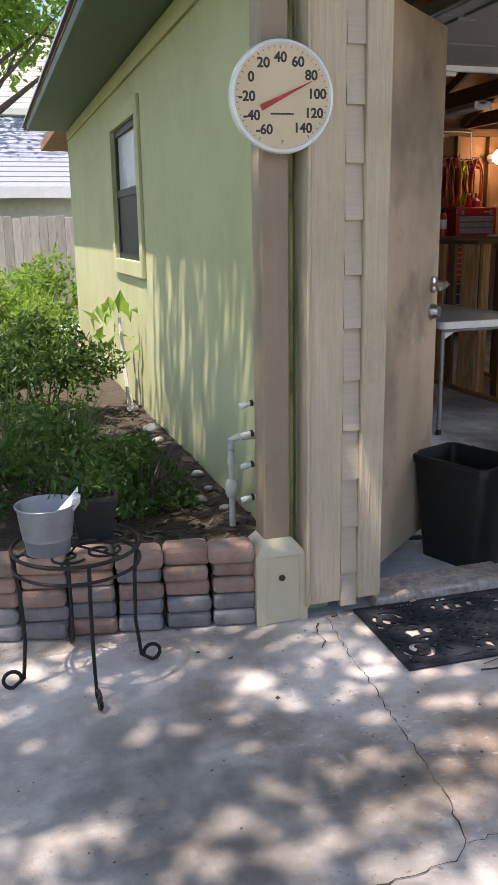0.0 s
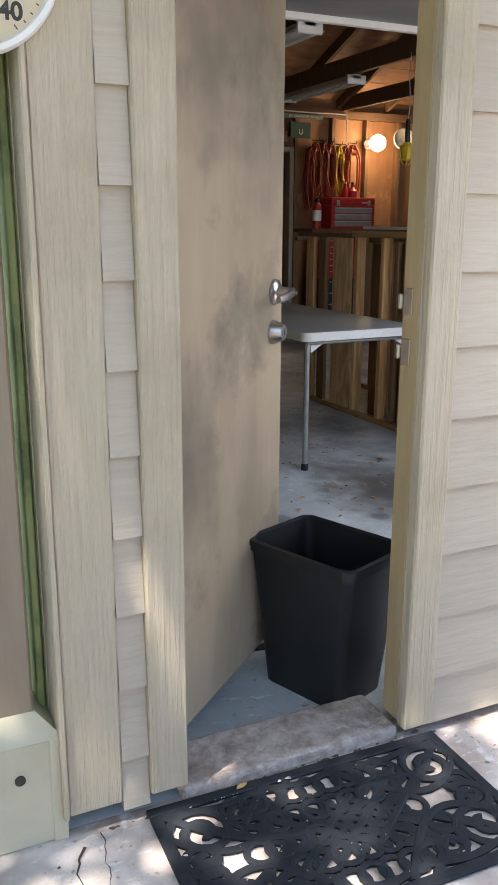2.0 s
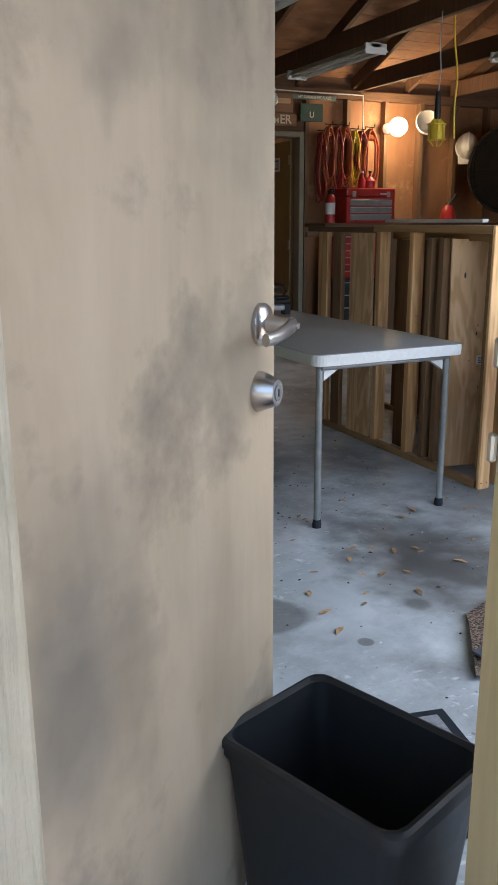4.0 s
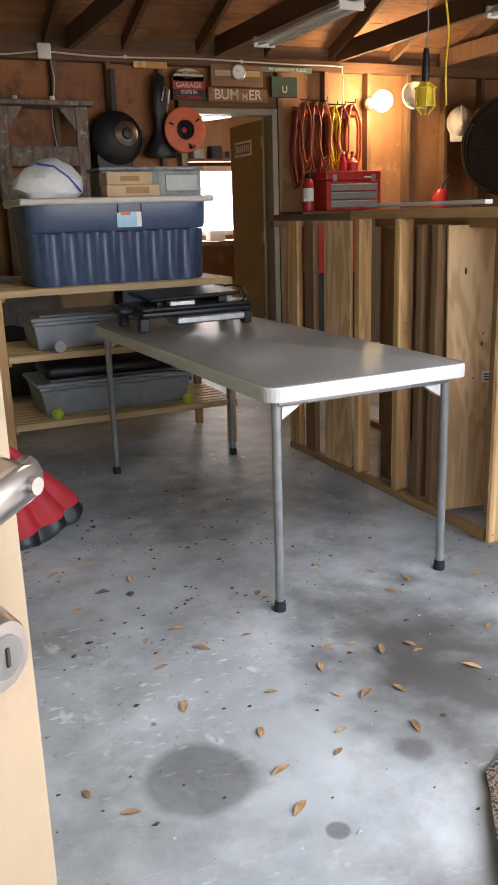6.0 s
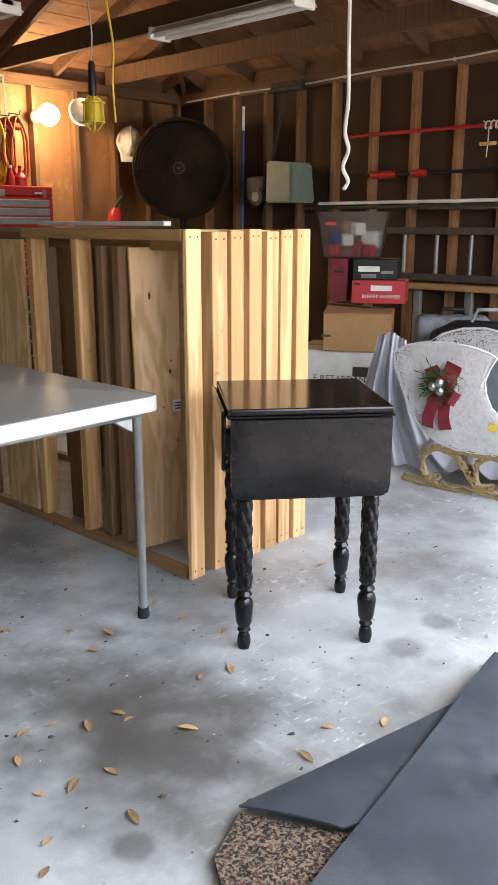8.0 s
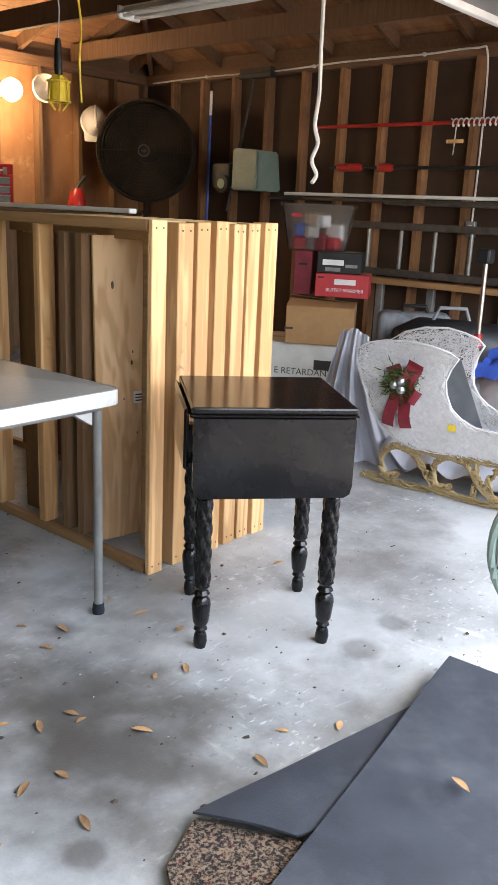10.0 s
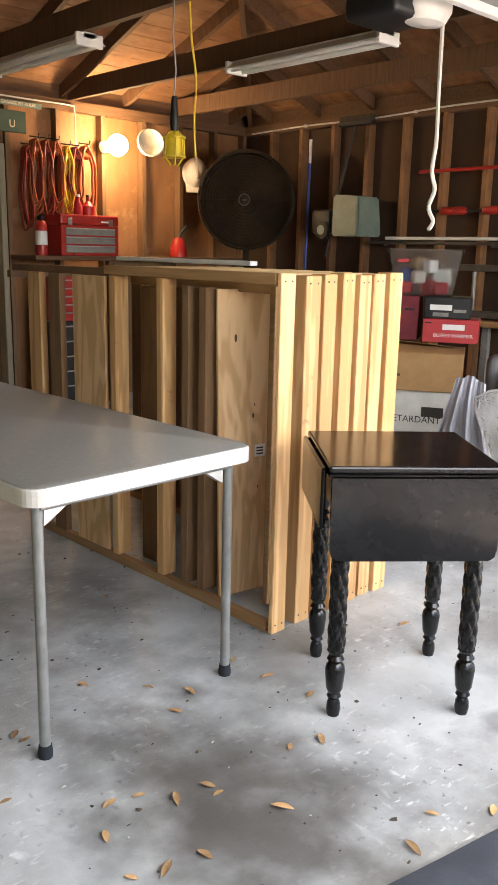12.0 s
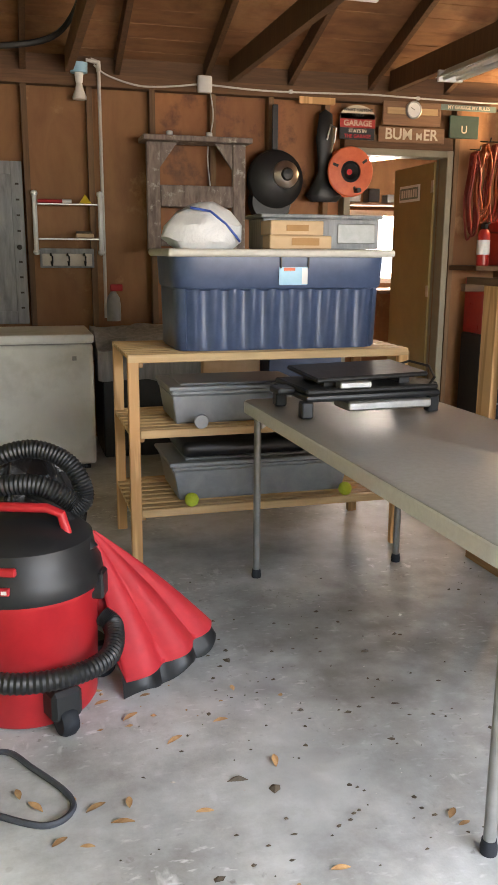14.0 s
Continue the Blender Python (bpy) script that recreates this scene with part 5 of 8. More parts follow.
for z in (0.69, 0.575, 0.455, 0.325):
    v = thing("hose_tap", pose(0.95, 2.89, z), "small white garden tap on the wall", "tap", "taps beside the post")
    part("spout", tube(bmesh.new(), [(0, 0, 0), (-0.05, 0, 0.0), (-0.075, 0, -0.008)], 0.010, 10), M["white"], v, smooth=True)
    part("cap", tube(bmesh.new(), [(-0.07, 0, -0.005), (-0.095, 0, -0.012)], 0.013, 10), M["white"], v, smooth=True)
    part("ring", tube(bmesh.new(), [(-0.045, 0, 0.0), (-0.056, 0, -0.001)], 0.0125, 10), M["ink"], v)


def plant_stand():
    t = thing("plant_stand", pose(0.185, 2.345, 0), "black wrought-iron round plant stand with scrolled feet", "plant stand")
    R, H = 0.185, 0.425
    ringp = lambda r, z, n=36: [(r * math.cos(2 * math.pi * k / n), r * math.sin(2 * math.pi * k / n), z) for k in range(n)]
    part("top_ring", tube(bmesh.new(), ringp(R, H), 0.006, 8, True), M["iron"], t, smooth=True)
    part("lower_ring", tube(bmesh.new(), ringp(R, H - 0.05), 0.005, 8, True), M["iron"], t, smooth=True)
    for k in range(6):
        a = radians(60 * k + 10)
        c, s = math.cos(a), math.sin(a)
        pts = []
        for i in range(22):
            u = i / 21
            ang = u * 2.4 * math.pi
            r = 0.012 + 0.045 * u
            pts.append((c * 0.10 + r * math.cos(ang + a), s * 0.10 + r * math.sin(ang + a), H))
        part("scroll", tube(bmesh.new(), pts, 0.0042, 6), M["iron"], t, smooth=True)
        part("spoke", tube(bmesh.new(), [(0, 0, H - 0.004), (R * c, R * s, H - 0.004)], 0.004, 6), M["iron"], t)
    for k in range(4):
        a = radians(90 * k - 85)
        c, s = math.cos(a), math.sin(a)
        pts = [(R * c, R * s, H), (0.92 * R * c, 0.92 * R * s, 0.30), (0.9 * R * c, 0.9 * R * s, 0.15), (0.97 * R * c, 0.97 * R * s, 0.03)]
        for i in range(12):
            b = -math.pi * 0.5 + i / 11 * 1.55 * math.pi
            pts.append(((1.0 * R + 0.028 + 0.026 * math.cos(b)) * c, (1.0 * R + 0.028 + 0.026 * math.cos(b)) * s, 0.032 + 0.026 * math.sin(b)))
        part("leg", tube(bmesh.new(), pts, 0.006, 8), M["iron"], t, smooth=True)


plant_stand()
bk = thing("metal_bucket", pose(0.105, 2.30, 0.432), "small galvanised bucket with a white scoop in it", "bucket")
part("pail", lathe(bmesh.new(), [(0.0, 0.0), (0.062, 0.0), (0.066, 0.04), (0.070, 0.045), (0.070, 0.055), (0.072, 0.06), (0.081, 0.135), (0.086, 0.138), (0.083, 0.142), (0.077, 0.136), (0.06, 0.01), (0.0, 0.01)], 32), M["zinc"], bk, smooth=True)
part("rim_wire", tube(bmesh.new(), [(0.084 * math.cos(k * 0.2094), 0.084 * math.sin(k * 0.2094), 0.139) for k in range(30)], 0.003, 6, True), M["zinc"], bk)
part("scoop", grid(bmesh.new(), 10, 8, lambda u, v: (0.01 + 0.085 * u, -0.045 + 0.07 * v, 0.09 + 0.065 * u - 0.035 * math.sin(math.pi * v) + 0.02 * u * u), 0.004), M["white"], bk, "white plastic scoop", smooth=True)
pt = thing("square_pot", pose(0.245, 2.405, 0.432), "black square plant pot with a small plant", "plant pot")
bm = bmesh.new()
r0 = [[bm.verts.new((sx * w, sy * w, z)) for sx, sy in ((1, 1), (-1, 1), (-1, -1), (1, -1))] for w, z in ((0.05, 0), (0.066, 0.115), (0.07, 0.115), (0.07, 0.13), (0.062, 0.13), (0.058, 0.10))]
for a, b in zip(r0, r0[1:]):
    for k in range(4):
        bm.faces.new((a[k], a[(k + 1) % 4], b[(k + 1) % 4], b[k]))
bm.faces.new(r0[0][::-1]), bm.faces.new(r0[-1])
part("pot", bm, M["black"], pt)
leaves("plant", 260, lambda r: (r.normal(0, 0.045), r.normal(0, 0.045), 0.12 + abs(r.normal(0, 0.06))), 0.03, M["foliage"], pt, 21)


def doormat():
    """Rubber mat with a cut scrollwork pattern."""
    t = thing("doormat", pose(1.125, 2.04, 0.001, 0, 0, -1.2), "black rubber doormat with open scrollwork", "doormat")
    W, D, H = 0.765, 0.435, 0.010
    for a in (B(0, W, 0, 0.028, 0, H, 0.003), B(0, W, D - 0.028, D, 0, H, 0.003), B(0, 0.028, 0.028, D - 0.028, 0, H, 0.003), B(W - 0.028, W, 0.028, D - 0.028, 0, H, 0.003)):
        part("border", a, M["rubber"], t)

    high = random.Random(15)

    def bar(name, pts, w=0.0075):
        w *= 1.5
        lid = H * high.uniform(0.72, 0.99)
        bm = bmesh.new()
        tube(bm, [(x, y, H * 0.52) for x, y in pts], w, 6)
        for v in bm.verts:
            v.co.z = max(0.0003 + 0.0006 * lid / H, min(lid, v.co.z))
        part(name, bm, M["rubber"], t)

    cx, cy = W / 2, D / 2
    clip = lambda x, y: (min(max(x, 0.02), W - 0.02), min(max(y, 0.02), D - 0.02))
    for i in range(9):  # small interlaced loops
        for j in range(5):
            lx, ly = cx + (i - 4) * 0.047 + (0.012 if j % 2 else -0.012), cy + (j - 2) * 0.072
            bar("loop", [clip(lx + 0.030 * math.cos(q * math.pi / 7), ly + 0.030 * math.sin(q * math.pi / 7)) for q in range(15)], 0.0056)
    for k in range(-3, 4):  # woven lattice in the middle
        for s in (-1, 1):
            o = k * 0.043
            bar("lattice_bar", [clip(cx + o * 1.2 + u * 0.115, cy + s * (u * 0.095 + o * 0.12)) for u in (-1, -0.5, 0, 0.5, 1)], 0.0068)
    for sx in (-1, 1):
        for sy in (-1, 1):
            for ox, oy, rr, turn in ((0.29, 0.105, 0.078, 0), (0.175, 0.125, 0.062, 2.2), (0.315, 0.028, 0.05, 4.0)):
                pts = []
                for i in range(30):
                    u = i / 29
                    a = turn + u * 3.6 * math.pi
                    r = rr * (1 - 0.85 * u)
                    pts.append(clip(cx + sx * (ox + r * math.cos(a)), cy + sy * (oy + r * math.sin(a))))
                bar("scroll", pts, 0.0078)
            bar("vine", [clip(cx + sx * (0.05 + 0.31 * u), cy + sy * (0.19 - 0.16 * math.sin(u * 2.6))) for u in np.linspace(0, 1, 14)])
            bar("vine", [clip(cx + sx * (0.09 + 0.27 * u), cy + sy * (0.02 + 0.17 * u * u)) for u in np.linspace(0, 1, 12)])
            bar("vine", [clip(cx + sx * (0.10 + 0.10 * u), cy + sy * (0.20 - 0.11 * u)) for u in np.linspace(0, 1, 5)])
            bar("vine", [clip(cx + sx * (0.22 + 0.14 * u), cy + sy * (0.20 - 0.07 * u + 0.04 * math.sin(u * 3))) for u in np.linspace(0, 1, 7)])
    for y in (0.045, D - 0.045):
        bar("edge_vine", [clip(x, y + 0.008 * math.sin(x * 30)) for x in np.linspace(0.03, W - 0.03, 26)], 0.007)


doormat()


# cracks in the slab, broken corner, twig and leaf
def crack(pts, w, seed):
    rg = random.Random(seed)
    bm = bmesh.new()
    pts = [Vector(p) for p in pts]
    fine = []
    for a, b in zip(pts, pts[1:]):
        n = max(2, int((b - a).length / 0.02))
        fine += [a.lerp(b, k / n) + Vector((rg.uniform(-0.006, 0.006), rg.uniform(-0.006, 0.006))) for k in range(n)]
    fine.append(pts[-1])
    prev = None
    for i, p in enumerate(fine):
        d = (fine[min(i + 1, len(fine) - 1)] - fine[max(i - 1, 0)]).normalized()
        s = Vector((-d.y, d.x)) * w * rg.uniform(0.25, 1.0)
        cur = (bm.verts.new((p.x + s.x, p.y + s.y, 0.0042)), bm.verts.new((p.x - s.x, p.y - s.y, 0.0042)))
        if prev:
            bm.faces.new((prev[0], prev[1], cur[1], cur[0]))
        prev = cur
    tagged(part("slab_crack", bm, M["ink"]), "thin dark crack across the concrete", "crack", kind="structure")


crack([(1.03, 2.45), (1.01, 2.33), (0.995, 2.17), (0.985, 2.0), (0.97, 1.88), (0.955, 1.70), (0.93, 1.47), (0.90, 1.35), (0.85, 1.30), (0.77, 1.30), (0.62, 1.29)], 0.002, 1)
crack([(0.98, 2.42), (0.95, 2.36), (0.96, 2.30), (0.93, 2.26)], 0.004, 2)
crack([(0.90, 1.34), (1.1, 1.36), (1.4, 1.33), (1.9, 1.36)], 0.0012, 3)
solo("twig", tube(bmesh.new(), [(0, 0, 0.004), (0.03, -0.012, 0.008), (0.07, -0.012, 0.006), (0.10, 0.008, 0.004)], 0.003, 6), M["litter"], pose(1.33, 1.97, 0.004), "small curved dry twig on the slab", "twig")
solo("straw", tube(bmesh.new(), [(0, 0, 0.003), (0.06, 0.012, 0.004), (0.12, 0.03, 0.003)], 0.0015, 6), M["litter"], pose(1.36, 2.0, 0.004), "thin dry straw on the slab", "twig")


def leaf_mesh(name, L, W, curl, material):
    bm = bmesh.new()
    rows = []
    for i in range(7):
        u = i / 6
        w = W * math.sin(math.pi * min(1, max(0.0, u * 0.96 + 0.02))) ** 0.8 * 0.5
        z = curl * math.sin(math.pi * u) + 0.002
        rows.append([bm.verts.new((L * (u - 0.5), -w, z + curl * 0.5)), bm.verts.new((L * (u - 0.5), 0, z)), bm.verts.new((L * (u - 0.5), w, z + curl * 0.6))])
    for a, b in zip(rows, rows[1:]):
        for k in (0, 1):
            bm.faces.new((a[k], b[k], b[k + 1], a[k + 1]))
    return mesh_of(name, bm, material, True)


leaf_kinds = [leaf_mesh("dry_leaf", 0.044, 0.017, 0.003, M["dryleaf"]), leaf_mesh("dry_leaf", 0.034, 0.014, 0.002, M["dryleaf"]), leaf_mesh("dry_leaf", 0.056, 0.018, 0.004, M["dryleaf"])]


def dry_leaf(x, y, a, k, z=0.001):
    ob = new("dry_leaf", leaf_kinds[k % 3])
    ob.matrix_basis = pose(x, y, z, 0, 0, a)
    tagged(ob, "curled orange-brown dry leaf on the floor", "leaf", "dry leaves on the floor")


# trees, fence and houses beyond
def tree(x, y, h, r, count, size, material, label, seed, lean=(0, 0)):
    t = thing("tree", pose(x, y, -0.04), label, "tree")
    rg = random.Random(seed)
    bm = bmesh.new()
    top = Vector((lean[0], lean[1], h * 0.62))
    tube(bm, [(0, 0, -0.1), top * 0.35 + Vector((0.05, 0, 0)), top * 0.7, top], lambda u: 0.17 * (1 - 0.55 * u), 12)
    part("trunk", bm, M["bark"], t, smooth=True)
    bm = bmesh.new()
    for k in range(11):
        a, q = rg.uniform(0, 6.28), rg.uniform(0.5, 0.95) * r
        st = top * rg.uniform(0.6, 1.0)
        tube(bm, [st, st + Vector((0.5 * q * math.cos(a), 0.5 * q * math.sin(a), 0.12 * h)), st + Vector((q * math.cos(a), q * math.sin(a), rg.uniform(0.08, 0.3) * h))], lambda u: 0.06 * (1 - 0.85 * u), 7)
    part("limb", bm, M["bark"], t)
    leaves("crown", count, blob(top.x, top.y, h * 0.78, r, r, h * 0.24, 40, seed), size, material, t, seed)


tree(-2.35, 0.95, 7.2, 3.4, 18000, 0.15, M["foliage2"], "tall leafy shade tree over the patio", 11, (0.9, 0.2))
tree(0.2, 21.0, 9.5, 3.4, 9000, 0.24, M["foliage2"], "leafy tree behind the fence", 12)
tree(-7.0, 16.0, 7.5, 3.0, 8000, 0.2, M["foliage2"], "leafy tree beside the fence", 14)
fence = thing("board_fence", pose(0, 15.0, -0.04), "weathered grey wooden board fence", "fence", kind="structure")
for k in range(44):
    x = -3.4 + 0.145 * k
    part("fence_board", B(x, x + 0.138, 0, 0.02, 0, 1.62 + 0.015 * ((k * 7) % 3), 0.004), M["fence"], fence)
for z in (0.4, 1.3):
    part("fence_rail", B(-3.4, 3.0, 0.021, 0.06, z, z + 0.09), M["fence"], fence)


def house(x, y, w, d, wall_h, roof_h, wallm, roofm, label):
    t = thing("house", pose(x, y, -0.04), label, "house")
    part("wall", B(-w / 2, w / 2, -d / 2, d / 2, 0, wall_h), wallm, t)
    bm = bmesh.new()
    e = 0.5
    n = 16
    for side in (-1, 1):
        for k in range(n):
            u0, u1 = k / n, (k + 1) / n + 0.01
            y0, y1 = side * (d / 2 + e) * (1 - u0), side * (d / 2 + e) * (1 - u1)
            z0, z1 = wall_h + roof_h * u0 + 0.03, wall_h + roof_h * u1 + 0.005
            v = [bm.verts.new(p) for p in ((-w / 2 - e, y0, z0), (w / 2 + e, y0, z0), (w / 2 + e, y1, z1), (-w / 2 - e, y1, z1), (-w / 2 - e, y0, z0 - 0.05), (w / 2 + e, y0, z0 - 0.05))]
            bm.faces.new(v[:4]), bm.faces.new((v[0], v[1], v[5], v[4]))
    part("roof", bm, roofm, t, "shingled gable roof")
    part("fascia", B(-w / 2 - e, w / 2 + e, -d / 2 - e - 0.03, -d / 2 - e, wall_h - 0.17, wall_h + 0.03), M["white"], t, "white fascia board")
    bm = bmesh.new()
    for sx in (-1, 1):
        v = [bm.verts.new(p) for p in ((sx * w / 2, -d / 2, wall_h), (sx * w / 2, d / 2, wall_h), (sx * w / 2, 0, wall_h + roof_h))]
        bm.faces.new(v)
    part("gable", bm, wallm, t)


house(0.5, 20.2, 9.0, 7.4, 2.15, 1.7, M["cream2"], M["shingle"], "pale neighbour house with a blue-grey shingle roof")
house(-1.5, 34.0, 16.0, 9.0, 5.2, 3.4, M["cream2"], M["fence"], "two-storey pale house with a brown roof, farther off")

# unseen hedge added across the drive to close the place and block low sky
hedge = thing("sky_block_hedge", pose(0, -11, -0.04), "unseen dark green hedge added across the driveway to block low sky light", "hedge", kind="structure")
part("hedge_mass", grid(bmesh.new(), 60, 14, lambda u, v: (-18 + 40 * u, 0.6 * noise.noise((u * 40, v * 9, 0)), 2.3 * v + 0.5 * noise.noise((u * 25, 4, 0)) * v), 0.02), M["foliage"], hedge)
leaves("hedge_leaves", 5000, lambda r: (r.uniform(-18, 22), 0.5 + r.uniform(-0.3, 0.5), r.uniform(0.0, 2.4)), 0.25, M["foliage"], hedge, 51)


# ---- inside: back wall ----
def sign(name, x0, x1, z0, z1, material, label, y=9.20, th=0.018):
    t = thing(name, pose((x0 + x1) / 2, y, (z0 + z1) / 2), label, "sign")
    part("board", B(-(x1 - x0) / 2, (x1 - x0) / 2, -th, 0, -(z1 - z0) / 2, (z1 - z0) / 2, 0.003), material, t)
    return t


def face(x, z, y=-0.0185):
    return pose(x, y, z, 90)


sg = sign("bummer_sign", 4.39, 4.92, 2.095, 2.20, M["signwood"], "brown wooden sign lettered BUMMER")
for txt, x, s in (("BUM", -0.105, 0.108), ("M", 0.058, 0.065), ("ER", 0.150, 0.108)):
    words("lettering", txt, s, M["signtext"], sg, face(x, 0.0 if s > 0.1 else -0.012), bold=0.002)
sg = sign("garage_sign", 4.09, 4.36, 2.10, 2.28, M["black"], "black and red sign about what happens in the garage")
top = part("arched_top", lathe(bmesh.new(), [(0.0, 0.0), (0.135, 0.0), (0.135, 0.018), (0.0, 0.018)], 40, pose(0, 0, 0.06, 90) @ Matrix.Diagonal((1, 0.62, 1, 1))), M["signtext"], sg, "cream arched top")
part("red_band", B(-0.135, 0.135, -0.0195, -0.0182, -0.01, 0.05), M["redpaint"], sg)
for txt, z, s, c in (("WHAT HAPPENS", 0.110, 0.03, "ink"), ("IN THE", 0.075, 0.026, "ink"), ("GARAGE", 0.02, 0.056, "signtext"), ("STAYS IN", -0.032, 0.034, "signtext"), ("THE GARAGE", -0.068, 0.034, "redcloth")):
    words("lettering", txt, s, M[c], sg, face(0, z, -0.0205), bold=0.0008)
sg = sign("rules_sign", 4.88, 5.34, 2.335, 2.375, M["teal"], "long green sign lettered MY GARAGE MY RULES")
words("lettering", "MY GARAGE MY RULES", 0.034, M["signtext"], sg, face(0, 0), bold=0.0008)
sg = sign("plaque", 4.96, 5.20, 2.14, 2.30, M["darkgreen"], "dark green square plaque with a letter")
words("lettering", "U", 0.075, M["signtext"], sg, face(0, -0.02), bold=0.001)
sign("bare_board", 3.78, 4.05, 2.325, 2.372, M["pine"], "short bare wooden board on the wall")
sg = sign("clock_board", 4.42, 4.88, 2.21, 2.375, M["signwood"], "brown wooden plaque with a small round dial")
part("ledge", B(-0.20, 0.20, -0.03, -0.0185, -0.005, 0.04, 0.002), M["pinex"], sg)
ck = part("dial_rim", lathe(bmesh.new(), [(0.0, 0.0), (0.062, 0.0), (0.064, 0.012), (0.056, 0.018), (0.0, 0.014)], 32, pose(0.0, -0.031, 0.025, 90)), M["alu"], sg, "small metal-rimmed dial", smooth=True)
part("dial_face", lathe(bmesh.new(), [(0.0, 0.0), (0.052, 0.0), (0.052, 0.002), (0.0, 0.002)], 32, pose(0.0, -0.0465, 0.025, 90)), M["white"], ck)
part("dial_hand", B(-0.03, 0.004, -0.0500, -0.0486, 0.0, 0.004, m=pose(0, 0, 0.025, 0, 25, 0)), M["ink"], ck)


def cable(name, pts, r, material, label, cat="cable", clips=()):
    """A sagging cable through points, with clips."""
    t = thing(name, pose(*pts[0]), label, cat)
    o = Vector(pts[0])
    P = [Vector(p) - o for p in pts]
    fine = []
    for i in range(len(P) - 1):
        p0, p1, p2, p3 = P[max(0, i - 1)], P[i], P[i + 1], P[min(len(P) - 1, i + 2)]
        for k in range(8):
            u = k / 8
            fine.append(0.5 * (2 * p1 + (p2 - p0) * u + (2 * p0 - 5 * p1 + 4 * p2 - p3) * u * u + (3 * p1 - p0 - 3 * p2 + p3) * u ** 3))
    fine.append(P[-1])
    part("wire", tube(bmesh.new(), fine, r, 6), material, t, smooth=True)
    for c in clips:
        part("clip", B(-0.012, 0.012, -0.01, 0.01, -0.012, 0.012, 0.002, m=Matrix.Translation(Vector(c) - o)), material, t)
    return t


cable("wall_cable", [(2.36, 9.19, 2.49), (2.45, 9.19, 2.43), (2.65, 9.195, 2.38), (2.85, 9.195, 2.385), (3.06, 9.19, 2.41)], 0.006, M["cable"], "white cable along the wall plate")
cable("wall_cable", [(3.14, 9.19, 2.41), (3.5, 9.195, 2.395), (3.9, 9.195, 2.40), (4.3, 9.195, 2.41), (4.7, 9.195, 2.405), (5.2, 9.195, 2.40), (5.60, 9.195, 2.40), (5.64, 9.19, 2.36), (5.645, 9.19, 2.05)], 0.006, M["cable"], "white cable along the wall plate, turning down", clips=((3.72, 9.2, 2.40), (4.70, 9.2, 2.405)))
cable("drop_cable", [(3.14, 9.19, 2.37), (3.16, 9.19, 2.2), (3.12, 9.19, 1.95), (3.16, 9.19, 1.6)], 0.005, M["cable"], "white cable hanging from the junction box")
jb = thing("junction_box", pose(3.10, 9.205, 2.41), "white square electrical junction box", "junction box")
part("box", B(-0.05, 0.05, -0.045, 0, -0.055, 0.055, 0.012, seg=2), M["white"], jb, smooth=True)
cd = thing("conduit", pose(2.39, 9.185, 0.85), "white plastic conduit pipe up the wall", "pipe")
part("pipe", tube(bmesh.new(), [(0, 0, 0), (0, 0, 1.62), (-0.01, 0, 1.66), (-0.08, 0, 1.665)], 0.012, 10), M["pvc"], cd, smooth=True)
part("elbow", tube(bmesh.new(), [(0, 0, 1.60), (0, 0, 1.655), (-0.05, 0, 1.666)], 0.017, 10), M["pvc"], cd, smooth=True)
fl = thing("flood_lamp", pose(2.26, 9.16, 2.43), "unlit floodlight bulb in a blue junction box", "lamp")
part("blue_box", lathe(bmesh.new(), [(0.0, 0.0), (0.055, 0.0), (0.058, 0.06), (0.0, 0.06)], 24, pose(0, 0, 0)), M["tile"], fl, "blue plastic ceiling box", smooth=True)
part("socket", lathe(bmesh.new(), [(0.0, -0.06), (0.022, -0.06), (0.03, 0.0), (0.0, 0.0)], 20), M["white"], fl, smooth=True)
part("bulb", lathe(bmesh.new(), [(0.0, -0.165), (0.045, -0.162), (0.048, -0.15), (0.028, -0.10), (0.018, -0.06), (0.0, -0.06)], 24), M["offwhite"], fl, "frosted flood bulb", smooth=True)
rk = thing("wall_rack", pose(2.155, 9.19, 1.285), "white ladder-shaped wall rack holding small tools", "rack")
for x in (-0.215, 0.215):
    part("upright", tube(bmesh.new(), [(x, 0, 0.0), (x, -0.02, 0.02), (x, -0.02, 0.38), (x, 0, 0.40)], 0.016, 10), M["white"], rk, smooth=True)
    for z in (0.01, 0.39):
        part("end_knob", lathe(bmesh.new(), [(0, -0.022), (0.018, -0.015), (0.024, 0.0), (0.018, 0.015), (0, 0.022)], 14, pose(x, -0.012, z)), M["white"], rk, smooth=True)
for z in (0.09, 0.315):
    part("rung", B(-0.2, 0.2, -0.06, -0.01, z, z + 0.012, 0.003), M["alu"], rk)
tk = thing("marker", pose(2.06, 9.15, 1.625, 0, 90, 0), "red marker pen lying on the rack", "pen")
part("barrel", C((0, 0, -0.10), (0, 0, 0.06), 0.011), M["red"], tk)
part("cap", C((0, 0, 0.06), (0, 0, 0.12), 0.013), M["white"], tk)
solo("wedge", lathe(bmesh.new(), [(0.055, 0.0), (0.0, 0.06)], 4, pose(0, 0, 0, 0, 0, 45)), M["yellow"], pose(2.27, 9.15, 1.613), "small yellow plastic wedge on the rack", "wedge")
tk = thing("scrub_brush", pose(2.25, 9.15, 1.388), "small wooden brush lying on the rack", "brush")
part("handle", B(-0.05, 0.07, -0.02, 0.02, 0.0, 0.03, 0.006), M["cardlight"], tk)
part("bristles", B(-0.045, 0.06, -0.015, 0.015, 0.03, 0.045), M["litter"], tk)
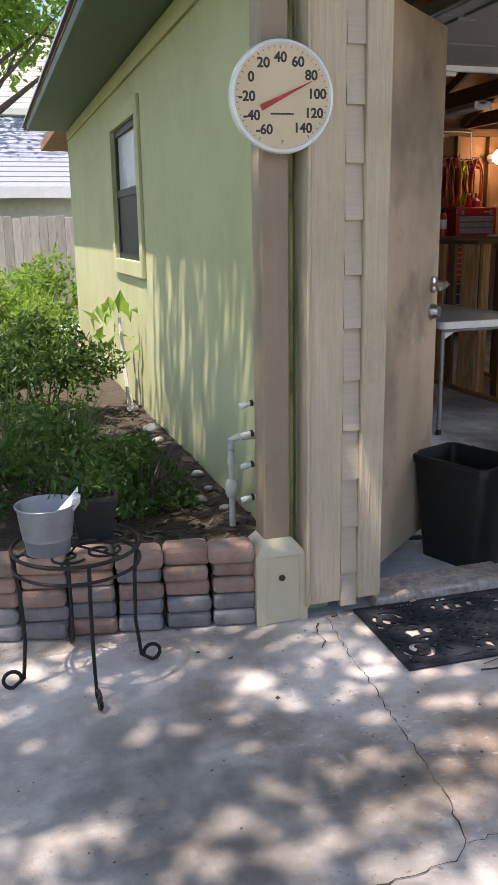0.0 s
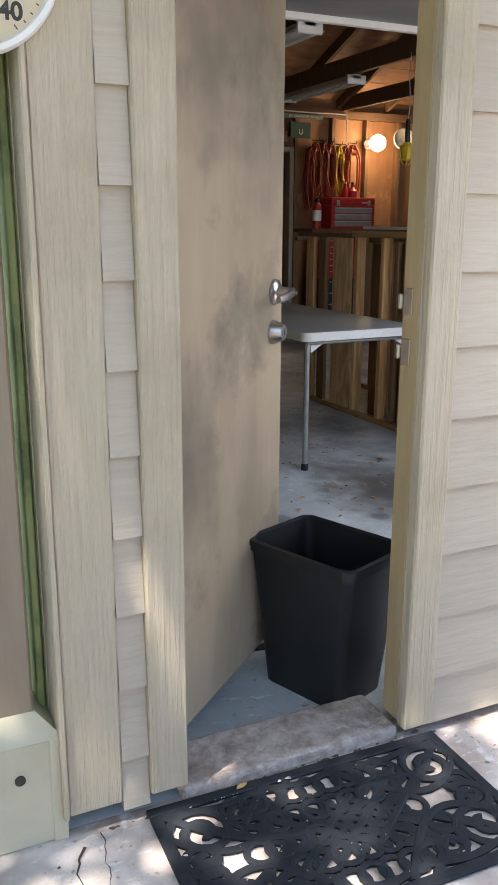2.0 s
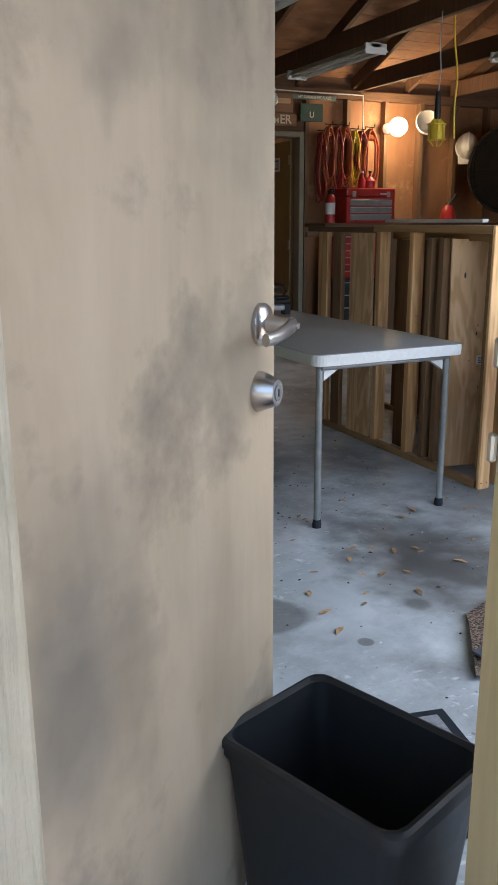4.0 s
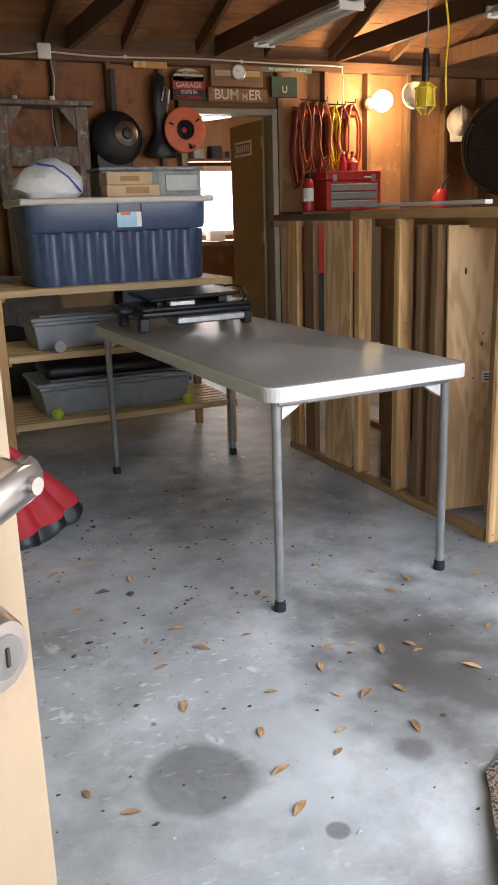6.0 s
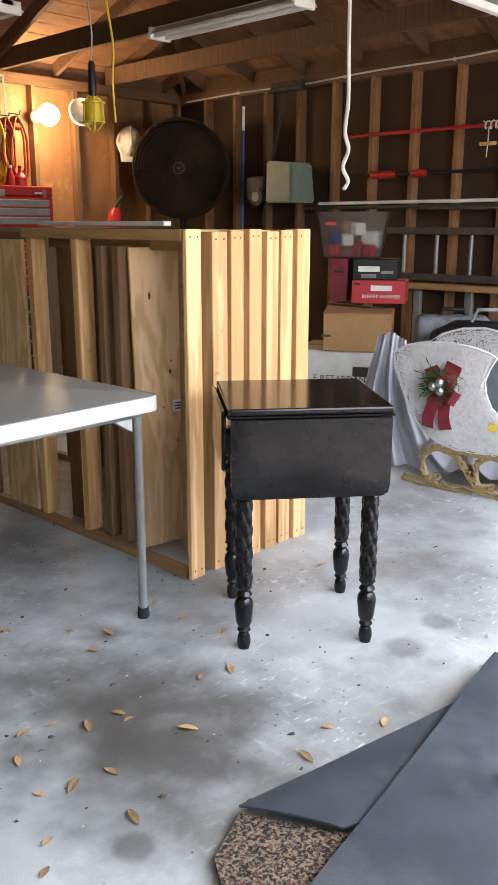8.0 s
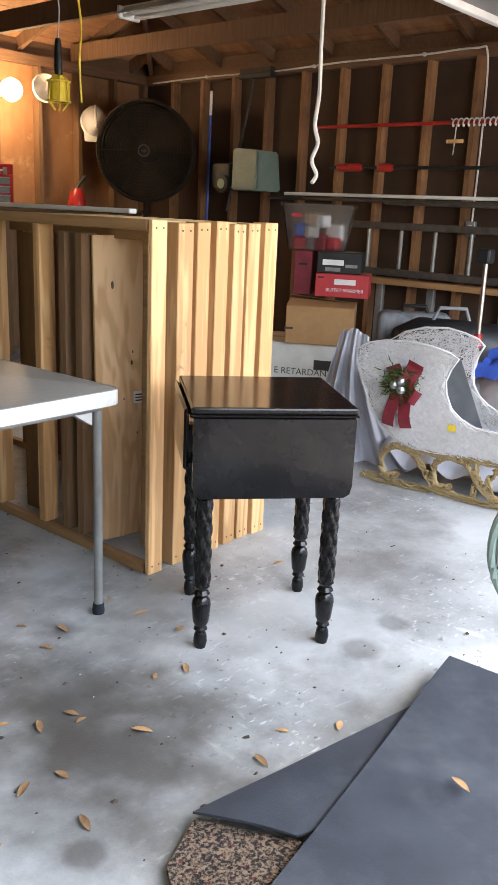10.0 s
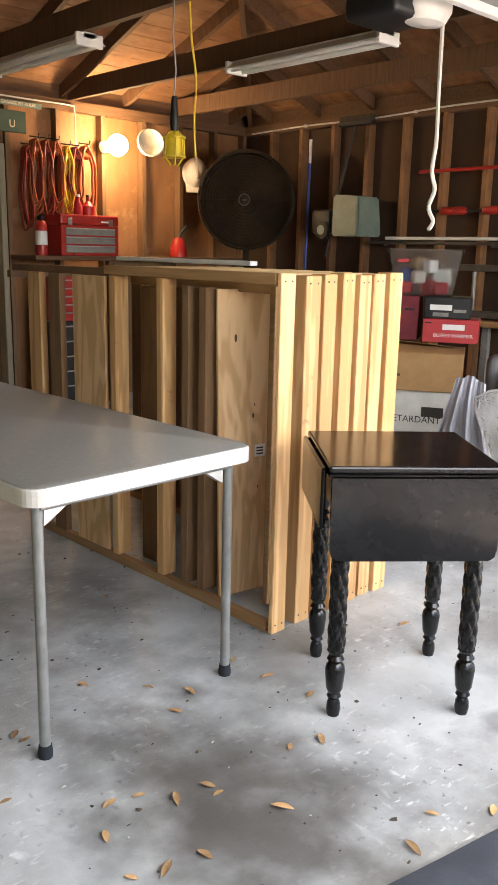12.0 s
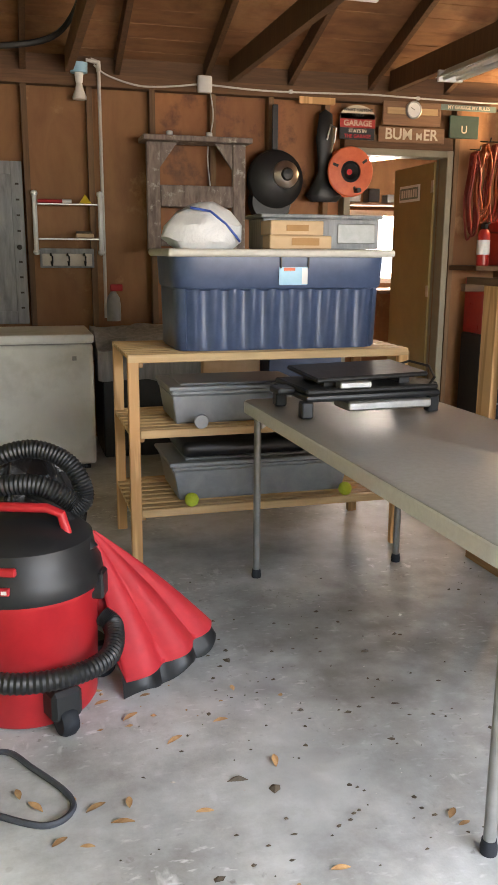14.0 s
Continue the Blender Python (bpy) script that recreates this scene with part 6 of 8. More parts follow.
hk = thing("hook_board", pose(2.14, 9.205, 1.255), "pale wooden board with three dark coat hooks", "hook rack")
part("board", B(-0.18, 0.18, -0.02, 0, -0.065, 0.065, 0.004), M["greywash"], hk)
part("panel", B(-0.165, 0.165, -0.024, -0.0205, -0.05, 0.03, 0.002), M["lid"], hk)
for x in (-0.11, 0.0, 0.11):
    part("hook", tube(bmesh.new(), [(x, -0.025, 0.02), (x, -0.055, 0.03), (x + 0.01, -0.06, 0.01), (x + 0.01, -0.05, -0.03), (x + 0.005, -0.085, -0.045), (x, -0.10, -0.02)], 0.006, 8), M["iron"], hk)
cab = thing("cabinet_door", pose(1.56, 9.10, 0.825, -4), "grey-washed wooden cabinet door leaning on the wall", "cabinet door")
part("panel", B(-0.24, 0.24, 0.0, 0.014, 0.08, 0.97), M["greywash"], cab)
for x in (-0.31, 0.235):
    part("stile", B(x, x + 0.075, -0.006, 0.02, 0.0, 1.05, 0.004), M["greywash"], cab)
for z in (0.0, 0.965):
    part("rail", B(-0.235, 0.235, -0.005, 0.019, z, z + 0.085, 0.004), M["greywash"], cab)
part("knob", lathe(bmesh.new(), [(0, 0), (0.01, 0), (0.017, 0.02), (0.012, 0.028), (0, 0.03)], 16, pose(0.27, -0.006, 0.5, 90)), M["ink"], cab, smooth=True)
for k in range(9):
    part("carving", B(0.262, 0.285, -0.009, -0.006, 0.1 + 0.1 * k, 0.112 + 0.1 * k, m=Matrix.Translation((0, 0, 0))), M["ink"], cab)

# paint-spattered stand hanging on the wall
st = thing("wooden_stand", pose(3.01, 9.13, 1.30), "paint-spattered wooden step stand hung on the wall", "step stool")
part("top_plank", B(-0.37, 0.37, -0.17, 0.07, 0.715, 0.75, 0.005), M["weathered"], st)
for x in (-0.34, 0.25):
    part("post", B(x, x + 0.09, -0.10, -0.06, 0.0, 0.714, 0.006), M["weathered"], st)
part("mid_shelf", B(-0.249, 0.249, -0.10, 0.05, 0.30, 0.44, 0.005), M["weathered"], st)
part("low_rail", B(-0.249, 0.249, -0.09, -0.06, 0.04, 0.09, 0.004), M["weathered"], st)
for sx in (-1, 1):
    bm = bmesh.new()
    v = [bm.verts.new(p) for p in ((sx * 0.249, -0.085, 0.713), (sx * 0.249, -0.085, 0.55), (sx * 0.13, -0.085, 0.713))]
    w = [bm.verts.new(q.co + Vector((0, 0.02, 0))) for q in v]
    bm.faces.new(v), bm.faces.new(w[::-1])
    for k in range(3):
        bm.faces.new((v[k], v[(k + 1) % 3], w[(k + 1) % 3], w[k]))
    part("gusset", bm, M["weathered"], st)
for x in (-0.18, 0.09):
    solo("paint_jar", lathe(bmesh.new(), [(0, 0), (0.022, 0), (0.022, 0.03), (0.018, 0.034), (0, 0.034)], 16), M["white"], pose(3.01 + x, 9.05, 2.051), "small white jar on the wooden stand", "jar", "small jars on the stand", smooth=True)
hd = thing("black_bowl_fixture", pose(3.59, 9.15, 1.80), "round black hanging shade with a chrome hub", "fixture")
part("disc", lathe(bmesh.new(), [(0.0, 0.0), (0.18, 0.0), (0.205, 0.02), (0.195, 0.06), (0.14, 0.10), (0.0, 0.115)], 40, pose(0, 0, 0, 90)), M["black"], hd, smooth=True)
part("hub", lathe(bmesh.new(), [(0.0, 0.10), (0.095, 0.10), (0.09, 0.125), (0.05, 0.15), (0.0, 0.155)], 32, pose(0.05, 0, 0.03, 90)), M["nickel"], hd, "shiny chrome hub", smooth=True)
part("hub_cap", lathe(bmesh.new(), [(0.0, 0.15), (0.045, 0.15), (0.035, 0.17), (0.0, 0.175)], 24, pose(0.05, 0, 0.03, 90)), M["black"], hd, smooth=True)
part("drip", lathe(bmesh.new(), [(0.0, 0.0), (0.16, 0.0), (0.14, 0.05), (0.0, 0.06)], 30, pose(-0.03, 0, -0.15, 90)), M["black"], hd, smooth=True)
part("strap", B(-0.02, 0.02, -0.02, 0.0, 0.2, 0.5, 0.003), M["black"], hd)
part("bracket", B(-0.03, 0.03, 0.0, 0.066, -0.05, 0.05, 0.003), M["iron"], hd)
hb = thing("tool_holster", pose(3.97, 9.19, 1.66), "black hanging tool with a curved wire handle", "tool")
bm = bmesh.new()
lathe(bm, [(0.0, 0.0), (0.10, 0.0), (0.14, 0.04), (0.09, 0.12), (0.05, 0.2), (0.055, 0.32), (0.07, 0.42), (0.05, 0.60), (0.0, 0.63)], 20, Matrix.Diagonal((1, 0.4, 1, 1)) @ pose(0, -0.08, 0))
part("body", bm, M["black"], hb, smooth=True)
part("wire_handle", tube(bmesh.new(), [(0.0, -0.07, 0.42), (0.02, -0.09, 0.52), (0.06, -0.09, 0.50), (0.05, -0.08, 0.40)], 0.007, 8), M["alu"], hb, smooth=True)
rl = thing("cord_reel", pose(4.13, 9.13, 1.865), "orange plastic extension cord reel", "cord reel")
part("front_flange", lathe(bmesh.new(), [(0.075, 0.0), (0.17, 0.0), (0.172, 0.012), (0.165, 0.02), (0.075, 0.024), (0.075, 0.0)], 44, pose(0, -0.06, 0, 90), caps=False), M["orange"], rl, "orange flange", smooth=True)
part("back_flange", lathe(bmesh.new(), [(0.0, 0.0), (0.17, 0.0), (0.17, 0.012), (0.0, 0.012)], 44, pose(0, 0.04, 0, 90)), M["orange"], rl, smooth=True)
part("core", lathe(bmesh.new(), [(0.0, 0.0), (0.074, 0.0), (0.074, 0.09), (0.055, 0.10), (0.0, 0.06)], 30, pose(0, 0.02, 0, 90)), M["black"], rl, "black hub", smooth=True)
part("wound_cord", lathe(bmesh.new(), [(0.08, 0.0), (0.14, 0.01), (0.145, 0.05), (0.14, 0.085), (0.08, 0.09)], 40, pose(0, 0.035, 0, 90)), M["redcloth"], rl, smooth=True)
for a in (35, 160, 285):
    c, s = math.cos(radians(a)), math.sin(radians(a))
    part("slot", B(-0.02, 0.02, -0.0865, -0.0835, -0.009, 0.009, 0.002, m=pose(0.125 * c, 0, 0.125 * s, 0, -a, 0)), M["ink"], rl)
part("crank", C((0.04, -0.085, -0.13), (0.04, -0.15, -0.13), 0.016), M["black"], rl)


# cords on hooks
def cord_loop(x, z, w, h, material, seed, label):
    t = thing("cord_coil", pose(x, 9.19, z), label, "extension cord", "coiled cords on the wall")
    rg = random.Random(seed)
    bm = bmesh.new()
    for k in range(5):
        dw, dh, dy = w * rg.uniform(0.7, 1.1), h * rg.uniform(0.85, 1.08), -0.02 - 0.018 * k
        tube(bm, [(dw * math.sin(2 * math.pi * i / 28) * (0.45 + 0.55 * math.sin(math.pi * i / 28)), dy + 0.01 * math.sin(i), -dh * 0.5 * (1 - math.cos(2 * math.pi * i / 28)) + 0.02) for i in range(28)], 0.0085, 6, True)
    part("coil", bm, material, t, smooth=True)
    part("hook", tube(bmesh.new(), [(0, 0.02, 0.05), (0, -0.12, 0.03), (0, -0.13, 0.06)], 0.005, 6), M["iron"], t)
    part("wrap", tube(bmesh.new(), [(-0.025, -0.05, -0.05), (0.025, -0.06, -0.06)], 0.03, 10), material, t)


for k, (x, z, w, h, c) in enumerate(((5.16, 2.02, 0.05, 0.62, "red"), (5.24, 2.08, 0.07, 0.55, "orange"), (5.33, 2.08, 0.06, 0.60, "red"), (5.42, 2.08, 0.08, 0.52, "orange"), (5.52, 2.05, 0.05, 0.50, "yellow"), (5.60, 2.05, 0.06, 0.42, "red"), (5.70, 2.07, 0.11, 0.50, "orange"))):
    cord_loop(x, z, w, h, M["cord" + c] if c != "yellow" else M[c], k, {"orange": "coiled orange extension cord on a hook", "red": "coiled red extension cord on a hook", "yellow": "coiled yellow cord on a hook"}[c])

bn = thing("wall_bench", pose(5.03, 8.80, 0), "dark wooden bench shelf along the back wall", "bench")
part("top", B(0.0, 2.2, 0.0, 0.40, 1.18, 1.215, 0.004), M["oldpinex"], bn)
for x in (0.70, 1.4, 2.1):
    part("support", B(x, x + 0.06, 0.06, 0.12, 0.0, 1.179, 0.003), M["oldpine"], bn)
part("back_board", B(0.95, 1.9, 0.36, 0.385, 0.002, 1.179), M["oldpine"], bn)


def tool_box():
    t = thing("tool_box", pose(5.56, 8.97, 1.216), "red metal toolbox with grey drawers", "toolbox")
    part("case", B(-0.27, 0.27, -0.11, 0.12, 0.0, 0.24, 0.006), M["redpaint"], t)
    part("lid", B(-0.272, 0.272, -0.112, 0.122, 0.243, 0.32, 0.012, seg=2), M["redpaint"], t)
    for k in range(3):
        d = part("drawer", B(-0.23, 0.23, -0.117, -0.111, 0.025 + 0.068 * k, 0.082 + 0.068 * k, 0.002), M["steel"], t, "grey drawer front")
        part("pull", B(-0.23, 0.23, -0.124, -0.1175, 0.07 + 0.068 * k, 0.080 + 0.068 * k, 0.002), M["alu"], d)
    for x in (-0.19, 0.19):
        part("latch", B(x - 0.02, x + 0.02, -0.118, -0.1125, 0.235, 0.29, 0.002), M["nickel"], t, "bright latch")
    part("name_bar", B(0.1, 0.2, -0.1135, -0.1125, 0.262, 0.275), M["white"], t)


def tool_chest():
    t = thing("tool_chest", pose(5.39, 8.98, 0), "tall red and black rolling tool chest", "tool chest")
    part("lower_case", B(-0.23, 0.23, -0.16, 0.20, 0.06, 0.70, 0.006), M["black"], t, "black lower cabinet")
    part("upper_case", B(-0.22, 0.22, -0.16, 0.20, 0.705, 1.12, 0.006), M["redpaint"], t, "red upper chest")
    for k in range(6):
        d = part("drawer", B(-0.20, 0.20, -0.167, -0.161, 0.725 + 0.064 * k, 0.782 + 0.064 * k, 0.002), M["redpaint"], t)
        part("pull", B(-0.13, 0.13, -0.176, -0.1675, 0.765 + 0.064 * k, 0.776 + 0.064 * k, 0.002), M["alu"], d, "bright pull")
    for k in range(5):
        d = part("drawer", B(-0.21, 0.21, -0.167, -0.161, 0.09 + 0.12 * k, 0.20 + 0.12 * k, 0.002), M["black"], t)
        part("pull", B(-0.13, 0.13, -0.176, -0.1675, 0.178 + 0.12 * k, 0.19 + 0.12 * k, 0.002), M["alu"], d, "bright pull")
    for x in (-0.18, 0.18):
        for y in (-0.12, 0.16):
            part("caster", C((x - 0.012, y, 0.03), (x + 0.012, y, 0.03), 0.03), M["rubber"], t)


tool_box()
tool_chest()
ex = thing("fire_extinguisher", pose(5.15, 8.92, 1.216), "red fire extinguisher with a white label", "fire extinguisher")
part("cylinder", lathe(bmesh.new(), [(0, 0), (0.044, 0.0), (0.046, 0.01), (0.046, 0.22), (0.035, 0.25), (0.016, 0.265), (0, 0.266)], 24), M["redpaint"], ex, smooth=True)
part("label", lathe(bmesh.new(), [(0.0465, 0.08), (0.0475, 0.081), (0.0475, 0.185), (0.0465, 0.186)], 24), M["white"], ex)
part("valve", B(-0.014, 0.014, -0.03, 0.03, 0.266, 0.30, 0.004), M["black"], ex)
part("lever", B(-0.008, 0.008, -0.07, 0.02, 0.30, 0.312, 0.003), M["black"], ex)
for k, (x, c, l) in enumerate(((5.63, "redcloth", "red plastic bottle on the toolbox"), (5.72, "red", "red plastic container on the toolbox"))):
    b = thing("bottle", pose(x - 0.1, 8.99, 1.5375), l, "bottle")
    part("body", lathe(bmesh.new(), [(0, 0), (0.035 + 0.02 * k, 0), (0.036 + 0.02 * k, 0.07), (0.015, 0.11), (0.013, 0.14), (0, 0.14)], 18), M[c], b, smooth=True)
    part("cap", C((0, 0, 0.1405), (0, 0, 0.16), 0.015), M["white" if k == 0 else "black"], b)
fn = thing("funnel_can", pose(6.55, 8.98, 1.216), "red fuel can with a black spout", "fuel can")
part("body", lathe(bmesh.new(), [(0, 0), (0.085, 0), (0.085, 0.03), (0.06, 0.13), (0.03, 0.17), (0, 0.17)], 20), M["redpaint"], fn, smooth=True)
part("spout", tube(bmesh.new(), [(0, 0, 0.165), (0.02, 0, 0.2), (0.09, 0, 0.27)], 0.014, 8), M["black"], fn, smooth=True)
lb = thing("wall_bulb", pose(5.925, 9.16, 2.11), "bright bare bulb in a wall socket", "lamp")
part("socket", lathe(bmesh.new(), [(0, 0), (0.05, 0), (0.045, 0.03), (0.025, 0.05), (0, 0.05)], 20, pose(0, 0.04, 0, 90) @ Matrix.Diagonal((1, 1, 1.9, 1))), M["white"], lb, smooth=True)
bulb_ob = part("bulb", lathe(bmesh.new(), [(0, 0.0), (0.02, 0.0), (0.035, 0.02), (0.068, 0.06), (0.075, 0.09), (0.062, 0.13), (0.03, 0.15), (0, 0.152)], 24, pose(0, -0.056, 0, 90) @ Matrix.Scale(1.18, 4)), M["bulbglass"], lb, "glowing warm bulb", smooth=True)
bulb_ob.visible_shadow = False


# hanging lamps, hat, fan
def cage_lamp(x, y, z, material, top, label, dx=0.0):
    t = thing("cage_lamp", pose(x, y, z), label, "work lamp")
    bm = bmesh.new()
    for k in range(6):
        a = k * math.pi / 3
        tube(bm, [(0.02 * math.cos(a), 0.02 * math.sin(a), 0.06), (0.052 * math.cos(a), 0.052 * math.sin(a), 0.03), (0.055 * math.cos(a), 0.055 * math.sin(a), -0.06), (0.02 * math.cos(a), 0.02 * math.sin(a), -0.10)], 0.004, 6)
    for zz in (0.03, -0.06):
        tube(bm, [(0.055 * math.cos(q * 0.3142), 0.055 * math.sin(q * 0.3142), zz) for q in range(20)], 0.004, 6, True)
    part("cage", bm, material, t, smooth=True)
    part("reflector", lathe(bmesh.new(), [(0.0, 0.058), (0.03, 0.058), (0.046, 0.02), (0.048, -0.055), (0.0, -0.06)], 18, Matrix.Translation((0, 0.004, 0)) @ Matrix.Diagonal((0.92, 0.85, 1, 1))), material, t, smooth=True)
    part("handle", lathe(bmesh.new(), [(0, 0.06), (0.019, 0.06), (0.021, 0.10), (0.016, 0.20), (0.012, 0.22), (0, 0.22)], 16), M["black"], t, "black rubber handle", smooth=True)
    part("cord", tube(bmesh.new(), [(0, 0, 0.22), (0.01, 0, 0.34), (-0.006 + 0.6 * dx, 0, 0.5), (dx, 0, top - z)], 0.004, 6), M["zinc"], t, "thin grey hanging chain cord", smooth=True)


cage_lamp(4.452, 6.35, 1.79, M["yellow"], 2.46, "yellow caged work lamp hanging from a joist")
cable("yellow_cord", [(4.545, 6.35, 2.47), (4.556, 6.35, 2.30), (4.588, 6.35, 2.10), (4.578, 6.35, 1.92), (4.588, 6.35, 1.74)], 0.0055, M["yellow"], "yellow cord hanging from a joist beside the work lamp")
jl = thing("wall_work_lamp", pose(6.33, 9.18, 2.135), "pale unlit dome work lamp clamped to a stud", "lamp")
part("dome", lathe(bmesh.new(), [(0.03, 0.0), (0.045, 0.02), (0.075, 0.045), (0.105, 0.10), (0.115, 0.15), (0.120, 0.152), (0.112, 0.155), (0.10, 0.10), (0.07, 0.05), (0.03, 0.012)], 32, pose(0, -0.03, 0, 78, 0, -22)), M["lid"], jl, "pale dome shade", smooth=True)
part("socket", lathe(bmesh.new(), [(0.0, -0.05), (0.028, -0.05), (0.03, 0.0), (0.0, 0.012)], 20, pose(0, -0.03, 0, 78, 0, -22)), M["white"], jl, smooth=True)
part("guard_ring", tube(bmesh.new(), [(0.112 * math.cos(q * 0.2618), 0.112 * math.sin(q * 0.2618), 0.0) for q in range(24)], 0.004, 6, True), M["zinc"], jl, m=pose(0, -0.03, 0, 78, 0, -22) @ pose(0, 0, 0.162))
part("clamp", B(-0.02, 0.045, 0.0, 0.034, -0.03, 0.03, 0.004), M["zinc"], jl)
ht = thing("hard_hat", pose(6.80, 9.06, 1.95, 68, 0, -30) @ Matrix.Scale(0.90, 4), "white hard hat hung on a stud of the back wall", "hard hat")
part("shell", lathe(bmesh.new(), [(0.145, 0.0), (0.13, 0.006), (0.128, 0.04), (0.12, 0.085), (0.10, 0.115), (0.065, 0.138), (0.03, 0.147), (0.0, 0.149)], 32, Matrix.Diagonal((0.9, 1.12, 1, 1))), M["offwhite"], ht, smooth=True)
part("ridge", B(-0.012, 0.012, -0.11, 0.11, 0.09, 0.153, 0.006), M["offwhite"], ht)
part("brim", B(-0.10, 0.10, -0.20, -0.10, 0.0, 0.008, 0.003), M["offwhite"], ht)
part("peg", C((0.0, 0.10, 0.02), (0.02, 0.02, -0.20), 0.008), M["iron"], ht)


def drum_fan():
    t = thing("drum_fan", pose(6.93, 8.5, 0, 0, 0, -52), "large black drum fan on a stand", "fan")
    R, zc = 0.42, 1.71
    part("shell", lathe(bmesh.new(), [(R - 0.01, -0.11), (R, -0.10), (R, 0.10), (R - 0.012, 0.11), (R - 0.02, 0.10), (R - 0.02, -0.10)], 48, pose(0, 0, zc, 90)), M["fanblack"], t, smooth=True)
    bm = bmesh.new()
    for k in range(13):
        r = 0.07 + 0.027 * k
        tube(bm, [(r * math.cos(q * math.pi / 20), -0.115, zc + r * math.sin(q * math.pi / 20)) for q in range(40)], 0.0035, 4, True)
    for k in range(12):
        a = k * math.pi / 6
        tube(bm, [(0.06 * math.cos(a), -0.112, zc + 0.06 * math.sin(a)), (R * math.cos(a), -0.108, zc + R * math.sin(a))], 0.004, 4)
    ob = part("grille", bm, M["fanblack"], t)
    ob["kind"] = "stuff"
    part("backing", lathe(bmesh.new(), [(0.0, 0.0), (R - 0.03, 0.0), (R - 0.03, 0.01), (0.0, 0.01)], 40, pose(0, 0.09, zc, 90)), M["fanblack"], t)
    part("hub", lathe(bmesh.new(), [(0.0, 0.0), (0.055, 0.0), (0.058, 0.01), (0.05, 0.02), (0.0, 0.02)], 28, pose(0, -0.115, zc, 90)), M["fanblack"], t, smooth=True)
    part("hub_ring", tube(bmesh.new(), [(0.047 * math.cos(q * 0.2618), -0.138, zc + 0.047 * math.sin(q * 0.2618)) for q in range(24)], 0.005, 6, True), M["rubbersheet"], t, "grey hub ring")
    part("hub_bar", B(-0.02, 0.02, -0.140, -0.136, zc - 0.006, zc + 0.006), M["rubbersheet"], t)
    part("motor", C((0, -0.05, zc), (0, 0.08, zc), 0.10, n=24), M["fanblack"], t)
    part("pole", C((0, 0.0, 0.03), (0, 0.0, zc - R + 0.01), 0.025), M["fanblack"], t)
    part("base", lathe(bmesh.new(), [(0, 0), (0.26, 0), (0.26, 0.02), (0.05, 0.035), (0, 0.035)], 32), M["fanblack"], t, smooth=True)


drum_fan()

# ---- inside: ceiling things ----


def shop_light(x, y0, y1, label, z=2.44):
    t = thing("shop_light", pose(x, (y0 + y1) / 2, z), label, "ceiling light")
    h = (y1 - y0) / 2
    part("housing", B(-0.04, 0.04, -h, h, -0.035, 0.0, 0.004), M["white"], t)
    bm = bmesh.new()
    for s in (-1, 1):
        v = [bm.verts.new(p) for p in ((s * 0.04, -h, -0.012), (s * 0.04, h, -0.012), (s * 0.10, h, -0.058), (s * 0.10, -h, -0.058))]
        w = [bm.verts.new(q.co + Vector((0, 0, 0.003))) for q in v]
        bm.faces.new(v), bm.faces.new(w[::-1])
        for k in range(4):
            bm.faces.new((v[k], v[(k + 1) % 4], w[(k + 1) % 4], w[k]))
    part("reflector", bm, M["white"], t, "white sloping reflector")
    for s in (-1, 1):
        part("fluorescent_tube", C((s * 0.045, -h + 0.02, -0.055), (s * 0.045, h - 0.02, -0.055), 0.013, n=12), M["tube"], t, "unlit white tube", smooth=True)
        part("end_cap", B(-0.085, 0.085, s * (h - 0.012) - 0.012, s * (h - 0.012) + 0.012, -0.075, -0.006, 0.003), M["white"], t)


shop_light(4.52, 7.19, 8.41, "unlit white twin-tube shop light under a joist")
shop_light(5.56, 5.93, 7.15, "unlit white twin-tube shop light under a joist")
shop_light(3.28, 5.72, 6.94, "unlit white twin-tube shop light under a joist")
op = thing("door_opener", pose(4.93, 5.42, 2.27), "white and black garage door opener motor", "door opener")
part("housing", B(-0.15, 0.15, -0.13, 0.16, 0.0, 0.15, 0.03, seg=3), M["black"], op, smooth=True)
part("lens", lathe(bmesh.new(), [(0, -0.03), (0.09, -0.02), (0.12, 0.03), (0.12, 0.08), (0, 0.08)], 24, pose(0.10, -0.10, 0.02) @ Matrix.Diagonal((1.2, 0.8, 1, 1))), M["offwhite"], op, "white light cover", smooth=True)
part("rail", B(-0.02, 0.02, -2.7, -0.13, 0.08, 0.12, 0.003), M["zinc"], op)
for x in (-0.12, 0.12):
    part("hanger", B(x, x + 0.025, 0.06, 0.063, 0.14, 0.45), M["zinc"], op)
cable("pull_rope", [(5.12, 5.29, 2.30), (5.118, 5.285, 2.0), (5.125, 5.285, 1.8), (5.10, 5.28, 1.66), (5.13, 5.28, 1.58), (5.085, 5.275, 1.50), (5.12, 5.27, 1.44), (5.09, 5.27, 1.40)], 0.010, M["cable"], "white twisted pull rope hanging from the opener", "rope")
cable("wall_cable", [(7.535, 9.1, 2.37), (7.535, 8.4, 2.385), (7.535, 7.6, 2.38), (7.535, 6.9, 2.40), (7.535, 6.2, 2.40), (7.535, 5.80, 2.41), (7.53, 5.70, 2.36), (7.535, 5.68, 1.9), (7.535, 5.68, 1.25)], 0.007, M["cable"], "grey cable along the side wall plate", clips=((7.54, 8.4, 2.385), (7.54, 7.2, 2.39), (7.54, 6.2, 2.40)))
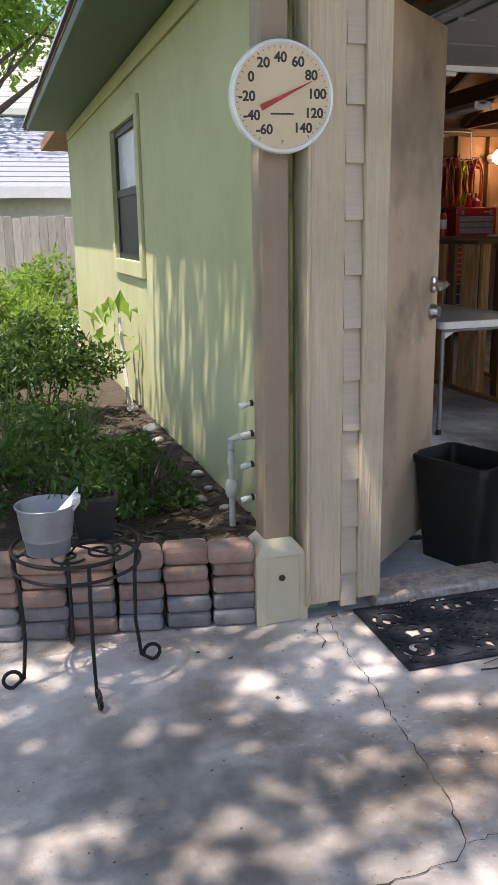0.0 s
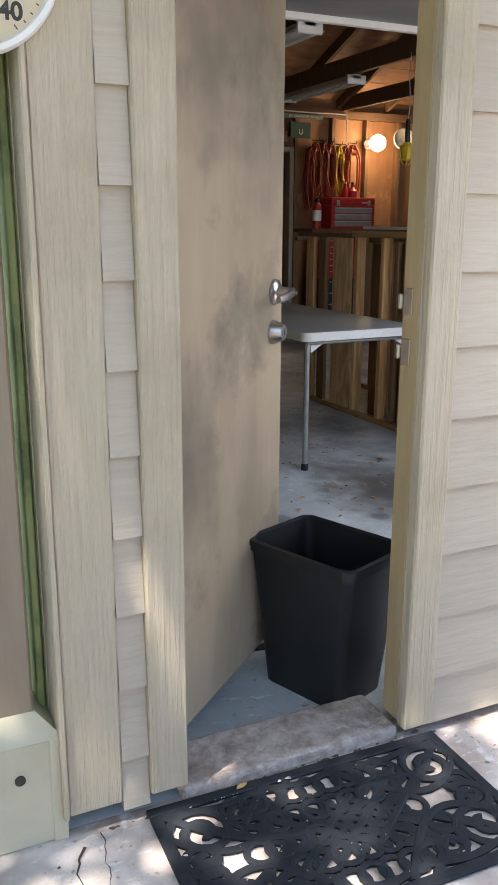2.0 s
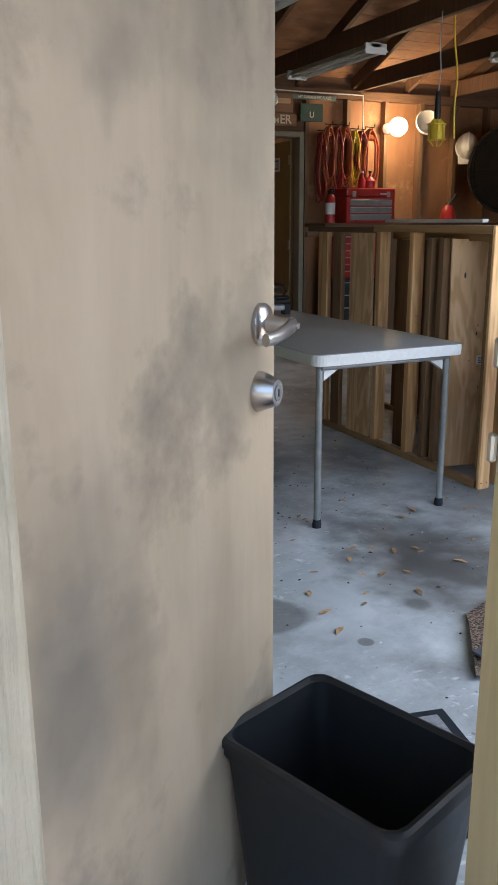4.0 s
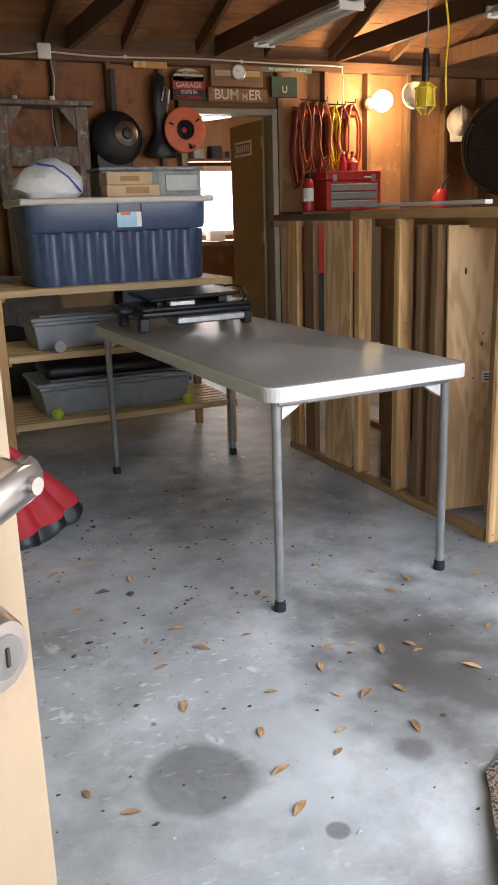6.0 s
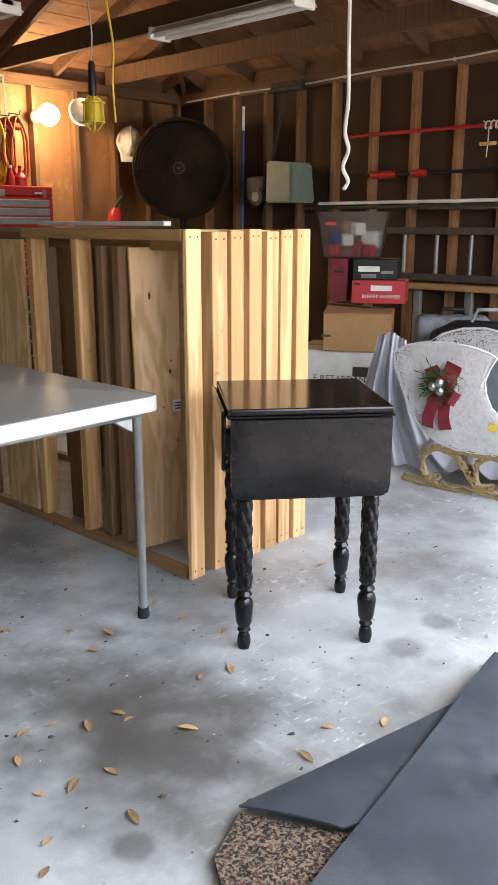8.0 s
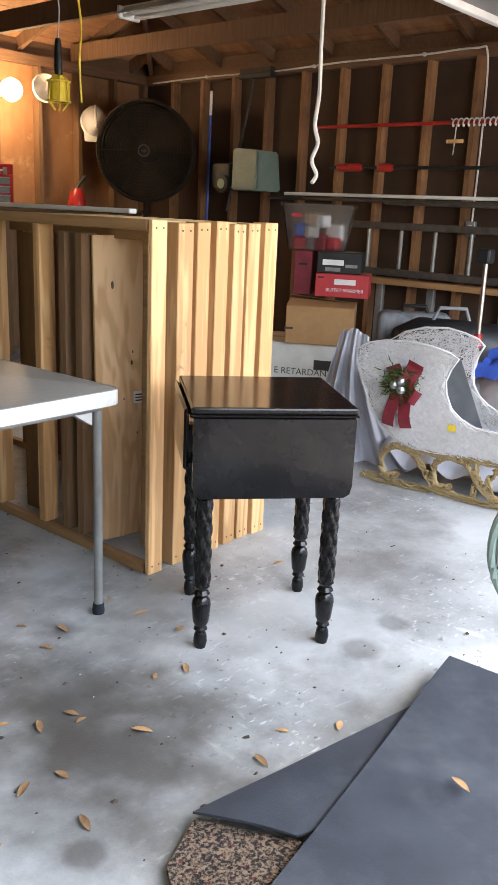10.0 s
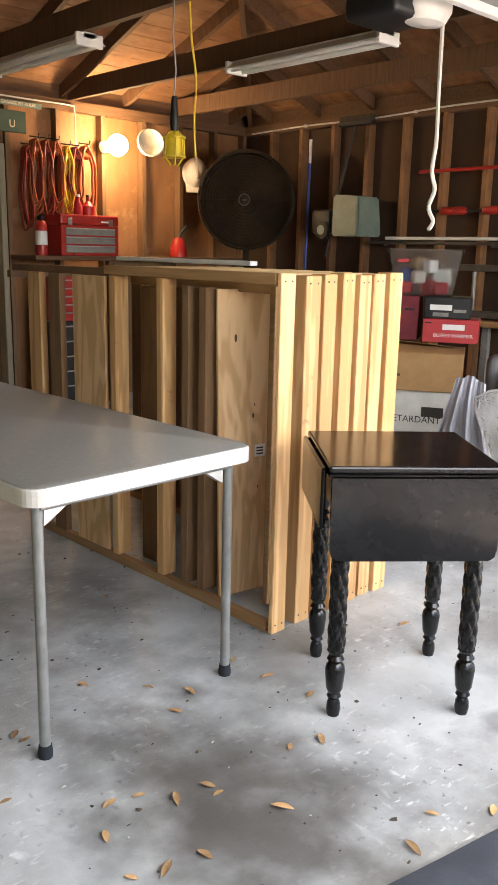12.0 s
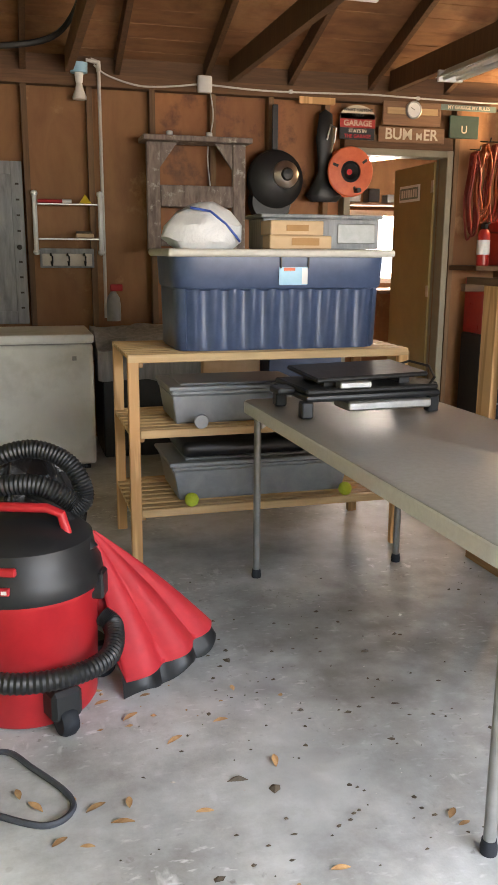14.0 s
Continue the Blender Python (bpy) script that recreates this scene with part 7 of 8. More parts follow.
cable("wiring_bundle", [(1.2, 8.9, 2.52), (1.7, 8.75, 2.47), (2.05, 8.7, 2.52), (2.2, 8.6, 2.65), (2.25, 8.4, 2.8)], 0.018, M["black"], "black wiring bundle under the roof")

# ---- inside: side wall ----


def pole(name, y0, y1, z, r, material, label, cat, x=7.50):
    t = thing(name, pose(x, (y0 + y1) / 2, z), label, cat)
    part("shaft", C((0, y0 - (y0 + y1) / 2, 0), (0, y1 - (y0 + y1) / 2, 0), r, n=12), material, t, smooth=True)
    for y in (y0 + 0.15, y1 - 0.15):
        part("bracket", B(0.0, 0.05, y - (y0 + y1) / 2 - 0.008, y - (y0 + y1) / 2 + 0.008, -r - 0.012, -r, 0.001), M["iron"], t)
    return t


rp = pole("red_pole", 5.35, 7.1, 1.925, 0.014, M["redpaint"], "long red pole with white cord wound round it", "pole")
bm = bmesh.new()
tube(bm, [(0.026 * math.cos(i * 0.7), -0.85 + 0.0045 * i, 0.026 * math.sin(i * 0.7)) for i in range(120)], 0.006, 6)
part("wound_cord", bm, M["cable"], rp, smooth=True)
part("toggle", B(-0.02, 0.0, -0.43, -0.30, -0.14, -0.115, 0.004), M["pine"], rp, "small wooden toggle")
part("toggle_cord", tube(bmesh.new(), [(0, -0.36, 0), (-0.012, -0.365, -0.12), (-0.012, -0.36, -0.22)], 0.004, 6), M["cable"], rp)
pl2 = pole("pruning_pole", 5.30, 6.95, 1.62, 0.013, M["black"], "black pruning pole with red fittings", "pole")
for y in (0.68, 0.58, 0.30):
    part("fitting", tube(bmesh.new(), [(0, y - 0.07, 0), (0, y - 0.04, 0), (0, y + 0.05, 0.0), (0, y + 0.07, 0)], lambda u: 0.018 + 0.014 * (0.2 < u < 0.9), 10), M["redpaint"], pl2, "red fitting", smooth=True)
for z, y0, y1, x in ((1.41, 5.0, 7.35, 7.44), (1.375, 5.0, 7.55, 7.47), (1.36, 4.9, 6.35, 7.42)):
    pole("metal_pipe", y0, y1, z, 0.013, M["white"] if z > 1.4 else M["darksteel"], "long thin pipe on wall brackets", "pipe", x)
ld = thing("extension_ladder", pose(7.46, 5.55, 0.85), "aluminium ladder hung sideways on the wall", "ladder")
for z in (0.0, 0.345):
    part("ladder_rail", B(-0.02, 0.02, -1.25, 1.12, z - 0.026, z + 0.026, 0.004), M["darksteel"], ld)
for k in range(8):
    part("rung", C((0, -1.08 + 0.29 * k, 0.03), (0, -1.08 + 0.29 * k, 0.315), 0.015, n=10), M["steel"], ld, smooth=True)
lg = thing("timber_ledge", pose(7.46, 5.4, 0.76), "pine ledge board carrying the ladder", "ledge")
part("board", B(-0.06, 0.085, -1.2, 1.05, 0.0, 0.045, 0.003), M["piney"], lg)
for y in (-0.9, -0.2, 0.5, 0.95):
    part("brace", B(0.02, 0.06, y, y + 0.06, -0.76, -0.001, 0.003), M["steel"], lg)
ob = thing("outlet_box", pose(7.55, 5.68, 1.20), "small grey metal outlet box on a stud", "outlet")
part("box", B(-0.04, 0, -0.035, 0.035, -0.055, 0.055, 0.004), M["zinc"], ob)
part("socket", B(-0.043, -0.0405, -0.015, 0.015, -0.03, 0.03), M["white"], ob)
br = thing("broom", pose(7.42, 8.25, 0), "broom with a blue handle against the wall", "broom")
part("handle", C((0, 0, 0.2), (0.03, 0, 2.05), 0.012), M["bluestripe"], br)
part("grip", C((0.0303, 0, 2.051), (0.033, 0, 2.25), 0.013), M["white"], br)
part("bristles", B(-0.03, 0.03, -0.13, 0.13, 0.0, 0.2, 0.01), M["litter"], br)
pb = thing("push_broom", pose(7.40, 7.85, 1.45), "black push broom hung head up on the wall", "broom")
part("handle", C((0.02, 0.15, -0.2), (0.05, -0.10, 0.87), 0.013), M["iron"], pb)
part("head", B(0.02, 0.09, -0.30, 0.06, 0.87, 0.91, 0.006), M["black"], pb)
part("bristles", B(0.03, 0.08, -0.29, 0.05, 0.911, 0.95), M["litter"], pb)
gm = thing("grass_catcher", pose(7.32, 7.62, 1.42), "pale green garden machine hung on the wall", "garden tool")
bm = bmesh.new()
a = [bm.verts.new(p) for p in ((-0.12, -0.16, 0.0), (0.2, -0.16, 0.0), (0.2, 0.13, 0.0), (-0.12, 0.13, 0.0))]
b = [bm.verts.new(p) for p in ((-0.08, -0.12, 0.32), (0.2, -0.12, 0.32), (0.2, 0.16, 0.34), (-0.08, 0.16, 0.34))]
bm.faces.new(a[::-1]), bm.faces.new(b)
for k in range(4):
    bm.faces.new((a[k], a[(k + 1) % 4], b[(k + 1) % 4], b[k]))
bmesh.ops.bevel(bm, geom=bm.edges[:], offset=0.015, segments=2, affect="EDGES")
part("body", bm, M["teal"], gm, smooth=True)
part("engine", B(-0.10, 0.18, 0.17, 0.38, 0.02, 0.22, 0.03, seg=2), M["black"], gm, smooth=True)
part("wheel", C((-0.13, 0.23, 0.05), (-0.10, 0.23, 0.05), 0.075, n=24), M["black"], gm)
part("wheel_cap", C((-0.136, 0.23, 0.05), (-0.131, 0.23, 0.05), 0.04, n=20), M["teal"], gm)


# stack of boxes
def carton(name, m, w, d, h, material, label, writing=(), flaps=False, tape=True):
    t = thing(name, m, label, "box")
    part("carton", B(-w / 2, w / 2, -d / 2, d / 2, 0, h, 0.004), material, t)
    if flaps:
        for s in (-1, 1):
            part("flap", grid(bmesh.new(), 2, 2, lambda u, v: (-w / 2 + w * u, s * (d / 2 - d * 0.49 * v), h + 0.004 + (0.05 if s > 0 else 0.03) * v * (1 - 0.7 * u)), 0.003), material, t)
    elif tape:
        part("tape", B(-w / 2 - 0.001, w / 2 + 0.001, -0.025, 0.025, h, h + 0.001), M["cardlight"], t)
    for txt, x, z, s, c in writing:
        if txt:
            words("lettering", txt, s, M[c], t, pose(x, -d / 2 - 0.0005, z, 90), depth=0.0004)
        else:
            part("print_bar", B(x - s, x + s, -d / 2 - 0.002, -d / 2 - 0.0005, z - s * 0.25, z + s * 0.25), M[c], t)
    return t


# faces look back towards the entry
RB = -48
carton("printed_box", pose(6.42, 6.22, 0.0, 0, 0, -62), 0.62, 0.5, 0.43, M["cream2"], "white carton with printed warnings", (("E RETARDANT", 0.0, 0.24, 0.06, "ink"), ("TIPS", -0.1, 0.06, 0.05, "ink"), ("", 0.14, 0.31, 0.07, "ink"), ("", 0.14, 0.28, 0.07, "ink")))
carton("open_carton", pose(6.40, 6.12, 0.433, 0, 0, -58), 0.44, 0.44, 0.245, M["card"], "open brown cardboard box with loose flaps", (("", -0.2, 0.1, 0.03, "ink"),), flaps=True)
carton("red_appliance_box", pose(6.54, 6.06, 0.735, 0, 0, -60), 0.35, 0.32, 0.15, M["redbox"], "red appliance box lettered BUFFET WARMER", (("BUFFET WARMER", 0.02, 0.045, 0.032, "white"), ("", 0.02, 0.10, 0.07, "white"), ("", -0.14, 0.125, 0.02, "black")))
carton("black_appliance_box", pose(6.55, 6.10, 0.886, 0, 0, -60), 0.29, 0.30, 0.135, M["black"], "black appliance box with a white picture", (("", -0.04, 0.07, 0.07, "white"), ("", 0.08, 0.05, 0.04, "steel"), ("", -0.04, 0.025, 0.05, "steel")))
carton("dark_red_box", pose(6.46, 6.33, 0.735, 0, 0, -60), 0.12, 0.30, 0.286, M["burgundy"], "dark red box standing beside the appliance boxes", (("", 0.0, 0.2, 0.03, "black"),), tape=False)
cb = thing("clear_tub", pose(6.50, 6.27, 1.022, 0, 0, -57) @ Matrix.Diagonal((0.86, 0.86, 1.0, 1.0)), "translucent plastic tub of odds and ends", "storage box")
bm = bmesh.new()
rr = [[bm.verts.new((sx * w, sy * d, z)) for sx, sy in ((1, 1), (-1, 1), (-1, -1), (1, -1))] for w, d, z in ((0.22, 0.15, 0.0), (0.27, 0.19, 0.28), (0.285, 0.205, 0.28), (0.285, 0.205, 0.30), (0.265, 0.185, 0.30), (0.215, 0.145, 0.006))]
for a, b in zip(rr, rr[1:]):
    for k in range(4):
        bm.faces.new((a[k], a[(k + 1) % 4], b[(k + 1) % 4], b[k]))
bm.faces.new(rr[0][::-1]), bm.faces.new(rr[-1])
part("tub", bm, M["clear"], cb, "clear plastic tub")
for k, c in enumerate(("redbox", "lid", "white", "redcloth", "bluestripe", "cardlight", "redbox", "white")):
    part("item", B(-0.05, 0.05, -0.04, 0.04, 0, 0.08, 0.012, m=pose(-0.14 + 0.09 * (k % 4), -0.06 + 0.12 * (k // 4), 0.01 + 0.07 * (k % 3), 0, 0, 23 * k)), M[c], cb)
part("tub_label", B(-0.20, -0.12, -0.193, -0.1905, 0.215, 0.235, m=pose(0, 0.0, 0)), M["redbox"], cb)
su = thing("suitcase", pose(6.75, 5.62, 0, 0, 0, -55), "grey fabric suitcase standing upright", "suitcase")
part("shell", B(-0.24, 0.24, -0.12, 0.12, 0.03, 0.66, 0.05, seg=3), M["greywash"], su, smooth=True)
part("front_pocket", B(-0.19, 0.19, -0.15, -0.12, 0.10, 0.52, 0.03, seg=2), M["greywash"], su, smooth=True)
part("zip", tube(bmesh.new(), [(-0.16, -0.152, 0.14), (-0.16, -0.152, 0.45), (-0.12, -0.152, 0.49), (0.12, -0.152, 0.49), (0.16, -0.152, 0.45), (0.16, -0.152, 0.14)], 0.006, 6), M["black"], su)
part("handle", tube(bmesh.new(), [(-0.08, 0, 0.655), (-0.07, 0, 0.70), (0.07, 0, 0.70), (0.08, 0, 0.655)], 0.013, 8), M["black"], su, smooth=True)
for x in (-0.18, 0.18):
    part("wheel", C((x - 0.015, -0.08, 0.03), (x + 0.015, -0.08, 0.03), 0.03), M["black"], su)
db = thing("black_duffel", pose(6.55, 5.25, 0, 0, 0, -50), "black duffel bag heaped on boxes", "bag")
part("bag_body", lathe(bmesh.new(), [(0, -0.34), (0.12, -0.32), (0.17, -0.2), (0.18, 0.1), (0.15, 0.3), (0, 0.34)], 22, pose(0, 0, 0.49, 0, 90, 0), lambda co, a: co + 0.04 * noise.noise_vector(co * 5)), M["black"], db, smooth=True)
part("handle", tube(bmesh.new(), [(-0.12, -0.03, 0.64), (-0.08, -0.05, 0.74), (0.08, -0.05, 0.74), (0.12, -0.03, 0.64)], 0.012, 8), M["greyplastic"], db, smooth=True)
carton("brown_carton", pose(6.62, 5.25, 0.0, 0, 0, -50), 0.55, 0.38, 0.325, M["card"], "brown cardboard box under a bag")
sp = thing("tripod_stand", pose(6.35, 4.95, 0), "chrome stand pole with a black clamp head", "stand")
part("pole", C((0, 0, 0.05), (0.02, 0.02, 1.06), 0.014), M["nickel"], sp, smooth=True)
part("clamp", B(-0.03, 0.05, -0.02, 0.06, 1.03, 1.11, 0.012, seg=2), M["black"], sp)
part("collar", C((0.008, 0.008, 0.55), (0.012, 0.012, 0.63), 0.024), M["redpaint"], sp)
part("base", lathe(bmesh.new(), [(0, 0), (0.17, 0), (0.17, 0.02), (0.03, 0.05), (0, 0.05)], 24), M["black"], sp)


# ---- inside: sleigh under a cloth ----
def sleigh():
    """Decorative sleigh of white twisted vine on gold runners; local x along the body, y away."""
    t = thing("vine_sleigh", pose(5.20, 4.99, 0, 0, 0, -84), "decorative white vine sleigh on gold runners", "sleigh")
    near = [(-0.03, 0.64), (0.04, 0.68), (0.12, 0.70), (0.25, 0.71), (0.37, 0.70), (0.45, 0.68), (0.49, 0.66), (0.46, 0.61), (0.44, 0.55), (0.45, 0.49), (0.48, 0.43), (0.53, 0.39), (0.60, 0.36), (0.76, 0.355), (1.05, 0.34), (1.05, 0.22), (0.69, 0.22), (0.42, 0.205), (0.31, 0.21), (0.22, 0.235), (0.13, 0.29), (0.07, 0.37), (0.02, 0.48), (-0.02, 0.57)]
    far = [(-0.04, 0.64), (0.05, 0.70), (0.16, 0.735), (0.28, 0.745), (0.37, 0.73), (0.44, 0.71), (0.475, 0.68), (0.45, 0.63), (0.435, 0.56), (0.44, 0.49), (0.47, 0.44), (0.52, 0.40), (0.60, 0.36), (1.05, 0.34), (1.05, 0.22), (0.3, 0.22), (0.1, 0.35)]

    def inside(poly, x, z):
        hit = False
        for (x0, z0), (x1, z1) in zip(poly, poly[1:] + poly[:1]):
            if (z0 > z) != (z1 > z) and x < (x1 - x0) * (z - z0) / (z1 - z0) + x0:
                hit = not hit
        return hit

    def strands(poly, y, count, seed, r, lean):
        """Long bowed vine fibres inside the outline, most of them along one slant."""
        rg = random.Random(seed)
        V, F = [], []
        k = tries = 0
        while k < count and tries < 40000:
            tries += 1
            x, z, a = rg.uniform(-0.05, 1.05), rg.uniform(0.18, 0.78), lean + rg.gauss(0, 0.5) + (1.4 if rg.random() < 0.3 else 0)
            step, bend, dy = rg.uniform(0.022, 0.04), rg.uniform(-0.22, 0.22), rg.uniform(-0.012, 0.010)
            pts = []
            for _ in range(6):
                if not inside(poly, x, z):
                    break
                pts.append((x, z, a))
                x, z, a = x + step * math.cos(a), z + step * math.sin(a), a + bend
            if len(pts) < 3:
                continue
            i = len(V)
            for px, pz, pa in pts:
                nx, nz = -math.sin(pa) * r, math.cos(pa) * r
                V.extend([(px + nx, y + dy, pz + nz), (px - nx, y + dy, pz - nz), (px, y + dy - 1.8 * r, pz)])
            for b in range(i, i + 3 * (len(pts) - 1), 3):
                F.extend([(b, b + 3, b + 5, b + 2), (b + 2, b + 5, b + 4, b + 1), (b + 1, b + 4, b + 3, b)])
            k += 1
        me = bpy.data.meshes.new("vine_weave")
        me.from_pydata(V, [], F)
        me.materials.append(M["wicker"])
        ob = new("vine_weave", me)
        ob.parent = t
        ob["kind"] = "stuff"

    for poly, y, n, s, lean in ((near, 0.0, 5200, 1, -0.35), (far, 0.36, 1300, 2, 0.5)):
        strands(poly, y, n, s, 0.0013, lean)
        part("side_rim", tube(bmesh.new(), [(x, y, z) for x, z in poly], 0.0055, 6, True), M["wicker"], t, "white bound rim", smooth=True)
    # backing sheet added so that gaps between the strands read dark
    bm = bmesh.new()
    v0 = [bm.verts.new((x, 0.02, z)) for x, z in near]
    v1 = [bm.verts.new((x, 0.024, z)) for x, z in near]
    bm.faces.new(v0), bm.faces.new(v1[::-1])
    for k in range(len(near)):
        bm.faces.new((v0[k], v0[(k + 1) % len(near)], v1[(k + 1) % len(near)], v1[k]))
    bmesh.ops.triangulate(bm, faces=bm.faces[:])
    part("lining", bm, M["greyplastic"], t, "grey backing sheet added behind the vine weave for contrast")

    def vine(pts, r, seed):
        """A rope of rough gold strands wound round a line."""
        P, L = [Vector(p) for p in pts], []
        for i in range(len(P) - 1):
            p0, p1, p2, p3 = P[max(0, i - 1)], P[i], P[i + 1], P[min(len(P) - 1, i + 2)]
            for k in range(9):
                u = k / 9
                L.append(0.5 * (2 * p1 + (p2 - p0) * u + (2 * p0 - 5 * p1 + 4 * p2 - p3) * u * u + (3 * p1 - p0 - 3 * p2 + p3) * u ** 3))
        L.append(P[-1])
        rg, bm = random.Random(seed), bmesh.new()
        for q in range(9):
            ph, w = q * 0.698, rg.uniform(0.3, 0.8)
            tube(bm, [p + Vector((r * math.cos(ph + w * i) + rg.uniform(-0.004, 0.004), 0.6 * r * math.sin(ph + 1.3 * w * i), r * math.sin(ph + w * i) + rg.uniform(-0.003, 0.004))) for i, p in enumerate(L)], r * 0.36, 5)
        return bm

    for y in (0.0, 0.36):
        part("runner", vine([(0.06, y, 0.028), (0.25, y, 0.022), (0.45, y, 0.022), (0.75, y, 0.022), (1.05, y, 0.022)], 0.014, 3), M["gold"], t, "gold vine runner", smooth=True)
        part("bed_rail", vine([(0.27, y, 0.205), (0.5, y, 0.205), (0.75, y, 0.21), (1.05, y, 0.21)], 0.012, 4), M["gold"], t, "gold vine rail", smooth=True)
        for k in range(3):
            o = 0.27 * k
            part("scroll", vine([(0.24 + o, y, 0.06), (0.18 + o, y, 0.05), (0.155 + o, y, 0.10), (0.165 + o, y, 0.16), (0.21 + o, y, 0.20), (0.27 + o, y, 0.20), (0.34 + o, y, 0.165), (0.39 + o, y, 0.10), (0.45 + o, y, 0.05), (0.53 + o, y, 0.028)], 0.013, 5 + k), M["gold"], t, "gold vine scroll", smooth=True)
        part("strut", vine([(0.63, y, 0.03), (0.63, y, 0.12), (0.63, y, 0.20)], 0.010, 9), M["gold"], t, "gold vine strut", smooth=True)
    # bow with greenery and silver balls
    bow = part("bow", lathe(bmesh.new(), [(0, -0.012), (0.02, -0.01), (0.02, 0.01), (0, 0.012)], 14, pose(0.24, -0.04, 0.50, 90)), M["burgundy"], t, "burgundy bow")
    for dx, dz, w, h, a in ((0.045, 0.065, 0.04, 0.06, -20), (-0.03, 0.05, 0.035, 0.05, 25), (-0.035, -0.10, 0.03, 0.09, -8), (0.03, -0.10, 0.03, 0.09, 10), (0.05, -0.02, 0.035, 0.05, 60)):
        part("ribbon", grid(bmesh.new(), 6, 6, lambda u, v: (0.24 + dx + (u - 0.5) * 2 * w * math.cos(radians(a)) - (v - 0.5) * 2 * h * math.sin(radians(a)), -0.045 - 0.015 * math.sin(v * 6), 0.50 + dz + (v - 0.5) * 2 * h * math.cos(radians(a)) + (u - 0.5) * 2 * w * math.sin(radians(a))), 0.002), M["burgundy"], bow, smooth=True)
    leaves("greenery", 420, lambda r: (0.24 + r.normal(0, 0.035), -0.04 + r.normal(0, 0.008), 0.525 + r.normal(0, 0.03)), 0.05, M["foliage"], bow, 31, 0.1)
    for dx, dz in ((0.01, 0.02), (-0.025, 0.0), (0.012, -0.018)):
        part("ball", lathe(bmesh.new(), [(0, -0.022), (0.015, -0.016), (0.022, 0), (0.015, 0.016), (0, 0.022)], 16, pose(0.24 + dx, -0.065, 0.51 + dz)), M["alu"], bow, "silver ball", smooth=True)
    part("seat_tag", B(0.48, 0.52, -0.02, -0.016, 0.33, 0.36, 0.001), M["yellow"], t, "small yellow tag")


sleigh()


def drape(u, v):
    """Gathered at the top, folds fanning down and forward to the floor."""
    fold = (0.030 * math.sin(u * 19 + 1.5 * v) + 0.014 * math.sin(u * 43 + 1)) * (0.25 + 0.75 * v)
    z = 0.015 + 0.675 * (1 - v) ** 1.05 * (1 - 0.10 * abs(u - 0.45)) + 0.012 * noise.noise((u * 6, v * 6, 0))
    y = (5.34 + 0.14 * v) * (1 - u) + (5.16 - 0.36 * v ** 1.7) * u
    return (5.52 - 0.10 * v + fold, y + 0.5 * fold, z)


solo("silver_cloth", grid(bmesh.new(), 90, 34, drape, 0.004), M["fabric"], pose(0, 0, 0), "silver-grey satin cloth draped to the floor", "cloth", smooth=True)
solo("silver_cloth", grid(bmesh.new(), 40, 20, lambda u, v: (5.35 + 0.5 * v, 4.95 - 1.15 * u, 0.09 + 0.38 * v + 0.03 * math.sin(u * 30) * (1 - 0.5 * v) + 0.03 * noise.noise((u * 9, v * 5, 3))), 0.004), M["fabric"], pose(0, 0, 0), "silver-grey satin cloth bunched behind the sleigh", "cloth", smooth=True)
bc = thing("cloth_bundle", pose(5.95, 4.35, 0), "blue and white plastic bundles piled behind the sleigh", "bundle")
part("core", lathe(bmesh.new(), [(0.3, 0), (0.36, 0.2), (0.33, 0.42), (0.2, 0.55), (0, 0.60)], 28, None, lambda co, a: co + 0.10 * noise.noise_vector(co * 5)), M["fabric"], bc, smooth=True)
part("blue_sheet", grid(bmesh.new(), 14, 10, lambda u, v: (-0.26 + 0.2 * v, 0.30 - 0.5 * u, 0.52 + 0.1 * v + 0.05 * noise.noise((u * 7, v * 7, 1))), 0.004), M["bluestripe"], bc, smooth=True)


def wheel_thing():
    t = thing("bicycle_wheel", pose(4.30, 3.52, 0.30, 0, 0, 28), "bicycle wheel with a pale rim standing on the floor", "wheel")
    ring = lambda r, n=48: [(0, r * math.cos(2 * math.pi * k / n), r * math.sin(2 * math.pi * k / n)) for k in range(n)]
    part("tyre", tube(bmesh.new(), ring(0.285), 0.014, 8, True), M["teal"], t, smooth=True)
    part("rim", tube(bmesh.new(), ring(0.262), 0.010, 8, True), M["nickel"], t, smooth=True)
    bm = bmesh.new()
    for k in range(24):
        a = 2 * math.pi * k / 24
        tube(bm, [(0.02 * (-1) ** k, 0.02 * math.cos(a), 0.02 * math.sin(a)), (0, 0.26 * math.cos(a), 0.26 * math.sin(a))], 0.0012, 4)
    part("spokes", bm, M["nickel"], t)
    part("hub", C((-0.04, 0, 0), (0.04, 0, 0), 0.02), M["nickel"], t)


wheel_thing()


# ---- inside: floor mats ----
def sheet(name, quad, z, wave, th, material, label, cat, nx=24, ny=18, seed=0):
    """A bent sheet over the quad of four (x, y) corners; z(u, v) its height."""
    (ax, ay), (bx, by), (cx, cy), (dx, dy) = quad

    def f(u, v):
        x = (ax * (1 - u) + bx * u) * (1 - v) + (dx * (1 - u) + cx * u) * v
        y = (ay * (1 - u) + by * u) * (1 - v) + (dy * (1 - u) + cy * u) * v
        return (x, y, z(u, v) + wave * noise.noise((u * 4 + seed, v * 4, 0.5)))
    return solo(name, grid(bmesh.new(), nx, ny, f, th), material, pose(0, 0, 0), label, cat, smooth=True)


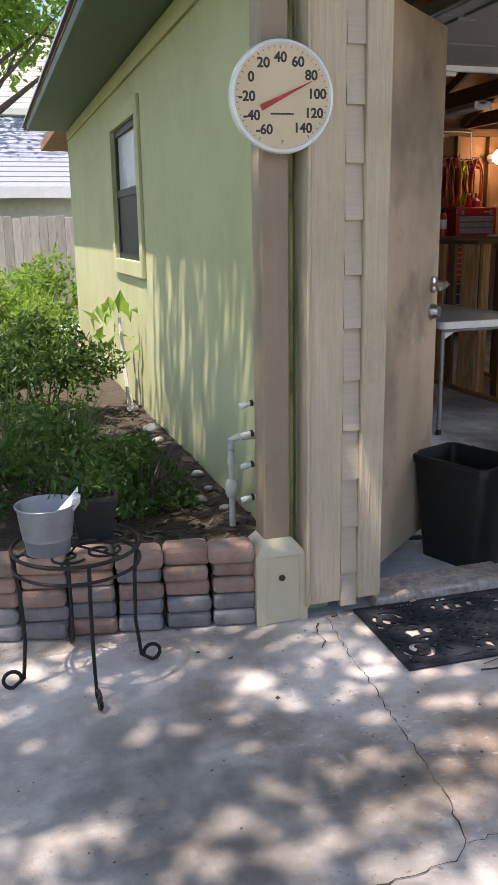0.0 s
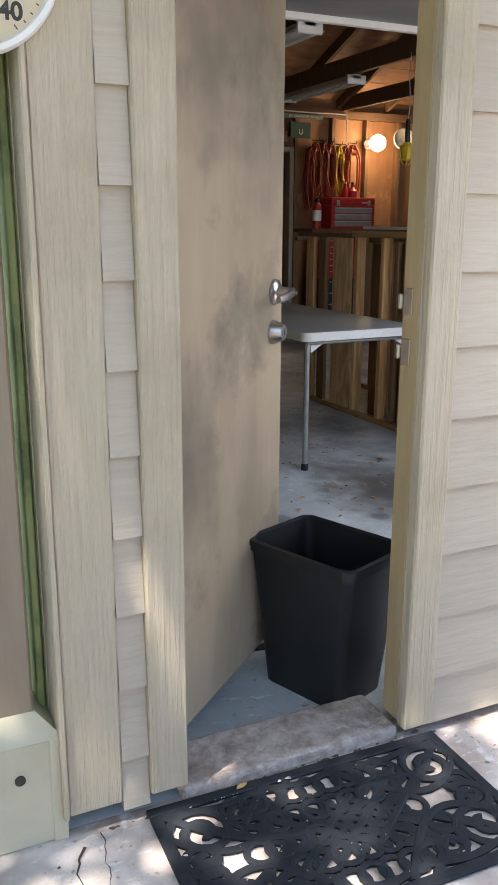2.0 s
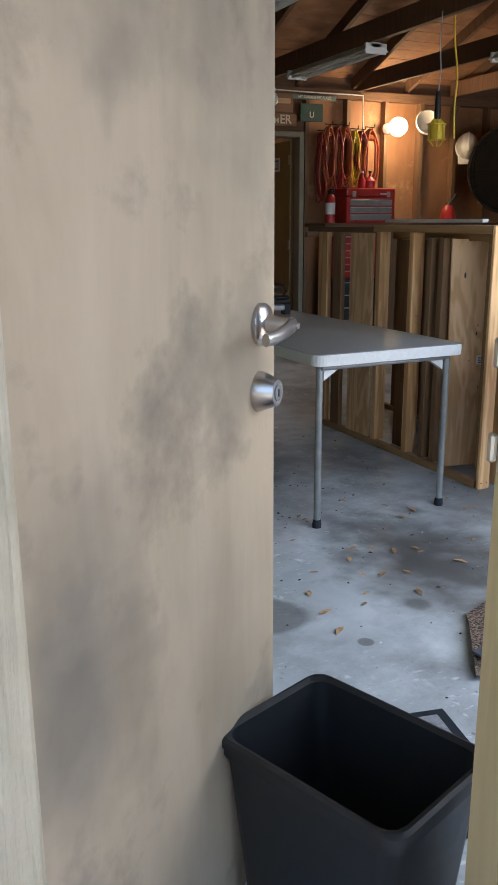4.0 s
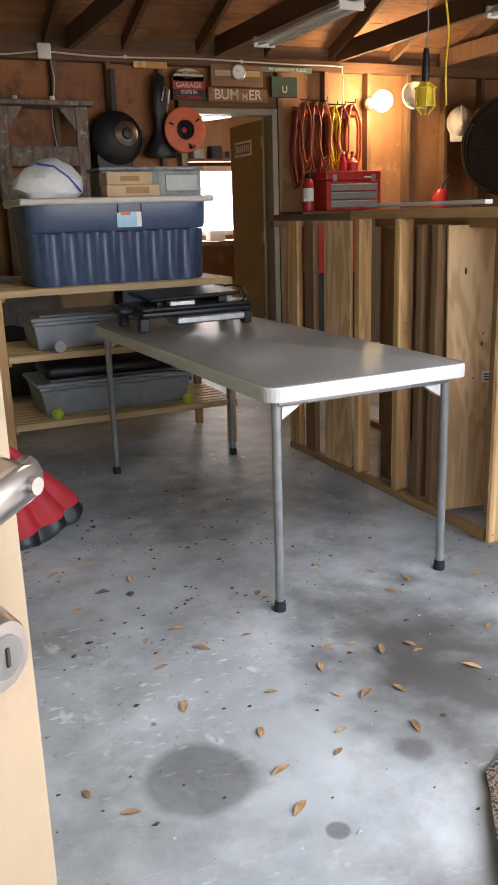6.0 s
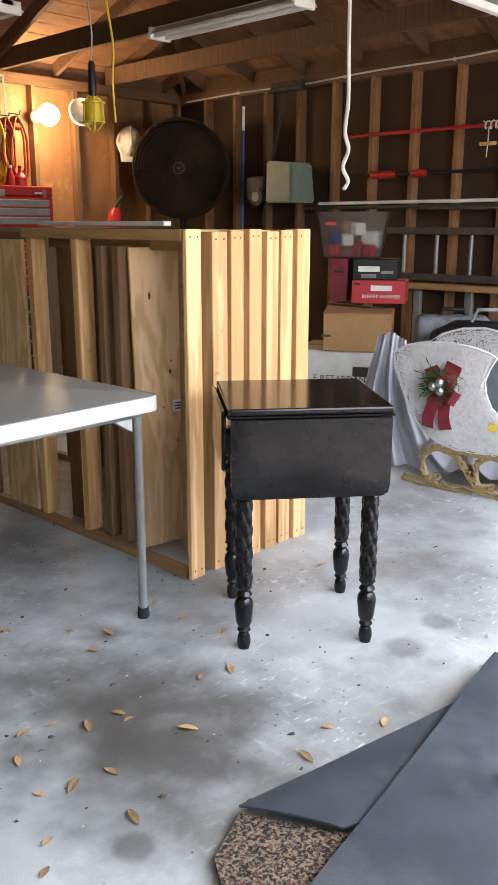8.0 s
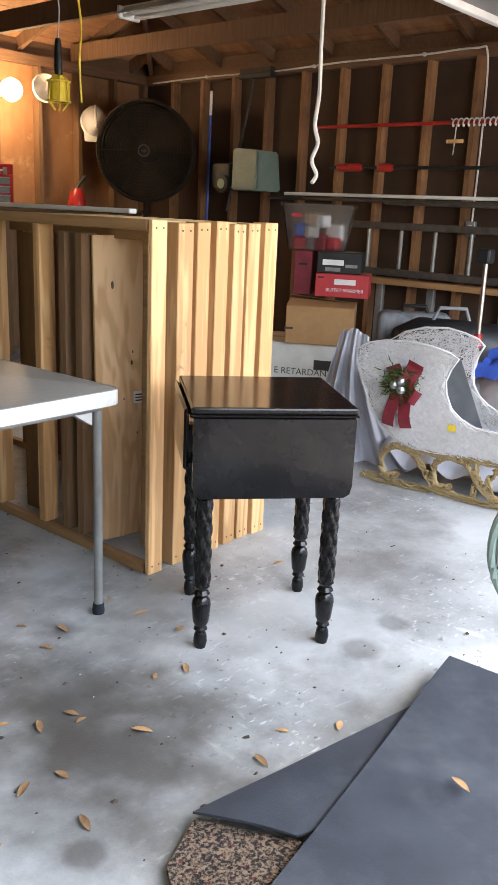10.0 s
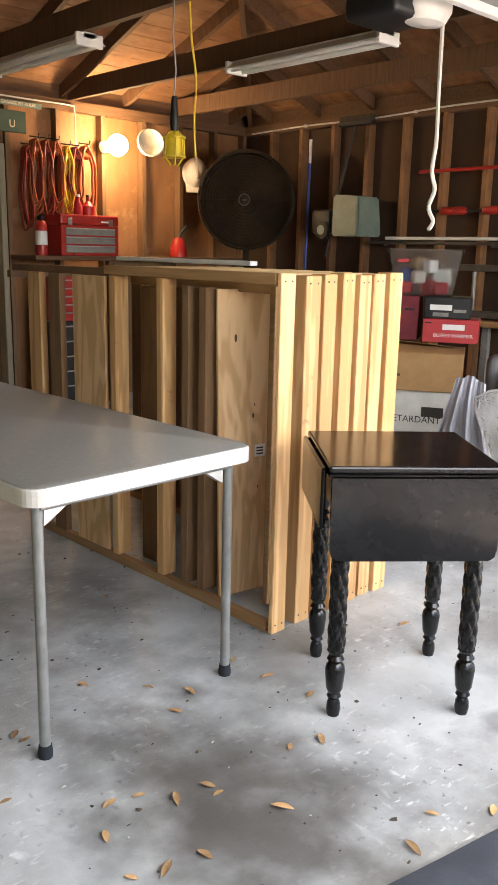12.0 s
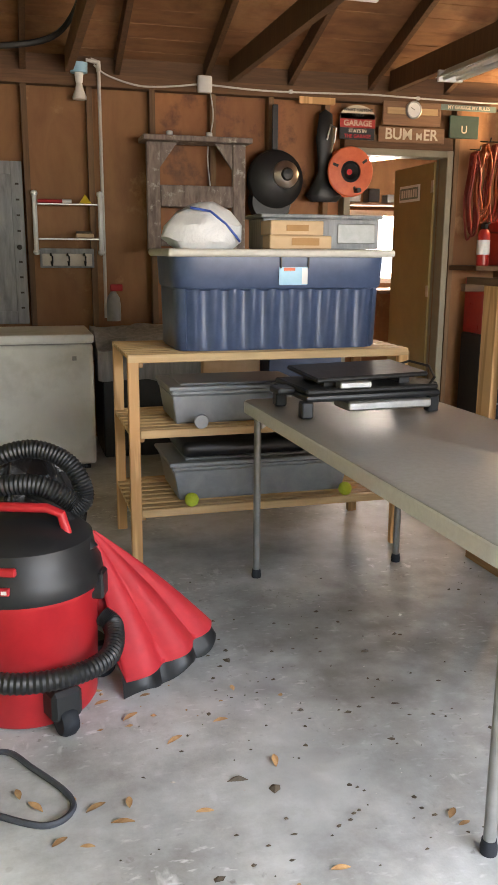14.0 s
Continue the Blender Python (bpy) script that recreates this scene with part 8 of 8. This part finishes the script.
sheet("carpet_piece", [(2.775, 3.745), (2.905, 3.80), (3.06, 3.52), (2.62, 3.50)], lambda u, v: 0.020, 0.002, 0.016, M["carpet"], "speckled brown carpet offcut lying face up", "carpet", seed=2)
sheet("carpet_piece", [(2.72, 3.665), (2.95, 3.62), (2.93, 3.40), (2.55, 3.42)], lambda u, v: 0.034, 0.002, 0.010, M["carpet"], "speckled carpet edge lying over another piece", "carpet", seed=4)
sheet("rubber_mat", [(2.900, 3.80), (3.60, 3.685), (3.35, 3.45), (3.00, 3.60)], lambda u, v: 0.042 - 0.012 * u + 0.006 * math.sin(3 * v), 0.002, 0.006, M["rubbersheet"], "grey rubber-backed mat folded over carpet", "mat", seed=5)
sheet("rubber_mat", [(2.60, 3.50), (3.845, 3.715), (3.95, 2.75), (2.70, 2.62)], lambda u, v: 0.054 + 0.008 * u * (1 - v) + 0.003 * math.sin(9 * u), 0.004, 0.007, M["rubbersheet"], "large grey rubber mat lying upside down", "mat", seed=8, nx=40, ny=30)
sheet("rubber_mat", [(2.95, 3.53), (3.80, 3.67), (3.90, 2.77), (2.74, 2.66)], lambda u, v: 0.040, 0.0, 0.039, M["rubber"], "thick folded rubber mat under another mat", "mat", nx=6, ny=6)
fm = thing("carpet_mat", pose(2.39, 3.353, 0.001, 0, 0, 169.5), "grey carpet floor mat with black rubber edge", "mat")
part("pile", B(0.03, 0.66, 0.03, 0.42, 0.002, 0.011, 0.002), M["greycarpet"], fm)
part("rubber_edge", B(0.0, 0.69, 0.0, 0.45, 0.0, 0.005, 0.002), M["rubber"], fm)

# ---- inside: on the shelf and table ----
bgm = thing("plastic_bag", pose(2.56, 6.85, 1.32), "stuffed white plastic bag with a blue drawstring", "bag")
part("bag", lathe(bmesh.new(), [(0.0, 0.0), (0.13, 0.0), (0.17, 0.03), (0.165, 0.09), (0.11, 0.145), (0.05, 0.17), (0, 0.172)], 36, Matrix.Diagonal((1.0, 0.75, 1, 1)), lambda co, a: co + 0.035 * noise.noise_vector(co * 9)), M["bag"], bgm, smooth=True)
part("drawstring", tube(bmesh.new(), [(-0.06, -0.06, 0.165), (0.02, -0.09, 0.15), (0.08, -0.11, 0.10), (0.13, -0.09, 0.05), (0.15, -0.07, 0.03)], 0.005, 6), M["bluestripe"], bgm)


def crate():
    t = thing("grey_chest", pose(3.10, 6.93, 1.32), "small grey-washed wooden chest on the tote", "chest")
    part("case", B(-0.27, 0.27, -0.10, 0.14, 0.0, 0.13, 0.004), M["greywash"], t)
    part("top", B(-0.285, 0.285, -0.115, 0.15, 0.131, 0.148, 0.004), M["greywash"], t)
    for x in (-0.16, 0.16):
        part("front_panel", B(x - 0.09, x + 0.09, -0.105, -0.1005, 0.025, 0.11, 0.003), M["steel"], t)
    part("stile", B(-0.03, 0.03, -0.108, -0.1005, 0.01, 0.125, 0.003), M["greywash"], t)


crate()
carton("small_carton", pose(2.95, 6.735, 1.32, 0, 0, -3), 0.27, 0.13, 0.055, M["cardlight"], "small flat tan cardboard carton", (("", 0.02, 0.03, 0.06, "card"),), tape=False)
carton("small_carton", pose(2.93, 6.74, 1.376, 0, 0, 4), 0.24, 0.12, 0.06, M["cardlight"], "small tan cardboard carton on another", (("", 0.0, 0.03, 0.05, "card"),), tape=False)


def bin_box(x, y, z, w, d, h, label):
    t = thing("plastic_bin", pose(x, y, z), label, "storage box")
    bm = bmesh.new()
    r = [[bm.verts.new((sx * a, sy * b, q)) for sx, sy in ((1, 1), (-1, 1), (-1, -1), (1, -1))] for a, b, q in ((w * 0.46, d * 0.44, 0.0), (w * 0.49, d * 0.48, h - 0.02), (w * 0.5, d * 0.5, h - 0.02), (w * 0.5, d * 0.5, h))]
    for a, b in zip(r, r[1:]):
        for k in range(4):
            bm.faces.new((a[k], a[(k + 1) % 4], b[(k + 1) % 4], b[k]))
    bm.faces.new(r[0][::-1]), bm.faces.new(r[-1])
    bmesh.ops.bevel(bm, geom=bm.edges[:], offset=0.006, segments=1, affect="EDGES")
    part("tub", bm, M["greyplastic"], t)
    part("lid", B(-w * 0.515, w * 0.515, -d * 0.515, d * 0.515, h, h + 0.018, 0.006, seg=2), M["greyplastic"], t)
    part("lid_panel", B(-w * 0.42, w * 0.42, -d * 0.40, d * 0.40, h + 0.018, h + 0.026, 0.003), M["greyplastic"], t)


bin_box(2.68, 6.86, 0.590, 0.58, 0.36, 0.145, "translucent grey lidded bin on the middle shelf")
bin_box(2.80, 6.88, 0.250, 0.82, 0.40, 0.155, "long translucent grey bin on the bottom shelf")
solo("dark_cushion", B(-0.36, 0.36, -0.17, 0.17, 0.0, 0.07, 0.03, seg=3), M["black"], pose(2.80, 6.88, 0.432), "dark flat cushion lying on the bin", "cushion", smooth=True)
solo("glass_disc", lathe(bmesh.new(), [(0, 0.0), (0.028, 0.0), (0.031, 0.008), (0.028, 0.016), (0, 0.016)], 24, pose(0, 0, 0.031, 90)), M["greyplastic"], pose(2.497, 6.59, 0.590), "small round clear disc at the shelf edge", "disc", smooth=True)
for x, z in ((2.458, 0.2495), (3.155, 0.2495)):
    bl = bmesh.new()
    bmesh.ops.create_uvsphere(bl, u_segments=20, v_segments=14, radius=0.030)
    solo("tennis_ball", bl, surf("tennis_felt", (0.42, 0.52, 0.04), (0.52, 0.62, 0.07), 80, 0.9, bump=0.4) if x < 3 else bpy.data.materials["tennis_felt"], pose(x, 6.605, z + 0.0305), "yellow-green tennis ball on the bottom shelf", "ball", "tennis balls", smooth=True)


def griddle():
    t = thing("electric_griddle", pose(2.985, 6.13, 0.739, 0, 0, 3), "black electric griddle with metal trays stacked", "griddle")
    for x in (-0.25, 0.25):
        for y in (-0.13, 0.13):
            part("foot", B(x - 0.022, x + 0.022, y - 0.02, y + 0.02, 0.0, 0.06, 0.005), M["black"], t)
    part("base_tray", B(-0.265, 0.265, -0.17, 0.17, 0.06, 0.085, 0.012, seg=2), M["black"], t, smooth=True)
    part("drip_tray", B(-0.11, 0.22, -0.182, -0.05, 0.025, 0.058, 0.006), M["alu"], t, "bright drip tray")
    part("cooking_plate", B(-0.26, 0.26, -0.16, 0.16, 0.085, 0.105, 0.006), M["iron"], t)
    part("upper_plate", B(-0.22, 0.22, -0.15, 0.14, 0.135, 0.152, 0.006, m=pose(0, 0, 0, 2, -1, 0)), M["iron"], t)
    for s in (-1, 1):
        part("tray_handle", B(s * 0.285 - 0.04, s * 0.285 + 0.04, -0.05, 0.05, 0.07, 0.095, 0.01, seg=2), M["black"], t)
        part("spacer", B(s * 0.15 - 0.02, s * 0.15 + 0.02, -0.10, 0.10, 0.105, 0.134), M["black"], t)
    part("dial_box", B(-0.14, -0.02, -0.175, -0.13, 0.105, 0.128, 0.004), M["alu"], t, "bright front trim")
    part("wire_rack", tube(bmesh.new(), [(0.20, -0.14, 0.06), (0.24, -0.16, 0.13), (0.28, -0.05, 0.155), (0.28, 0.10, 0.155), (0.22, 0.14, 0.13)], 0.005, 6), M["iron"], t, smooth=True)


griddle()
# covered clutter between freezer and shelf
ct = thing("covered_bench", pose(2.62, 8.78, 0), "low bench covered with grey cloth", "bench")
part("frame", B(-0.33, 0.40, -0.22, 0.28, 0.0, 0.60, 0.01), M["black"], ct)
part("cloth", grid(bmesh.new(), 30, 16, lambda u, v: (-0.36 + 0.8 * u, -0.26 + 0.56 * v, 0.80 + 0.05 * noise.noise((u * 5, v * 4, 2)) - 0.1 * (1 - v) ** 4), 0.19), M["greywash"], ct, "grey crumpled cloth", smooth=True)
carton("leaning_box", pose(3.1, 8.65, 0.0, 0, 0, 8), 0.4, 0.3, 0.78, M["cardlight"], "tall tan cardboard box by the back wall")
carton("dark_tote_box", pose(3.60, 8.62, 0.0, 0, 0, 0), 0.5, 0.4, 0.80, M["blue"], "dark blue box by the back wall", tape=False)
sb = thing("spray_bottle", pose(2.40, 8.80, 0.86), "clear spray bottle with a red trigger", "bottle")
part("bottle", lathe(bmesh.new(), [(0, 0), (0.045, 0), (0.047, 0.1), (0.04, 0.15), (0.015, 0.19), (0, 0.19)], 20), M["greyplastic"], sb, smooth=True)
part("trigger", B(-0.02, 0.06, -0.014, 0.014, 0.19, 0.235, 0.006), M["red"], sb, "red trigger head")


# ---- inside: vacuum, sack, cord ----
def ribbed(bm, pts, r, n=10, ribs=90):
    P = [Vector(p) for p in pts]
    L = []
    for i in range(len(P) - 1):
        p0, p1, p2, p3 = P[max(0, i - 1)], P[i], P[i + 1], P[min(len(P) - 1, i + 2)]
        m = max(2, ribs * 2 // (len(P) - 1))
        for k in range(m):
            u = k / m
            L.append(0.5 * (2 * p1 + (p2 - p0) * u + (2 * p0 - 5 * p1 + 4 * p2 - p3) * u * u + (3 * p1 - p0 - 3 * p2 + p3) * u ** 3))
    L.append(P[-1])
    return tube(bm, L, lambda u: r * (1.0 + 0.12 * (round(u * (len(L) - 1)) % 2)), n)


def shop_vacuum():
    t = thing("shop_vacuum", pose(1.765, 5.62, 0, 0, 0, -20), "red and black wet-dry shop vacuum with hose", "vacuum cleaner")
    part("drum", lathe(bmesh.new(), [(0, 0.012), (0.183, 0.012), (0.193, 0.028), (0.205, 0.36), (0.212, 0.37), (0.212, 0.385), (0, 0.385)], 48), M["red"], t, "red plastic drum", smooth=True)
    part("lid", lathe(bmesh.new(), [(0, 0.385), (0.22, 0.385), (0.224, 0.40), (0.218, 0.44), (0.205, 0.46), (0.195, 0.52), (0.15, 0.56), (0, 0.575)], 48), M["black"], t, "black motor lid", smooth=True)
    part("carry_handle", tube(bmesh.new(), [(-0.14, -0.05, 0.54), (-0.13, -0.05, 0.60), (-0.08, -0.05, 0.615), (0.09, -0.05, 0.615), (0.13, -0.05, 0.60), (0.145, -0.05, 0.54)], 0.014, 10), M["red"], t, "red carry handle", smooth=True)
    part("switch", B(0.0, 0.05, -0.212, -0.195, 0.472, 0.495, 0.004), M["red"], t)
    part("name_plate", B(-0.05, 0.035, -0.2255, -0.205, 0.425, 0.445, 0.002), M["redcloth"], t)
    for k in range(4):
        part("plate_bar", B(-0.045 + 0.02 * k, -0.03 + 0.02 * k, -0.2268, -0.2257, 0.43, 0.44), M["white"], t)
    for s in (-1, 1):
        part("lid_latch", B(s * 0.215 - 0.02, s * 0.215 + 0.02, -0.03, 0.03, 0.34, 0.42, 0.006), M["black"], t)
    for a in (-48, 42, 132, 222):
        c, s = math.cos(radians(a)), math.sin(radians(a))
        f = part("caster_foot", B(-0.05, 0.07, -0.045, 0.045, 0.05, 0.14, 0.012, m=pose(0.185 * c, 0.185 * s, 0, 0, 0, a)), M["black"], t)
        part("caster_wheel", lathe(bmesh.new(), [(0, -0.024), (0.036, -0.024), (0.044, -0.012), (0.044, 0.012), (0.036, 0.024), (0, 0.024)], 20, pose(0.235 * c, 0.235 * s, 0.0445, 90, 0, a)), M["rubber"], f, smooth=True)
    part("front_hose", ribbed(bmesh.new(), [(-0.30, -0.12, 0.30), (-0.22, -0.22, 0.255), (-0.10, -0.26, 0.215), (0.05, -0.26, 0.195), (0.19, -0.20, 0.195), (0.265, -0.10, 0.205), (0.25, 0.02, 0.235), (0.21, 0.04, 0.26)], 0.027, 10, 70), M["black"], t, "black corrugated hose", smooth=True)
    part("top_hose", ribbed(bmesh.new(), [(-0.22, 0.10, 0.55), (-0.16, 0.10, 0.68), (-0.02, 0.12, 0.74), (0.10, 0.13, 0.70), (0.15, 0.12, 0.60), (0.10, 0.10, 0.55)], 0.026, 10, 60), M["black"], t, "black corrugated hose", smooth=True)
    part("top_hose", ribbed(bmesh.new(), [(-0.25, 0.04, 0.56), (-0.12, 0.02, 0.64), (0.04, 0.02, 0.66), (0.14, 0.05, 0.60)], 0.028, 10, 40), M["black"], t, smooth=True)
    part("wand", tube(bmesh.new(), [(-0.04, 0.06, 0.66), (0.08, 0.04, 0.60), (0.20, 0.0, 0.48)], 0.02, 10), M["black"], t, smooth=True)


shop_vacuum()
bb = thing("black_sack", pose(1.80, 6.02, 0), "crumpled black plastic sack heaped behind the vacuum", "bag")
part("sack_body", lathe(bmesh.new(), [(0.12, 0.0), (0.17, 0.05), (0.16, 0.2), (0.17, 0.36), (0.18, 0.50), (0.13, 0.62), (0.05, 0.67), (0, 0.675)], 44, None, lambda co, a: co + 0.055 * noise.noise_vector(co * 9) * min(1.0, co.z * 8) + 0.02 * noise.noise_vector(co * 26) * min(1.0, co.z * 8)), surf("shiny_black_film", (0.008, 0.008, 0.009), (0.014, 0.014, 0.015), 14, 0.22, bump=0.3, distance=0.01), bb)
fs = thing("folded_sack", pose(2.02, 5.72, 0), "red pleated cloth sack with black edge leaning down", "sack")
top_c, bot_a, bot_b = Vector((-0.06, -0.06, 0.50)), Vector((0.02, -0.16, 0.06)), Vector((0.30, 0.05, 0.12))


def sack(u, v, out=0.0):
    base = bot_a.lerp(bot_b, u)
    p = top_c.lerp(base, v)
    fold = 0.035 * v * abs(math.sin(u * 2.6 * math.pi + 0.4 * v)) + 0.05 * v * math.sin(math.pi * u)
    return p + Vector((0.55, -0.8, 0.15)).normalized() * (fold + out) + Vector((0.02 * (u - 0.5), 0, 0.015 * math.sin(v * 3)))


part("cloth", grid(bmesh.new(), 40, 16, lambda u, v: sack(u, v), 0.012), M["redcloth"], fs, "red nylon cloth", smooth=True)
part("edge", grid(bmesh.new(), 40, 5, lambda u, v: sack(u, 0.97, -0.012) + Vector((0.03 * v * u, -0.02 * v, -0.065 * v + 0.012 * math.sin(u * 14) * v)), 0.010), M["black"], fs, "black fabric edge", smooth=True)
part("back", grid(bmesh.new(), 20, 8, lambda u, v: sack(u, v, -0.06 * math.sin(math.pi * v)), 0.01), M["redcloth"], fs, smooth=True)
cable("power_cord", [(1.55, 5.30, 0.008), (1.68, 5.35, 0.008), (1.76, 5.25, 0.008), (1.84, 5.12, 0.008), (1.84, 5.05, 0.008), (1.78, 5.02, 0.008), (1.68, 5.08, 0.008), (1.60, 5.15, 0.008)], 0.008, M["rubbersheet"], "grey power cord curled on the floor")

# back room: lit tube lamp, clutter at the window
bt = thing("tube_lamp", pose(5.55, 11.2, 2.25, 0, 0, 20), "lit fluorescent tube lamp in the back room", "ceiling light")
part("housing", B(-0.05, 0.05, -0.6, 0.6, 0.0, 0.05), M["white"], bt)
part("tube", C((0, -0.58, -0.016), (0, 0.58, -0.016), 0.016), M["tubelit"], bt, "glowing tube")
for s in (-0.5, 0.5):
    part("chain", C((0, s, 0.05), (0, s, 0.19), 0.004), M["zinc"], bt)
wb = thing("work_table", pose(5.7, 12.15, 0), "dark cluttered work table under the window", "table")
part("top", B(-0.8, 0.8, -0.3, 0.35, 0.86, 0.90, 0.004), M["oldpinex"], wb)
for x in (-0.75, 0.7):
    for y in (-0.27, 0.28):
        part("leg", B(x, x + 0.06, y, y + 0.06, 0.0, 0.859), M["oldpine"], wb)
solo("bottle", lathe(bmesh.new(), [(0, 0), (0.05, 0), (0.05, 0.12), (0.02, 0.17), (0, 0.17)], 18), M["black"], pose(5.35, 12.1, 0.901), "dark bottle on the work table", "bottle", smooth=True)
carton("small_box", pose(5.62, 12.15, 0.901), 0.2, 0.15, 0.12, M["white"], "small pale box on the work table", tape=False)
hs = thing("hanging_shelf", pose(5.3, 12.3, 1.82), "dark shelf with tools over the window", "shelf")
part("board", B(-0.9, 0.9, -0.1, 0.24, 0.0, 0.03), M["oldpinex"], hs)
for k in range(7):
    part("item", B(-0.8 + 0.23 * k, -0.66 + 0.23 * k, -0.06, 0.1, 0.031, 0.12 + 0.03 * (k % 3), 0.01), M["black" if k % 2 else "steel"], hs)

# ---- small things on the floors ----
FALLEN = [(3.0, 4.93), (3.14, 4.79), (3.22, 4.69), (3.12, 4.63), (3.45, 4.75), (3.46, 4.6), (3.48, 4.44), (3.24, 4.29), (3.33, 4.26), (2.72, 4.82), (2.57, 4.58), (2.42, 4.57),
          (2.75, 4.41), (2.82, 4.39), (2.88, 4.32), (2.97, 4.31), (2.97, 4.27), (3.05, 4.13), (2.68, 4.32), (2.65, 4.18), (2.72, 4.15), (2.81, 4.13), (2.58, 4.04), (2.75, 3.97),
          (2.4, 4.12), (2.53, 3.97), (2.27, 4.31), (2.28, 4.52), (2.5, 4.27), (3.17, 3.84), (3.42, 3.79), (3.3, 3.88), (4.09, 4.55), (1.98, 5.06), (1.85, 5.1), (1.76, 5.1),
          (1.81, 4.96), (1.87, 4.93), (1.9, 5.06), (1.72, 5.16), (2.73, 4.78), (2.36, 3.84), (2.03, 3.99), (1.96, 4.09), (2.38, 3.97)]
rg = random.Random(77)
for k, (x, y) in enumerate(FALLEN):
    dry_leaf(x, y, rg.uniform(0, 360), k)
for k in range(22):
    dry_leaf(rg.uniform(2.0, 5.0), rg.uniform(3.3, 6.2), rg.uniform(0, 360), k + 1) if k % 2 else dry_leaf(rg.uniform(1.9, 2.4), rg.uniform(4.6, 5.6), rg.uniform(0, 360), k)
dry_leaf(3.35, 3.42, 70, 2, 0.066)
dry_leaf(1.36, 2.455, 20, 1, 0.012)


def specks(name, count, region, size, material, label, seed):
    rg = random.Random(seed)
    V, F = [], []
    for _ in range(count):
        x, y = rg.uniform(region[0], region[1]), rg.uniform(region[2], region[3])
        if rg.random() < 0.5:
            x, y = x + rg.gauss(0, 0.2), min(max(y + rg.gauss(0, 0.2), region[2]), region[3])
        s, a, q = size * min(2.2, math.exp(rg.gauss(-0.6, 0.6))), rg.uniform(0, 6.28), rg.uniform(0.3, 1.0)
        i = len(V)
        for k in range(5):
            b = a + k * 1.2566
            rr = s * rg.uniform(0.35, 1.3)
            dx, dy = rr * math.cos(b), q * rr * math.sin(b)
            V.append((x + dx, y + dy, 0.0008 + region[4]))
        V.append((x, y, 0.003 + 0.5 * s * rg.random() + region[4]))
        F.extend([(i + k, i + (k + 1) % 5, i + 5) for k in range(5)])
    me = bpy.data.meshes.new(name)
    me.from_pydata(V, [], F)
    me.materials.append(material)
    tagged(new(name, me), label, "debris", kind="stuff")


specks("leaf_litter", 380, (1.9, 4.6, 3.3, 6.4, 0.0), 0.008, M["litter"], "dark crumbs and leaf bits on the garage floor", 1)
specks("pale_chips", 130, (1.9, 5.0, 3.3, 6.2, 0.0), 0.006, M["chip"], "pale paint chips on the garage floor", 2)
specks("leaf_crumbs", 80, (2.2, 2.9, 4.7, 6.0, 0.0), 0.012, M["litter"], "crushed leaf bits under the table", 3)
specks("patio_litter", 160, (0.1, 2.1, 0.6, 2.44, 0.0), 0.006, M["litter"], "dark crumbs on the patio slab", 4)
specks("sill_litter", 70, (1.24, 1.80, 2.46, 2.48, 0.001), 0.009, M["litter"], "dirt and leaf bits along the door sill", 5)
specks("mat_litter", 60, (1.15, 1.86, 2.08, 2.44, 0.010), 0.0035, M["chip"], "pale bits on the doormat", 6)
specks("corner_chips", 40, (1.7, 2.2, 5.4, 5.8, 0.0), 0.014, M["dryleaf"], "broken leaf bits beside the vacuum", 7)
